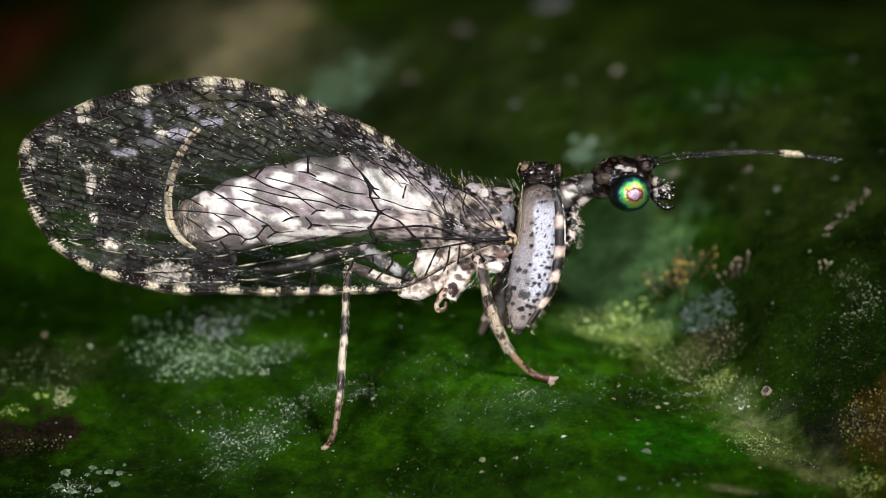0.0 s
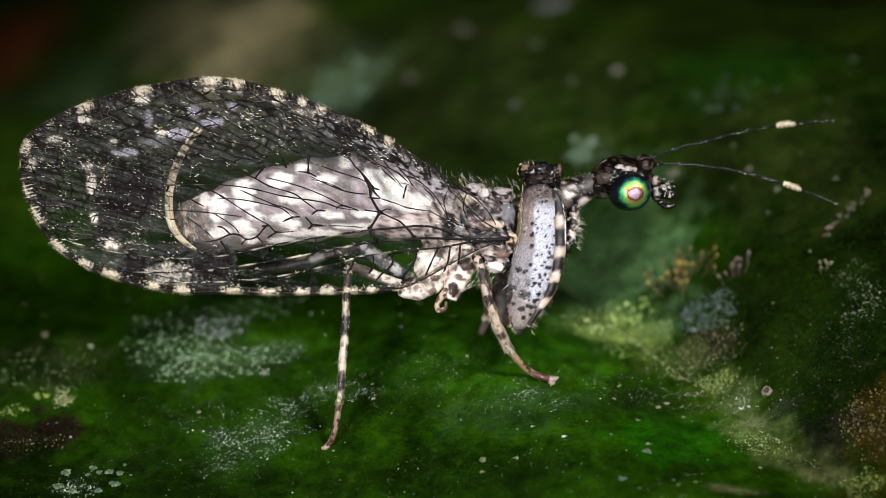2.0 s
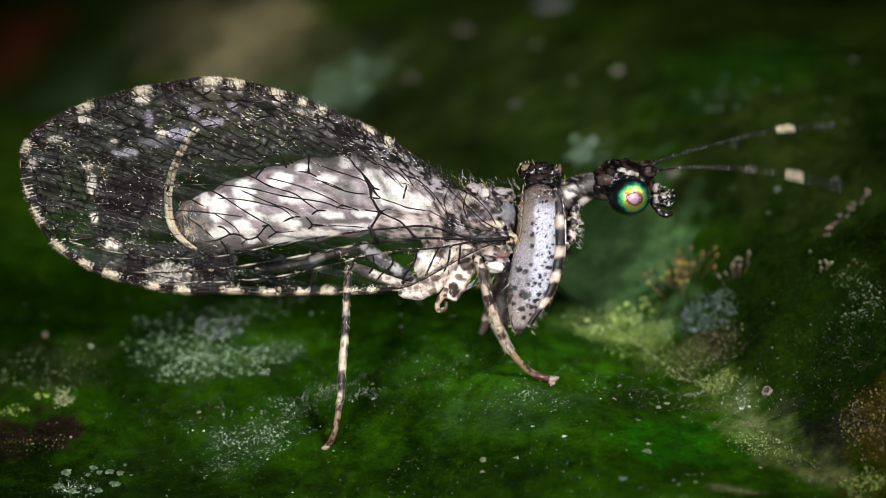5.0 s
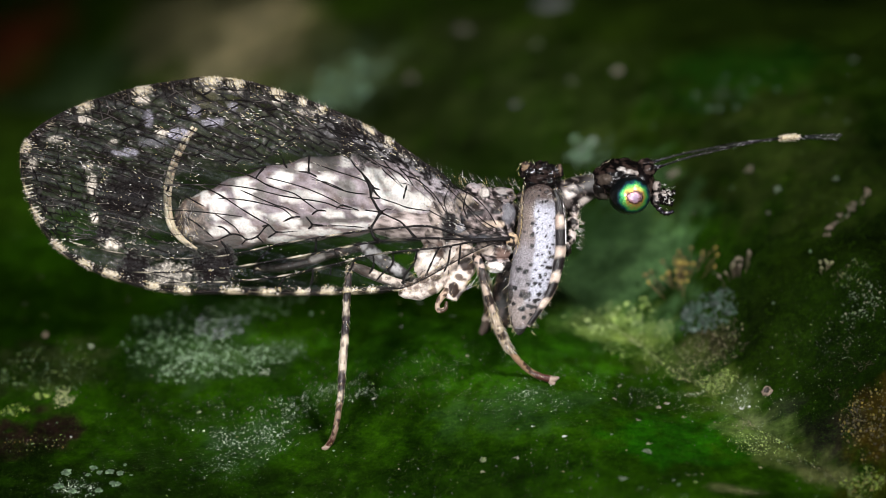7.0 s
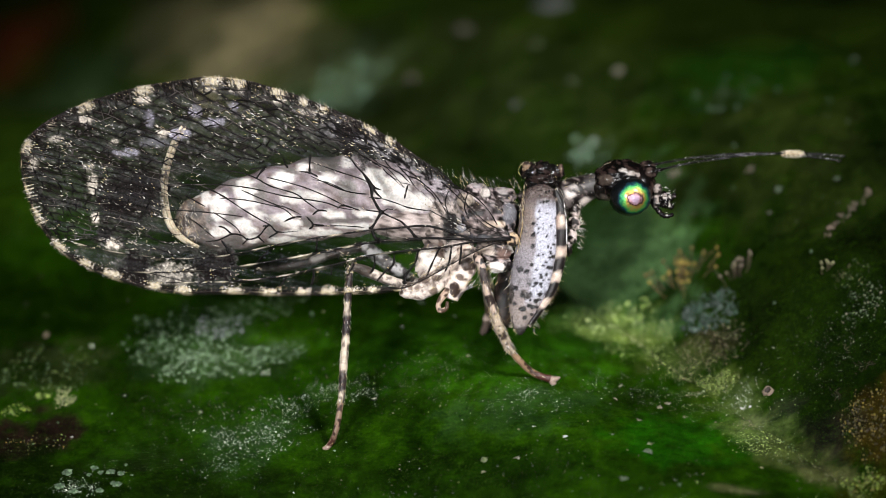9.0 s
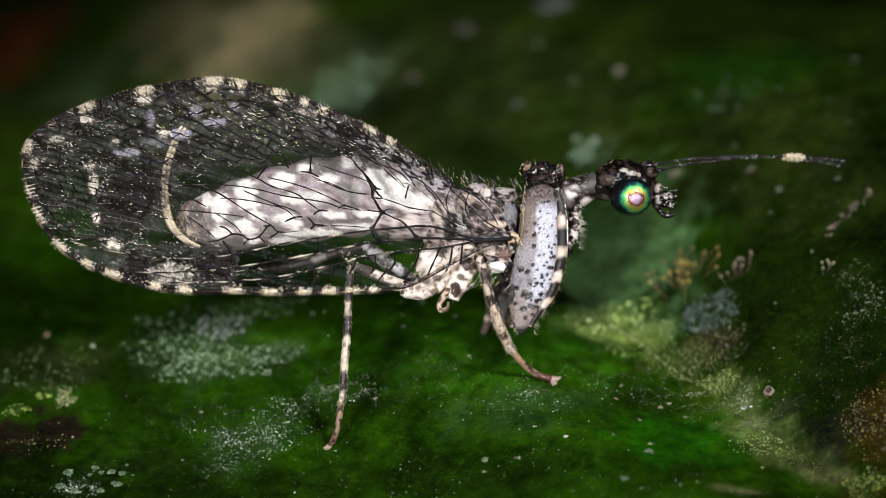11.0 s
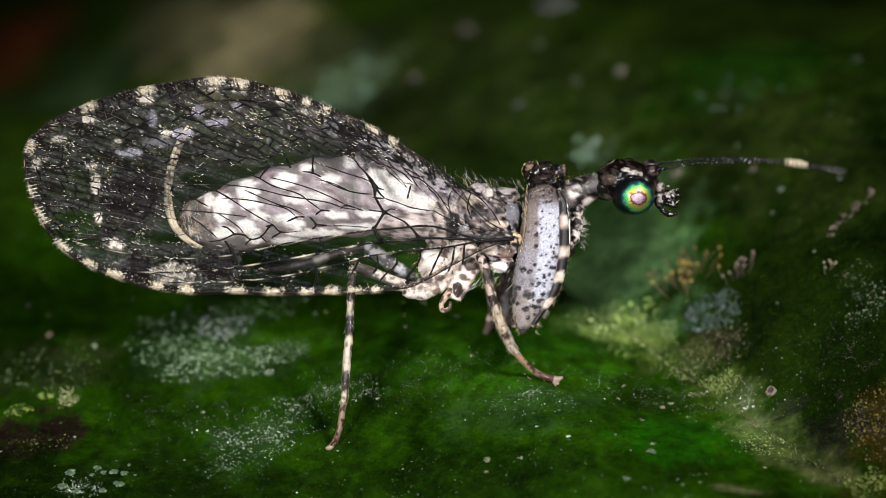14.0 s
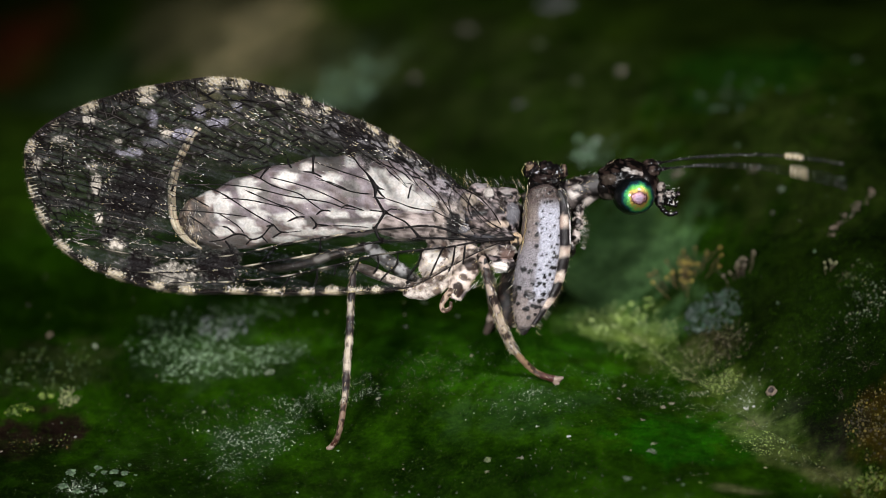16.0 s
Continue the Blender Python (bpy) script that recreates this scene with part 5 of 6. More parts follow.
for _ in range(70):
    x, y = rnd.uniform(308, 345), rnd.uniform(355, 432)
    s.hair(B(x, y, 0.32), B(x - rnd.uniform(-8, 5), y + rnd.uniform(5, 15), 0.42), rnd.uniform(0.003, 0.006), rnd.choice([CREAM, WHITE, GOLD]))
for _ in range(160):
    i = rnd.randrange(12, 84)
    w = rnd.uniform(-0.5, 2.4)
    q = Vector(pts[i]) + Vector((0, -0.55 * math.cos(w), math.sin(w))) * axis[i][2] * PLAN
    s.hair(q, q + Vector((-0.05, -0.06 * math.cos(w), 0.06)), 0.003, CREAM)
tagged(part("bristles", s, HAIR, abdomen, "fine pale abdominal hairs"), kind="stuff")

# -- ovipositor: two pale valves side by side, curving up over the tail
TAIL = B(318, 420, 0.5)
OVI = [(345, 440, 5), (322, 424, 7), (303, 398, 7.5), (296, 360, 7), (299, 320, 6.5), (312, 280, 6), (330, 245, 5.5), (345, 226, 4.5)]
s = Shape()
for off, tone in ((-3.2, (0.62, 0.54, 0.40)), (3.2, (0.56, 0.47, 0.33))):
    line = [B(p[0] + off, p[1] + off * 0.4, 0.5 + 0.25 * (i / 39)) for i, p in enumerate(spline(OVI, 40))]
    s.tube(line, [max(0.02, p[2] * 0.62 * PLAN) for p in spline(OVI, 40)],
           lambda t, w, p, tone=tone: mix(tone, (0.30, 0.22, 0.14), step(0.2, 0.6, n3(p, 6.0)) * 0.6 + 0.5 * step(0.9, 1.0, t)), 10)
ovipositor = part("ovipositor", s, SOFT, insect, "long pale upcurved ovipositor", origin=TAIL)

# -- thorax


def spotted(base, spots):
    """A pigment function: a ground pattern with spots of x, y, half width, half height and colour laid on it."""
    def colour(*args):
        p = args[-1]
        x, y = p[0] / PLAN + 784, 441 - p[2] / PLAN
        c = base(p)
        for sx, sy, rw, rh, tone in spots:
            q = ((x - sx) / rw) ** 2 + ((y - sy) / rh) ** 2 + 0.9 * n3(p, 7.0, sx)
            if q < 1.4:
                c = mix(c, tone, step(1.4, 0.8, q))
        return c
    return colour


LIGHT, DUSK = (0.66, 0.59, 0.53), (0.020, 0.015, 0.013)
# the dark of the gaps at (878, 362) and (900, 485) is painted in
BACK_PATCHES = [(857, 343, 8, 9, (0.34, 0.31, 0.28)), (845, 325, 12, 9, (0.20, 0.18, 0.18)), (820, 355, 14, 12, (0.30, 0.25, 0.20)), (800, 372, 12, 14, (0.50, 0.43, 0.40)), (900, 380, 13, 20, (0.085, 0.083, 0.092)), (878, 362, 7, 14, DUSK), (842, 366, 6, 8, DUSK),
                (862, 380, 8, 12, (0.10, 0.08, 0.08)), (875, 398, 18, 6, (0.45, 0.36, 0.28)), (795, 402, 14, 26, (0.006, 0.005, 0.005)), (838, 392, 14, 9, (0.30, 0.24, 0.23)), (790, 345, 12, 14, (0.22, 0.19, 0.19)), (888, 338, 9, 6, (0.20, 0.18, 0.17))]
FLANK_PATCHES = [(907, 440, 9, 10, (0.78, 0.73, 0.66)), (910, 415, 6, 9, DUSK), (876, 476, 18, 11, (0.74, 0.68, 0.64)), (888, 449, 15, 10, (0.13, 0.085, 0.07)), (860, 442, 14, 9, (0.48, 0.40, 0.34)), (900, 485, 12, 20, (0.006, 0.004, 0.004)),
                 (758, 460, 15, 20, (0.82, 0.77, 0.73)), (798, 456, 12, 13, (0.80, 0.75, 0.70)), (742, 488, 10, 6, (0.12, 0.085, 0.07)), (778, 444, 7, 14, (0.12, 0.085, 0.07)), (780, 478, 8, 6, (0.10, 0.07, 0.055)), (752, 436, 12, 6, (0.14, 0.11, 0.10)), (826, 470, 13, 11, (0.06, 0.04, 0.03)), (735, 475, 12, 14, (0.66, 0.58, 0.54)), (840, 425, 16, 7, DUSK)]
PATCHES = BACK_PATCHES + FLANK_PATCHES
skin1 = spotted(mottle((0.20, 0.165, 0.16), (0.006, 0.0045, 0.0045), 10.0, -0.12, 1.0, 0.16), PATCHES)
skin2 = spotted(mottle((0.34, 0.29, 0.265), (0.03, 0.022, 0.02), 9.0, 0.12, 7.0, 0.3), PATCHES)
s = Shape()
s.ball(B(850, 382), (0.78, 0.70, 0.62), skin1, 0.16, 4, 60, 40)
s.ball(B(795, 400), (0.66, 0.64, 0.66), skin2, 0.16, 4, 60, 40)
s.ball(B(885, 405), (0.36, 0.60, 0.62), skin1, 0.16, 4, 48, 32)
thorax = part("thorax", s, SKIN, insect, "mottled brown and cream thorax", origin=B(850, 390))
for name, at, radii, tone, label in (
        ("scutum_lobe", (838, 338, 0.32), (0.20, 0.24, 0.16), skin1, "brown hairy back lobe"),
        ("scutum_lobe", (860, 348, 0.40), (0.17, 0.22, 0.20), skin1, "white-spotted back lobe"),
        ("scutum_lobe", (820, 358, 0.56), (0.18, 0.18, 0.20), skin1, "cream back lobe"),
        ("scutum_lobe", (888, 348, 0.30), (0.28, 0.28, 0.20), skin1, "dark back lobe"),
        ("scutum_lobe", (842, 380, 0.60), (0.30, 0.20, 0.18), skin1, "brown back lobe"),
        ("side_plate", (897, 383, 0.52), (0.19, 0.16, 0.30), skin1, "smooth grey side plate"),
        ("pleuron", (872, 444, 0.50), (0.40, 0.28, 0.28), skin1, "brown and cream flank plate"),
        ("pleuron", (880, 468, 0.55), (0.28, 0.22, 0.18), skin1, "white-patched flank plate"),
        ("pleuron", (806, 446, 0.42), (0.36, 0.38, 0.34), skin2, "pale flank plate"),
        ("pleuron", (765, 466, 0.40), (0.38, 0.40, 0.40), skin2, "white swollen flank"),
        ("metathorax_side", (726, 398, 0.12), (0.86, 0.42, 0.32), mottle((0.34, 0.29, 0.28), (0.09, 0.07, 0.065), 8.0, 0.15, 4.0, 0.25), "pale mauve side of the hind thorax"),
        ("wing_boss", (812, 404, 0.86), (0.14, 0.10, 0.10), lambda *args: (0.28, 0.28, 0.31), "glossy grey boss at the wing's root"),
        ("wing_joint", (872, 418, 0.84), (0.36, 0.12, 0.11), skin1, "tan wing joint"),
        ("wing_joint", (905, 424, 0.80), (0.13, 0.12, 0.14), mottle((0.30, 0.22, 0.14), DUSK, 8, -0.05, 3), "cream wing joint knob")):
    s = Shape()
    s.ball(B(*at), radii, tone, 0.22, 4, 34, 24)
    part(name, s, SKIN, thorax, label)
s = Shape()
rnd = random.Random(8)
for _ in range(230):
    x, y = rnd.uniform(725, 900), rnd.uniform(430, 510)
    s.hair(B(x, y, 0.82), B(x - rnd.uniform(4, 14), y + rnd.uniform(2, 13), 0.95), rnd.uniform(0.003, 0.006), rnd.choice([CREAM, WHITE, GOLD, BROWN]))
for _ in range(420):
    x = rnd.uniform(745, 925)
    top = float(np.interp(x, [745, 790, 850, 925], [284, 312, 316, 320]))
    y = top + abs(rnd.gauss(0, 1)) * 50
    d = 0.25 + 0.5 * step(top, top + 70, y)
    h = rnd.uniform(6, 22) if y < top + 25 else rnd.uniform(4, 12)
    s.hair(B(x, y, d), B(x + rnd.uniform(-14, 2), y - h, d + rnd.uniform(0, 0.2)), rnd.uniform(0.0018, 0.0034), rnd.choice([GOLD, WHITE, BROWN, BLACK, BLACK, BLACK, GREY]))
tagged(part("bristles", s, HAIR, thorax, "cream bristles of the back"), kind="stuff")

# -- legs


def limb(name, pts, colour, parent, label="", sides=12, hairs=0, length=10, mat=SKIN, seed=1):
    """A leg segment: pts of x, y, d, radius (in plan steps); hairs lie along it."""
    rnd = random.Random(seed)
    line = spline(pts, 22 * len(pts))
    s = Shape()
    s.tube([B(*p[:3]) for p in line], [p[3] * PLAN * (1 + 0.16 * noise.noise(Vector((p[0] * 0.09, p[1] * 0.09, seed)))) for p in line], colour, sides * 3)
    ob = part(name, s, mat, parent, label)
    if hairs:
        h = Shape()
        for _ in range(hairs):
            i = rnd.randrange(0, len(line) - 4)
            p, q = line[i], line[i + 3]
            w = rnd.uniform(0, 2 * math.pi)
            l = rnd.uniform(0.5, 1.0) * length
            k = 7 / (math.dist(p[:2], q[:2]) + 1e-6)
            base = B(p[0] + math.cos(w) * p[3] * 0.9, p[1], p[2] + math.sin(w) * p[3] * PLAN * 0.9)
            end = B(p[0] + math.cos(w) * (p[3] + l * 0.55) + (q[0] - p[0]) * k, p[1] + (q[1] - p[1]) * k + l * 0.2, p[2] + math.sin(w) * (p[3] + l * 0.5) * PLAN)
            h.hair(base, end, rnd.uniform(0.003, 0.0055), rnd.choice([CREAM, GOLD, WHITE, BROWN]))
        tagged(part("bristles", h, HAIR, ob), kind="stuff")
    return ob


def bands(pale, dark, cuts):
    """Cuts are shares along the limb, dark first."""
    def colour(t, w, p):
        f = 0.0
        t = t + 0.02 * n3(p, 8.0)
        for k, c in enumerate(cuts):
            e = step(c - 0.015, c + 0.015, t)
            f = f + (1 - 2 * f) * e if k % 2 == 0 else f * (1 - e) + 0 * e
        base = mix(dark, pale, f)
        return mix(base, (0.10, 0.075, 0.06), 0.35 * step(0.1, 0.5, n3(p, 10.0)))
    return colour


def leg_bands(pale, dark, ranges):
    pale = tuple(c * 1.2 for c in pale)

    def colour(t, w, p):
        t = t + 0.025 * n3(p, 9.0)
        f = max([min(step(a - 0.02, a + 0.02, t), 1 - step(b - 0.02, b + 0.02, t)) for a, b in ranges] + [0])
        c = mix(mix(dark, pale, f), (0.05, 0.035, 0.028), 0.75 * step(0.05, 0.35, n3(p, 11.0)))
        return mix(c, dark, 0.85 * step(0.75, 0.35, abs(w - 2.1)) * step(-0.3, 0.1, n3(p, 5.0, 4)))
    return colour


D1 = stand(577, 792)
K = 1.05
limb("hind_coxa", [(790, 470, 0.5, 26), (762, 500, 0.6, 22), (735, 514, 0.65, 18), (706, 512, 0.7, 11)], spotted(mottle((0.52, 0.46, 0.41), (0.24, 0.18, 0.15), 9, 0.2, 2, 0.35), [(704, 512, 9, 9, (0.07, 0.05, 0.042)), (748, 496, 12, 6, (0.11, 0.08, 0.065)), (722, 503, 8, 4, (0.12, 0.09, 0.07)), (770, 492, 10, 6, (0.14, 0.10, 0.08)), (765, 515, 8, 6, (0.20, 0.15, 0.12))]), insect, "cream hind coxa", 16, 420, 14)
limb("hind_femur", [(716, 506, 0.70, 8), (680, 494, 0.85, 9), (640, 478, 1.0, 9), (620, 471, K, 7)], leg_bands((0.42, 0.37, 0.33), (0.06, 0.05, 0.045), [(0.1, 0.55)]), insect, "grey-brown hind femur", 12, 30, 8)
limb("hind_tibia", [(618, 470, K, 6), (615, 510, K, 6.5), (613, 545, K, 6.5), (610, 600, K + 0.02, 7.2), (606, 650, K, 7.2), (603, 700, K - 0.03, 6.2), (601, 712, K - 0.05, 5.5)],
     leg_bands((0.33, 0.28, 0.22), (0.012, 0.009, 0.009), [(0.285, 0.375), (0.49, 0.70), (0.80, 0.965)]), insect, "hind tibia ringed in black and white", 14, 200, 8)
limb("hind_tarsus", [(601, 712, K - 0.05, 5), (598, 735, K - 0.08, 5.5), (592, 765, (K + D1) / 2, 5), (585, 782, D1 + 0.04, 6), (578, 790, D1, 4)],
     lambda t, w, p: mix(mix((0.17, 0.115, 0.08), (0.03, 0.018, 0.014), step(0.0, 0.3, n3(p, 9.0))), (0.05, 0.018, 0.013), step(0.4, 0.8, t)), insect, "reddish-brown hind tarsus", 10, 24, 5)
limb("hind_claw", [(583, 788, D1 + 0.02, 4), (575, 793, D1, 4.5), (569, 793, D1, 2)], (0.20, 0.15, 0.115), insect, "pale hind claw", 8)
D2 = stand(978, 676)
limb("middle_coxa", [(830, 440, 0.55, 26), (815, 478, 0.65, 24), (802, 512, 0.7, 18), (796, 530, 0.72, 12)], spotted(mottle((0.44, 0.37, 0.32), (0.13, 0.095, 0.08), 9, 0.2, 5, 0.35), [(826, 468, 13, 11, (0.03, 0.02, 0.016)), (802, 512, 9, 13, (0.025, 0.015, 0.012)), (836, 500, 8, 9, (0.07, 0.05, 0.042)), (818, 525, 12, 9, (0.16, 0.13, 0.13)), (812, 490, 7, 6, (0.10, 0.075, 0.06)), (845, 460, 8, 8, (0.05, 0.035, 0.03))]), insect, "tan and brown middle coxa", 18, 110, 10)
limb("coxal_spur", [(800, 508, 0.78, 8), (784, 522, 0.82, 6), (774, 540, 0.84, 5), (778, 550, 0.84, 4.5), (788, 546, 0.84, 4), (790, 534, 0.84, 3)], mottle((0.22, 0.16, 0.12), (0.05, 0.03, 0.02), 8, 0.0, 3), insect, "curled tan spur", 10)
limb("middle_trochanter", [(838, 450, 0.8, 7), (847, 464, 0.9, 8), (852, 478, 0.92, 7)], mottle((0.22, 0.17, 0.14), BLACK, 9, 0.0, 3), insect, "", 12)
limb("middle_femur", [(850, 470, 0.92, 6), (858, 505, 0.9, 7.5), (867, 535, 0.8, 8), (873, 552, 0.72, 7.5)], leg_bands((0.32, 0.25, 0.20), (0.016, 0.011, 0.010), [(0.30, 0.5), (0.72, 1.1)]), insect, "brown and cream middle femur", 14, 110, 10)
limb("middle_tibia", [(871, 545, 0.74, 7), (880, 575, 0.6, 9), (893, 603, 0.4, 8.5), (904, 624, 0.25, 7)], leg_bands((0.30, 0.24, 0.18), (0.03, 0.021, 0.017), [(0.10, 0.45), (0.58, 1.1)]), insect, "cream and brown middle tibia with long hairs", 14, 300, 15)
limb("middle_tarsus", [(904, 622, 0.25, 6), (915, 636, 0.15, 6), (935, 655, (D2) / 1.3, 6), (952, 665, D2 + 0.03, 6), (972, 671, D2 + 0.02, 6)],
     lambda t, w, p: mix(mix((0.22, 0.14, 0.085), (0.03, 0.018, 0.012), step(0.0, 0.3, n3(p, 9.0))), (0.05, 0.018, 0.014), step(0.5, 0.85, t)), insect, "tan middle tarsus darkening to its tip", 12, 30, 6)
limb("middle_claw", [(968, 670, D2 + 0.02, 5), (978, 672, D2, 6), (989, 668, D2 + 0.02, 2)], (0.22, 0.165, 0.13), insect, "pale middle claw", 8)
limb("middle_claw", [(972, 672, D2 + 0.03, 4), (977, 680, D2 + 0.02, 4), (982, 677, D2 + 0.03, 2)], (0.20, 0.15, 0.12), insect, "pale middle claw", 8)
# legs of the flank away from the lens
limb("hind_femur", [(730, 500, -0.4, 12), (690, 472, -0.5, 13), (655, 444, -0.6, 12), (640, 436, -0.65, 9)], mottle((0.30, 0.30, 0.31), (0.08, 0.075, 0.075), 7, 0.05, 4), insect, "pale grey hind femur", 12, 50, 8)
limb("hind_tibia", [(640, 436, -0.65, 9), (580, 452, -0.8, 8), (520, 470, -1.0, 8), (450, 478, -1.2, 7)], leg_bands((0.20, 0.19, 0.18), (0.02, 0.018, 0.016), [(0.35, 0.5), (0.8, 0.95)]), insect, "pale hind tibia", 10)
D3 = stand(852, 590)
limb("middle_femur", [(850, 470, -0.5, 10), (862, 510, -0.9, 11), (868, 548, -1.3, 11), (862, 566, -1.5, 9)], mottle((0.3, 0.24, 0.2), BROWN, 5, 0, 2), insect, "dark middle femur", 12)
limb("middle_tibia", [(862, 566, -1.5, 8), (858, 578, (D3 - 1.5) / 2, 7), (852, 590, D3, 5)], (0.08, 0.06, 0.05), insect, "dark middle tibia", 10)

# -- raptorial forelegs


dot_rnd = random.Random(21)
DOTS = [(941, 396, 3.4), (940, 418, 4.2), (941, 436, 4.6), (927, 412, 2.2), (917, 477, 6.0), (929, 481, 5.0), (909, 510, 5.0), (921, 522, 4.5), (908, 537, 4.0), (920, 547, 4.5), (933, 540, 5.0), (945, 532, 5.0), (926, 562, 4.0), (938, 556, 3.5)]
for row in range(12):
    y = 345 + row * 18
    for _ in range(5 if y < 450 else 6):
        x = float(np.interp(y, [340, 450, 560], [964, 958, 935])) + dot_rnd.uniform(-18, 20)
        DOTS.append((x, y + dot_rnd.uniform(-7, 7), dot_rnd.uniform(1.3, 2.4) if y < 450 else dot_rnd.uniform(2.0, 4.2)))


def femur_colour(t, w, p):
    """Silver-lilac middle with its highlight painted in, beige flanks, black specks, dark tip."""
    x, y = p[0] / PLAN + 784, 441 - p[2] / PLAN
    mid = float(np.interp(y, [340, 450, 520, 590], [962, 958, 946, 920]))
    c = mix((0.36, 0.365, 0.42), (0.15, 0.125, 0.12), step(15, 23, abs(x - mid - 4) + 5 * n3(p, 6.0)))
    c = mix(c, (0.19, 0.155, 0.14), step(515, 550, y))
    c = mix(c, (0.19, 0.178, 0.195), 0.8 * step(12, 22, abs(x - mid - 4)) * step(420, 450, y) * step(530, 500, y))
    c = mix(c, (0.11, 0.08, 0.062), 0.8 * step(430, 380, y) * step(946, 932, x))
    c = mix(c, (0.02, 0.015, 0.013), step(0.10, 0.3, n3(p, 6.0, 8.0)) * step(470, 530, y) * step(6, 14, abs(x - mid - 4)))
    # shade at the femur's top is painted in
    c = mix(c, (0.05, 0.035, 0.03), step(378, 348, y))
    for dx, dy, r in DOTS:
        if abs(x - dx) < 8 and abs(y - dy) < 8:
            q = math.hypot(x - dx, (y - dy) * 1.1) / r + 0.5 * n3(p, 14.0)
            c = mix(c, (0.006, 0.005, 0.006), step(1.25, 0.75, q))
    return mix(c, (0.012, 0.009, 0.009), step(572, 584, y))


def raptorial(d0, lean, dark):
    """Folded foreleg: coxa, swollen spotted femur, thin banded tibia laid against it."""
    f = [(955, 326, 6), (955, 336, 24), (953, 360, 33), (951, 400, 35), (947, 450, 38), (938, 500, 38), (927, 540, 30), (920, 570, 18), (919, 585, 10), (919, 593, 3)]
    s = Shape()
    line = spline(f, 150)
    # the far femur's darkness is put into its colour, all round
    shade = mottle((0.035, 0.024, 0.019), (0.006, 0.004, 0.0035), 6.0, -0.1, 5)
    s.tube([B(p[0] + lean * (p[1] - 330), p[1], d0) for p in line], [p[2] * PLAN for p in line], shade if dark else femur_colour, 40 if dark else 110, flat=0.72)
    femur = part("fore_femur", s, SKIN if dark else SILVER, insect, "near-black fore femur of the far foreleg" if dark else "silvery grey swollen fore femur speckled black")
    s = Shape()
    tib = [(982, 336, 6), (990, 360, 9), (992, 395, 10), (992, 440, 10), (986, 475, 10), (976, 510, 9), (958, 542, 7), (934, 578, 4)]
    line = spline(tib, 50)

    def tone(t, w, p):
        y = 441 - p[2] / PLAN
        k = max(step(1.2, 0.8, abs(y - c) / h + 0.35 * n3(p, 7.0)) for c, h in ((345, 10), (368, 14), (420, 17), (468, 14), (513, 14), (560, 16)))
        return mix(mix((0.50, 0.43, 0.36), (0.34, 0.25, 0.20), 0.5 + n3(p, 9.0)), (0.008, 0.006, 0.006), k)
    s.tube([B(p[0] + lean * (p[1] - 330), p[1], d0 + 0.10) for p in line], [p[2] * PLAN for p in line], tone, 14)
    part("fore_tibia", s, SKIN, femur, "black and white banded fore tibia")
    s = Shape()
    line = spline([(984, 334, 2.6), (995, 356, 3.0), (1000, 390, 3.0), (1001, 432, 2.4)], 20)
    s.tube([B(p[0], p[1], d0 + 0.22) for p in line], [p[2] * PLAN * 0.5 for p in line], mottle((0.42, 0.40, 0.39), DUSK, 9, 0.0, 3), 8)
    part("tibial_keel", s, SILVER, femur, "thin white keel")
    h = Shape()
    rnd = random.Random(3)
    for _ in range(150):
        y = rnd.uniform(335, 590)
        mid = float(np.interp(y, [p[1] for p in f], [p[0] for p in f]))
        r = float(np.interp(y, [p[1] for p in f], [p[2] for p in f]))
        if rnd.random() < 0.6:
            x = float(np.interp(y, [p[1] for p in tib], [p[0] for p in tib])) + 7
            h.hair(B(x, y, d0 + 0.15), B(x + rnd.uniform(2, 12), y + rnd.uniform(0, 12), d0 + rnd.uniform(0, 0.3)), 0.0022, rnd.choice([CREAM, WHITE, GOLD]))
        else:
            h.hair(B(mid - r + 2, y, d0 + 0.05), B(mid - r - rnd.uniform(2, 6), y + rnd.uniform(2, 10), d0 + 0.1), 0.003, rnd.choice([CREAM, GOLD]))
    tagged(part("bristles", h, HAIR, femur, "cream bristles"), kind="stuff")
    s = Shape()
    s.tube([B(x + 0, y, d0 + 0.24) for x, y in ((925, 334), (923, 360), (922, 400), (915, 440))], [0.007, 0.010, 0.010, 0.006], mottle((0.30, 0.21, 0.09), DUSK, 14, 0.0, 3), 8)
    for _ in range(80):
        y = rnd.uniform(326, 446)
        x = float(np.interp(y, [326, 360, 400, 446], [926, 923, 922, 914]))
        s.hair(B(x, y, d0 + 0.22), B(x + rnd.uniform(-4, 5), y + rnd.uniform(6, 15), d0 + rnd.uniform(0.2, 0.34)), rnd.uniform(0.003, 0.006), rnd.choice([GOLD, CREAM, BROWN]))
    part("femoral_edge", s, SKIN, femur, "golden fringed edge")
    return femur


raptorial(0.55, 0.0, False)
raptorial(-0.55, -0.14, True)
s = Shape()
coxa_tone = mottle((0.42, 0.36, 0.33), (0.012, 0.009, 0.008), 8.0, -0.1, 12)
for x, y, d, rx, rz in ((1008, 352, 0.15, 0.15, 0.14), (1014, 372, 0.2, 0.13, 0.17), (1013, 396, 0.22, 0.14, 0.16), (1010, 418, 0.2, 0.11, 0.17), (1004, 440, 0.2, 0.08, 0.16)):
    s.ball(B(x, y, d), (rx, 0.16, rz), coxa_tone, 0.3, 4, 26, 18)
part("fore_coxa", s, SKIN, insect, "white and brown mottled fore coxa")

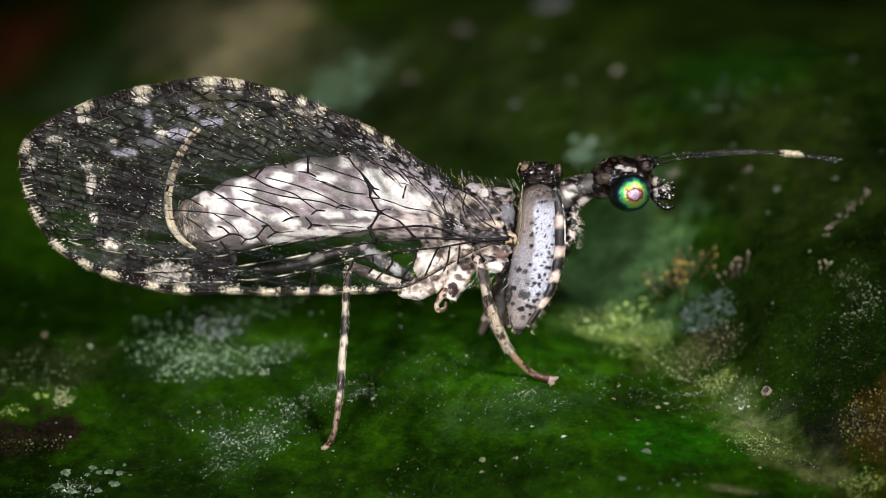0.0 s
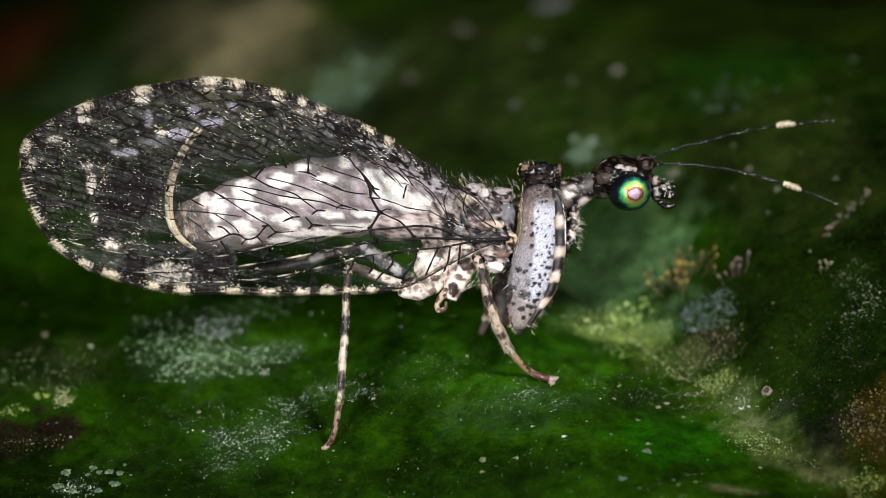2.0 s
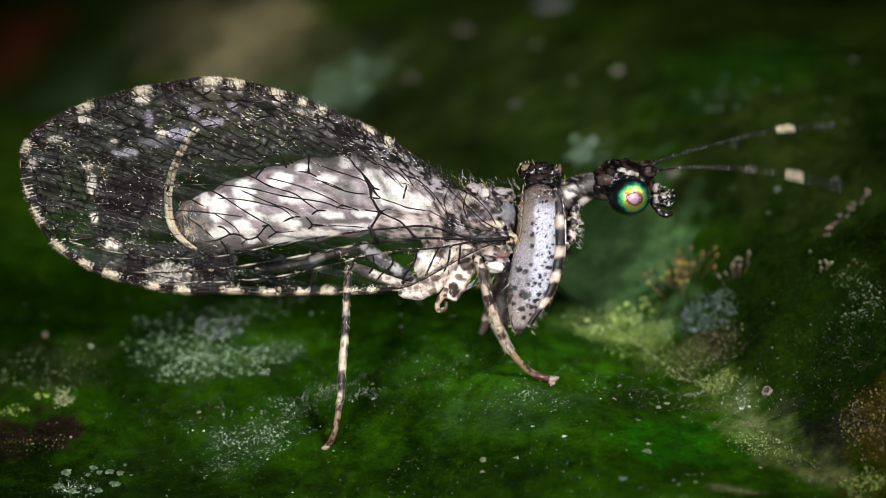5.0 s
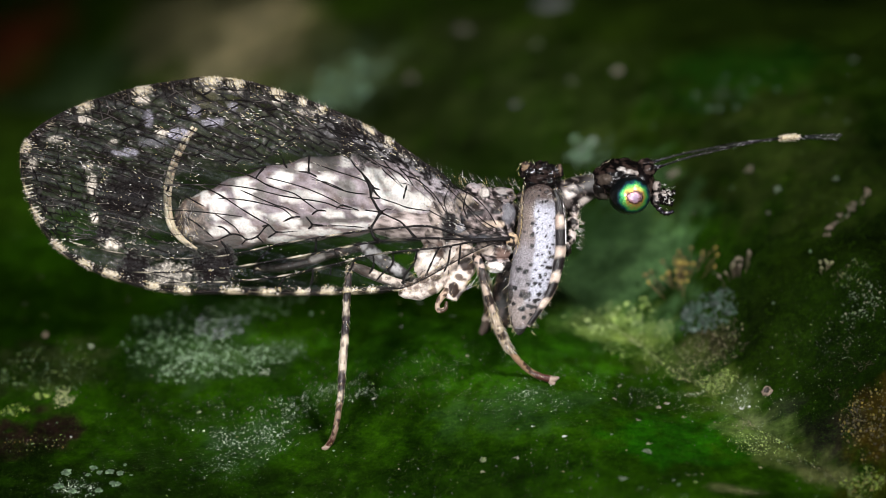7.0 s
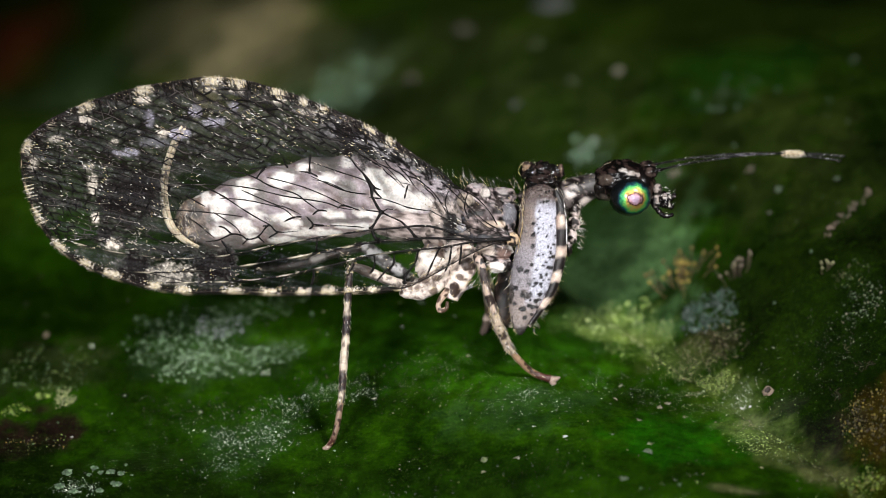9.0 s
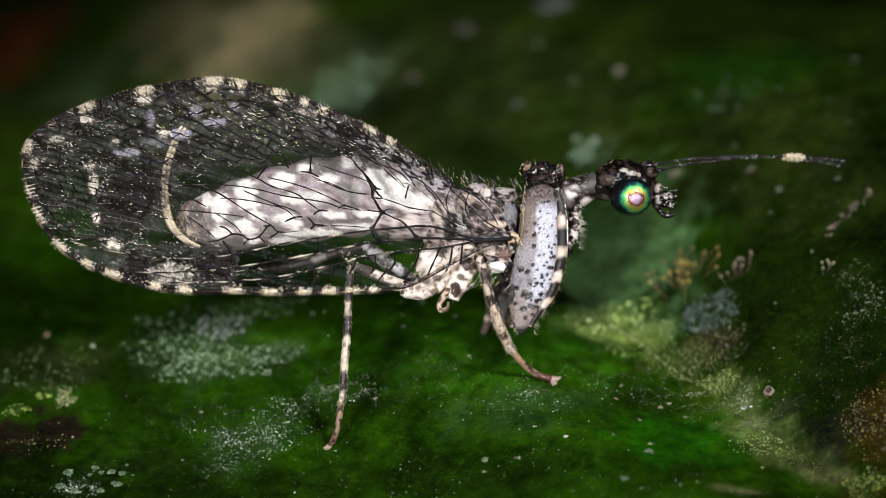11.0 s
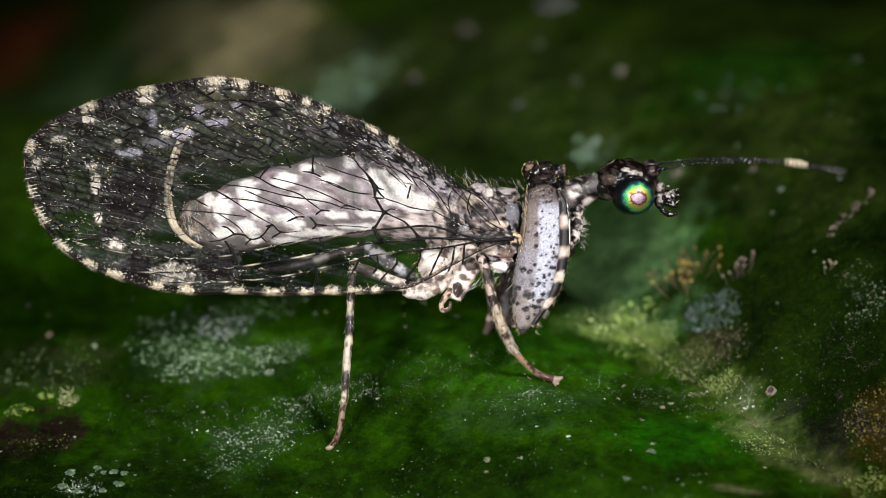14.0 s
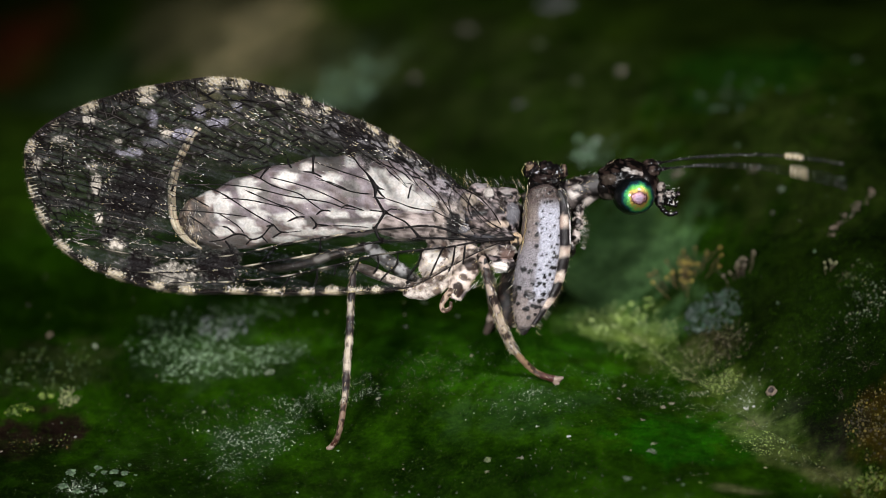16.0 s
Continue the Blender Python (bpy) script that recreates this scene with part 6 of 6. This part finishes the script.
# -- pronotum
s = Shape()
s.ball(B(955, 318, 0.35), (0.30, 0.32, 0.17), mottle((0.012, 0.008, 0.007), (0.003, 0.0025, 0.0025), 5, 0.0, 2), 0.25, 4)
knob = part("foreleg_joint", s, DARK, insect, "dark brown knobbly foreleg joint")
s = Shape()
for x, y, r in ((936, 304, 0.19), (958, 302, 0.21), (980, 306, 0.18), (968, 322, 0.20), (944, 324, 0.19)):
    s.ball(B(x, y, 0.42), (r * 1.1, r, r * 0.9), mottle((0.012, 0.008, 0.007), (0.003, 0.0025, 0.0025), 6, -0.1, x), 0.35, 5, 26, 18)
s.ball(B(930, 296, 0.5), (0.10, 0.10, 0.12), mottle((0.08, 0.055, 0.035), DUSK, 8, -0.1, 3), 0.3, 5, 16, 12)
s.ball(B(990, 302, 0.5), (0.07, 0.08, 0.13), mottle((0.06, 0.04, 0.03), DUSK, 8, -0.1, 4), 0.3, 5, 16, 12)
part("joint_rim", s, DARK, knob, "worn brown rim")
s = Shape()
prono = spotted(mottle((0.10, 0.083, 0.077), (0.004, 0.003, 0.003), 9.0, -0.25, 14, 0.15), [(1014, 370, 13, 9, (0.010, 0.007, 0.006)), (1022, 345, 10, 6, (0.02, 0.015, 0.013)), (1035, 358, 9, 7, (0.50, 0.44, 0.40)), (1005, 345, 9, 5, (0.50, 0.45, 0.41)), (1045, 325, 12, 14, (0.03, 0.027, 0.026)), (1012, 330, 8, 5, (0.30, 0.27, 0.25)), (1040, 372, 9, 5, (0.03, 0.02, 0.018))])
line = spline([(930, 380, 40), (965, 362, 38), (1000, 350, 33), (1030, 336, 26), (1055, 326, 21), (1072, 322, 18)], 40)
s.tube([B(p[0], p[1]) for p in line], [p[2] * PLAN for p in line], prono, 28)
pronotum = part("pronotum", s, SKIN, insect, "mottled brown and white neck-like pronotum", origin=B(1000, 345))
h = Shape()
rnd = random.Random(2)
for _ in range(90):
    x = rnd.uniform(930, 1070)
    c = [float(np.interp(x, [p[0] for p in line], [p[k] for p in line])) for k in (1, 2)]
    w = rnd.uniform(-0.6, 1.7)
    q = B(x, c[0] - math.sin(w) * c[1], math.cos(w) * c[1] * PLAN)
    h.hair(q, q + Vector((rnd.uniform(-0.06, 0.08), -0.1 * math.cos(w), rnd.uniform(0.02, 0.12) * math.sin(w))), 0.0026, rnd.choice([CREAM, GOLD, WHITE]))
for _ in range(40):
    x, y = rnd.uniform(915, 1000), rnd.uniform(288, 330)
    h.hair(B(x, y, 0.5), B(x + rnd.uniform(-6, 6), y - rnd.uniform(4, 12), 0.6), 0.0042, rnd.choice([CREAM, GOLD]))
for _ in range(60):
    y = rnd.uniform(350, 440)
    x = 1016 + rnd.uniform(0, 10)
    h.hair(B(x, y, 0.25), B(x + rnd.uniform(3, 16), y + rnd.uniform(-4, 14), 0.3), 0.0035, rnd.choice([CREAM, WHITE]))
tagged(part("bristles", h, HAIR, pronotum, "cream neck bristles"), kind="stuff")

# -- head
NECK = B(1045, 332)
EYE = B(1115, 345, 0.42)
s = Shape()
# the crown's mottled highlights are painted as pale spots
s.ball(B(1098, 318), (0.62, 0.55, 0.45), spotted(mottle((0.014, 0.009, 0.0075), (0.002, 0.0015, 0.0015), 7.0, -0.1, 3), [(1098, 300, 7, 3, (0.30, 0.27, 0.25)), (1112, 305, 9, 4, (0.22, 0.19, 0.17)), (1128, 307, 6, 3, (0.26, 0.22, 0.20)), (1068, 318, 12, 8, (0.05, 0.038, 0.03)), (1136, 313, 7, 5, (0.18, 0.15, 0.13))]), 0.10, 4, 64, 44)
s.ball(B(1130, 325, 0.05), (0.34, 0.45, 0.42), mottle((0.03, 0.02, 0.016), (0.003, 0.002, 0.002), 6.0, -0.2, 4), 0.10, 3)
s.ball(B(1066, 330), (0.34, 0.34, 0.30), mottle((0.05, 0.04, 0.034), (0.005, 0.004, 0.0035), 8.0, -0.2, 5), 0.10, 3)
head = part("head", s, HEAD, insect, "glossy dark brown head", origin=NECK)
for d in (1, -1):
    s = Shape()
    c = Vector((EYE.x, EYE.y * d, EYE.z))
    s.ball(c, (0.435, 0.35, 0.41), BLACK, 0, 1, 48, 32)
    m = eye_material((0.10, -0.34 * d, -0.065))
    ob = part("compound_eye", s, m, head, "iridescent green and pink compound eye", origin=c)
s = Shape()
for x, y, d, rx, rz in ((1162, 330, 0.25, 0.10, 0.12), (1160, 352, 0.2, 0.12, 0.16), (1170, 345, 0.1, 0.12, 0.10)):
    s.ball(B(x, y, d), (rx, 0.12, rz), mottle((0.16, 0.135, 0.12), (0.004, 0.003, 0.003), 9, -0.1, 2), 0.2, 4, 24, 16)
part("clypeus", s, SKIN, head, "black and white face plate")
for k, pts in enumerate(([(1160, 362, 0.2, 5), (1170, 374, 0.25, 4.5), (1180, 378, 0.3, 4), (1192, 374, 0.3, 3)],
                         [(1166, 350, 0.25, 6), (1180, 347, 0.3, 6), (1190, 342, 0.3, 5), (1193, 336, 0.3, 3)],
                         [(1168, 356, 0.2, 6), (1181, 358, 0.25, 6.5), (1191, 362, 0.25, 5)],
                         [(1160, 340, -0.1, 6), (1178, 340, -0.1, 6), (1189, 350, -0.1, 4)])):
    s = Shape()
    line = spline(pts, 24)
    s.tube([B(*p[:3]) for p in line], [p[3] * PLAN * (1 + 0.2 * math.sin(i * 1.6)) for i, p in enumerate(line)],
           lambda t, w, p: mix((0.004, 0.003, 0.003), (0.40, 0.36, 0.33), step(0.40, 0.5, n3(p, 9.0, 2))), 10)
    part("palp", s, DARK, head, "black palp flecked white")
for d, x, y in ((-0.2, 1142, 292), (0.25, 1147, 301)):
    s = Shape()
    s.ball(B(x, y, d), (0.17, 0.15, 0.14), mottle((0.035, 0.024, 0.02), (0.004, 0.003, 0.003), 7, -0.1, x), 0.2, 4, 20, 14)
    part("antennal_socket", s, DARK, head, "black antennal socket")
h = Shape()
rnd = random.Random(6)
for _ in range(26):
    w = rnd.uniform(0.3, 2.8)
    q = B(1098, 318) + Vector((math.cos(w) * 0.6, -rnd.uniform(0.0, 0.4), math.sin(w) * 0.42))
    h.hair(q, q + Vector((rnd.uniform(-0.02, 0.1), -0.02, rnd.uniform(0.02, 0.07))), 0.003, rnd.choice([CREAM, BROWN, BROWN]))
for _ in range(26):
    x, y = rnd.uniform(1160, 1190), rnd.uniform(325, 372)
    h.hair(B(x, y, 0.35), B(x + rnd.uniform(2, 9), y + rnd.uniform(-7, 5), 0.4), 0.003, WHITE)
tagged(part("bristles", h, HAIR, head, "white face bristles"), kind="stuff")

# -- antennae: a base half and a flagellum that bends on it


def antenna(x0, y0, d):
    """Built pointing forwards; returns base and flagellum. Lengths are in plan steps."""
    o = B(x0, y0, d)

    def at(u):
        """The curve: rises from the root and droops to the tip, with the pale ring level with the root."""
        return (u, 0.162 * u - 0.00064 * u * u)
    halves = []
    for a, b, name in ((0, 118, "antenna"), (118, 336, "flagellum")):
        s = Shape()
        n = int((b - a) * 0.9)
        us = [a + (b - a) * i / (n - 1) for i in range(n)]

        def radius(u):
            r = 1.7 - 0.5 * u / 336
            if u < 16:
                r = 6.0 - 4.0 * u / 16
            if 232 < u < 262:
                r = 3.8
            return r * (1 + 0.16 * math.sin(u * 2 * math.pi / 8.2)) * PLAN

        def tone(t, w, p, a=a, b=b):
            u = a + (b - a) * t
            c = mix((0.005, 0.004, 0.004), (0.012, 0.012, 0.013), step(230, 300, u))
            return mix(c, (0.42, 0.35, 0.23), step(228, 234, u) * step(266, 260, u))
        s.tube([o + Vector((at(u)[0] * PLAN, 0, at(u)[1] * PLAN)) for u in us], [radius(u) for u in us], tone, 10)
        rnd = random.Random(int(a) + 7)
        for u in us[::2]:
            for _ in range(3 if not 232 < u < 264 else 7):
                w = rnd.uniform(0, 2 * math.pi)
                r = radius(u) / PLAN
                q = o + Vector((at(u)[0] * PLAN, -math.cos(w) * r * PLAN, (at(u)[1] + math.sin(w) * r) * PLAN))
                k = 2.6 if not 232 < u < 264 else 3.4
                e = q + Vector((4.0 * PLAN, -math.cos(w) * k * PLAN, math.sin(w) * k * PLAN))
                s.hair(q, e, 0.006 if 232 < u < 264 else 0.0045, (0.74, 0.66, 0.50) if 232 < u < 264 else rnd.choice([(0.7, 0.68, 0.66)] + [(0.006, 0.006, 0.006)] * 7), 1)
        j = o + Vector((at(a)[0] * PLAN, 0, at(a)[1] * PLAN))
        halves.append(part(name, s, [DARK, HAIR], halves[0] if halves else insect,
                           "black beaded antenna" if not halves else "dark flagellum with a cream ring near its tip", origin=j))
    return halves


FAR_ROOT, NEAR_ROOT = (1150, 289, -0.25), (1157, 299, 0.30)
far_antenna = antenna(*FAR_ROOT)
near_antenna = antenna(*NEAR_ROOT)


# ---- movement -----------------------------------------------------------------
def motions():
    """The head nods a little, the antennae beat, the ovipositor sways."""
    nods = [(0, -5), (0.5, -7), (1.5, -7), (2.5, -5), (3.0, -4), (3.5, 0), (4.0, 3), (5.2, 2), (6.5, 1), (7.0, 0), (8.0, 1), (8.5, 3), (9.0, 3), (10.2, 2.5),
            (11.5, 3), (12.0, 3), (13.0, 1), (13.5, 3), (14.5, 0), (15.0, 3), (15.5, 2), (16.0, 1)]

    def nod(t):
        return float(np.interp(t, [r[0] for r in nods], [r[1] for r in nods]))
    here = NECK * MM
    walk(head, [(t, pose(here.x, here.y, here.z, 0, math.degrees(n / 75), 0)) for t, n in nods])
    # height of the cream ring over the root of each antenna, in plan steps
    far = [(0, 17), (0.1, 65), (0.2, 57), (0.3, 26), (0.4, 76), (0.5, 36), (0.6, 52), (0.7, 66), (0.8, 31), (0.9, 74), (1, 28), (1.1, 41),
            (1.2, 71), (1.3, 16), (1.4, 61), (1.5, 51), (1.6, 37), (1.7, 98), (1.8, 24), (1.9, 31), (2, 70), (2.1, 22), (2.2, 60), (2.3, 47),
            (2.4, 34), (2.5, 84), (2.6, 25), (2.7, 55), (2.8, 52), (2.9, 19), (3, 87), (3.1, 49), (3.2, 36), (3.3, 90), (3.4, 19), (3.5, 50),
            (3.6, 69), (3.7, 20), (3.8, 90), (3.9, 37), (4, 29), (4.1, 60), (4.2, 9), (4.3, 58), (4.4, 36), (4.5, 63), (4.6, 20), (4.7, 53),
            (4.8, 42), (4.9, 70), (5, 58), (5.1, 36), (5.2, 63), (5.3, 20), (5.4, 53), (5.5, 42), (5.6, 70), (5.7, 58), (5.8, 36), (5.9, 63),
            (6, 20), (6.1, 53), (6.2, 42), (6.3, 51), (6.4, 57), (6.5, 19), (6.6, 68), (6.7, 23), (6.8, 31), (6.9, 46), (7, 47), (7.1, 61),
            (7.2, 13), (7.3, 58), (7.4, 19), (7.5, 38), (7.6, 34), (7.7, 24), (7.8, 67), (7.9, 16), (8, 45), (8.1, 40), (8.2, 21), (8.3, 74),
            (8.4, 19), (8.5, 29), (8.6, 80), (8.7, 2), (8.8, 28), (8.9, 62), (9, 18), (9.1, 56), (9.2, 14), (9.3, 50), (9.4, 28), (9.5, 55),
            (9.6, 12), (9.7, 45), (9.8, 34), (9.9, 62), (10, 50), (10.1, 28), (10.2, 55), (10.3, 12), (10.4, 45), (10.5, 34), (10.6, 62), (10.7, 50),
            (10.8, 28), (10.9, 55), (11, 12), (11.1, 45), (11.2, 34), (11.3, 41), (11.4, 9), (11.5, 9), (11.6, 44), (11.7, -6), (11.8, 37), (11.9, 34),
            (12, 0), (12.1, 49), (12.2, 14), (12.3, 31), (12.4, 41), (12.5, -1), (12.6, 35), (12.7, 18), (12.8, 33), (12.9, 27), (13, -1), (13.1, 49),
            (13.2, 11), (13.3, 24), (13.4, 37), (13.5, 4), (13.6, 48), (13.7, 24), (13.8, 28), (13.9, 40), (14, 7), (14.1, 41), (14.2, 20), (14.3, 29),
            (14.4, 62), (14.5, 21), (14.6, 59), (14.7, 33), (14.8, 14), (14.9, 72), (15, 22), (15.1, 39), (15.2, 44), (15.3, 38), (15.4, 64), (15.5, 18),
            (15.6, 36), (15.7, 48), (15.8, 6), (15.9, 39), (16, 12)]
    near = [(0, 27), (0.1, -10), (0.2, 6), (0.3, 34), (0.4, -10), (0.5, 18), (0.6, 10), (0.7, -15), (0.8, 28), (0.9, -10), (1, 6), (1.1, 6),
            (1.2, -29), (1.3, 25), (1.4, -14), (1.5, 3), (1.6, 14), (1.7, -41), (1.8, 9), (1.9, -2), (2, -30), (2.1, 10), (2.2, -15), (2.3, 30),
            (2.4, 15), (2.5, -22), (2.6, 31), (2.7, 5), (2.8, -18), (2.9, 29), (3, -24), (3.1, -10), (3.2, 20), (3.3, -19), (3.4, 25), (3.5, 3),
            (3.6, -20), (3.7, 29), (3.8, -36), (3.9, 6), (4, 12), (4.1, -34), (4.2, 15), (4.3, -11), (4.4, 8), (4.5, -21), (4.6, 26), (4.7, -3),
            (4.8, 6), (4.9, -23), (5, -11), (5.1, 8), (5.2, -21), (5.3, 26), (5.4, -3), (5.5, 6), (5.6, -23), (5.7, -11), (5.8, 8), (5.9, -21),
            (6, 26), (6.1, -3), (6.2, 6), (6.3, -9), (6.4, -26), (6.5, 27), (6.6, -23), (6.7, 17), (6.8, 9), (6.9, -12), (7, 56), (7.1, -12),
            (7.2, 22), (7.3, 14), (7.4, 26), (7.5, 2), (7.6, -3), (7.7, 15), (7.8, -21), (7.9, -2), (8, 13), (8.1, -21), (8.2, 30), (8.3, -29),
            (8.4, -4), (8.5, 15), (8.6, -37), (8.7, 11), (8.8, -9), (8.9, -23), (9, 27), (9.1, -25), (9.2, 22), (9.3, -17), (9.4, 2), (9.5, -27),
            (9.6, 20), (9.7, -9), (9.8, 0), (9.9, -29), (10, -17), (10.1, 2), (10.2, -27), (10.3, 20), (10.4, -9), (10.5, 0), (10.6, -29), (10.7, -17),
            (10.8, 2), (10.9, -27), (11, 20), (11.1, -9), (11.2, 0), (11.3, -13), (11.4, -12), (11.5, -18), (11.6, -51), (11.7, -7), (11.8, -23), (11.9, -22),
            (12, 8), (12.1, -44), (12.2, -8), (12.3, -17), (12.4, -35), (12.5, 8), (12.6, -15), (12.7, -4), (12.8, -3), (12.9, -14), (13, 9), (13.1, -34),
            (13.2, -9), (13.3, 0), (13.4, -24), (13.5, 2), (13.6, -30), (13.7, 4), (13.8, -9), (13.9, -13), (14, 4), (14.1, -29), (14.2, -2), (14.3, -2),
            (14.4, -16), (14.5, 31), (14.6, -20), (14.7, -9), (14.8, 23), (14.9, -33), (15, 1), (15.1, 11), (15.2, -16), (15.3, 19), (15.4, -24), (15.5, 20),
            (15.6, 10), (15.7, -17), (15.8, 14), (15.9, -27), (16, -5)]
    for (base, tip), root, beats in ((far_antenna, FAR_ROOT, far), (near_antenna, NEAR_ROOT, near)):
        rows, bends = [], []
        for (t, rise), (_, up), (_, low) in zip(beats, far, near):
            drop = nod(t)
            o = B(root[0], root[1] + drop * (root[0] - 1045) / 75, root[2]) * MM
            turn = math.degrees(math.atan2(rise + drop * 1.4 - 2, 246.0))
            joint = tip.location
            # each beat is a quick flick, fastest halfway and at rest where the pair is closed or wide open
            wide = min(1.0, max(0.0, (up - low + 10) / 105))
            flick = 3.4 * math.sqrt(max(0.01, 1 - (2 * wide - 1) ** 2)) * (1 if len(rows) % 4 else -1)
            for dt, k in ((-0.02, -1), (0.02, 1)):
                at = min(16.0, max(0.0, t + dt))
                k = k * abs(at - t) / 0.02
                rows.append((at, pose(o.x, o.y, o.z, 0, -(turn + flick * k) * 0.88, 0)))
                bends.append((at, pose(joint.x, joint.y, joint.z, 0, -(turn + flick * k) * 0.22, 0)))
        walk(base, rows)
        walk(tip, bends)
    sway = [(0, 7), (1, 7), (2, 9), (3, 7), (4, 3), (5.2, 4), (6.5, 1), (7.2, -2), (8, -21), (8.6, -19), (9.2, -21), (10.3, -22), (11.4, -22), (12.3, -10), (13.2, -10), (14.2, -16),
            (15.1, 2), (16, -1)]
    o = TAIL * MM
    walk(ovipositor, [(t, pose(o.x, o.y, o.z, 0, math.degrees(dx / 190), 0)) for t, dx in sway])
    o = B(800, 390) * MM
    walk(abdomen, [(t, pose(o.x, o.y, o.z, 0, 0.25 * math.sin(t * 2.1), 0)) for t in [0.5 * k for k in range(33)]])


motions()
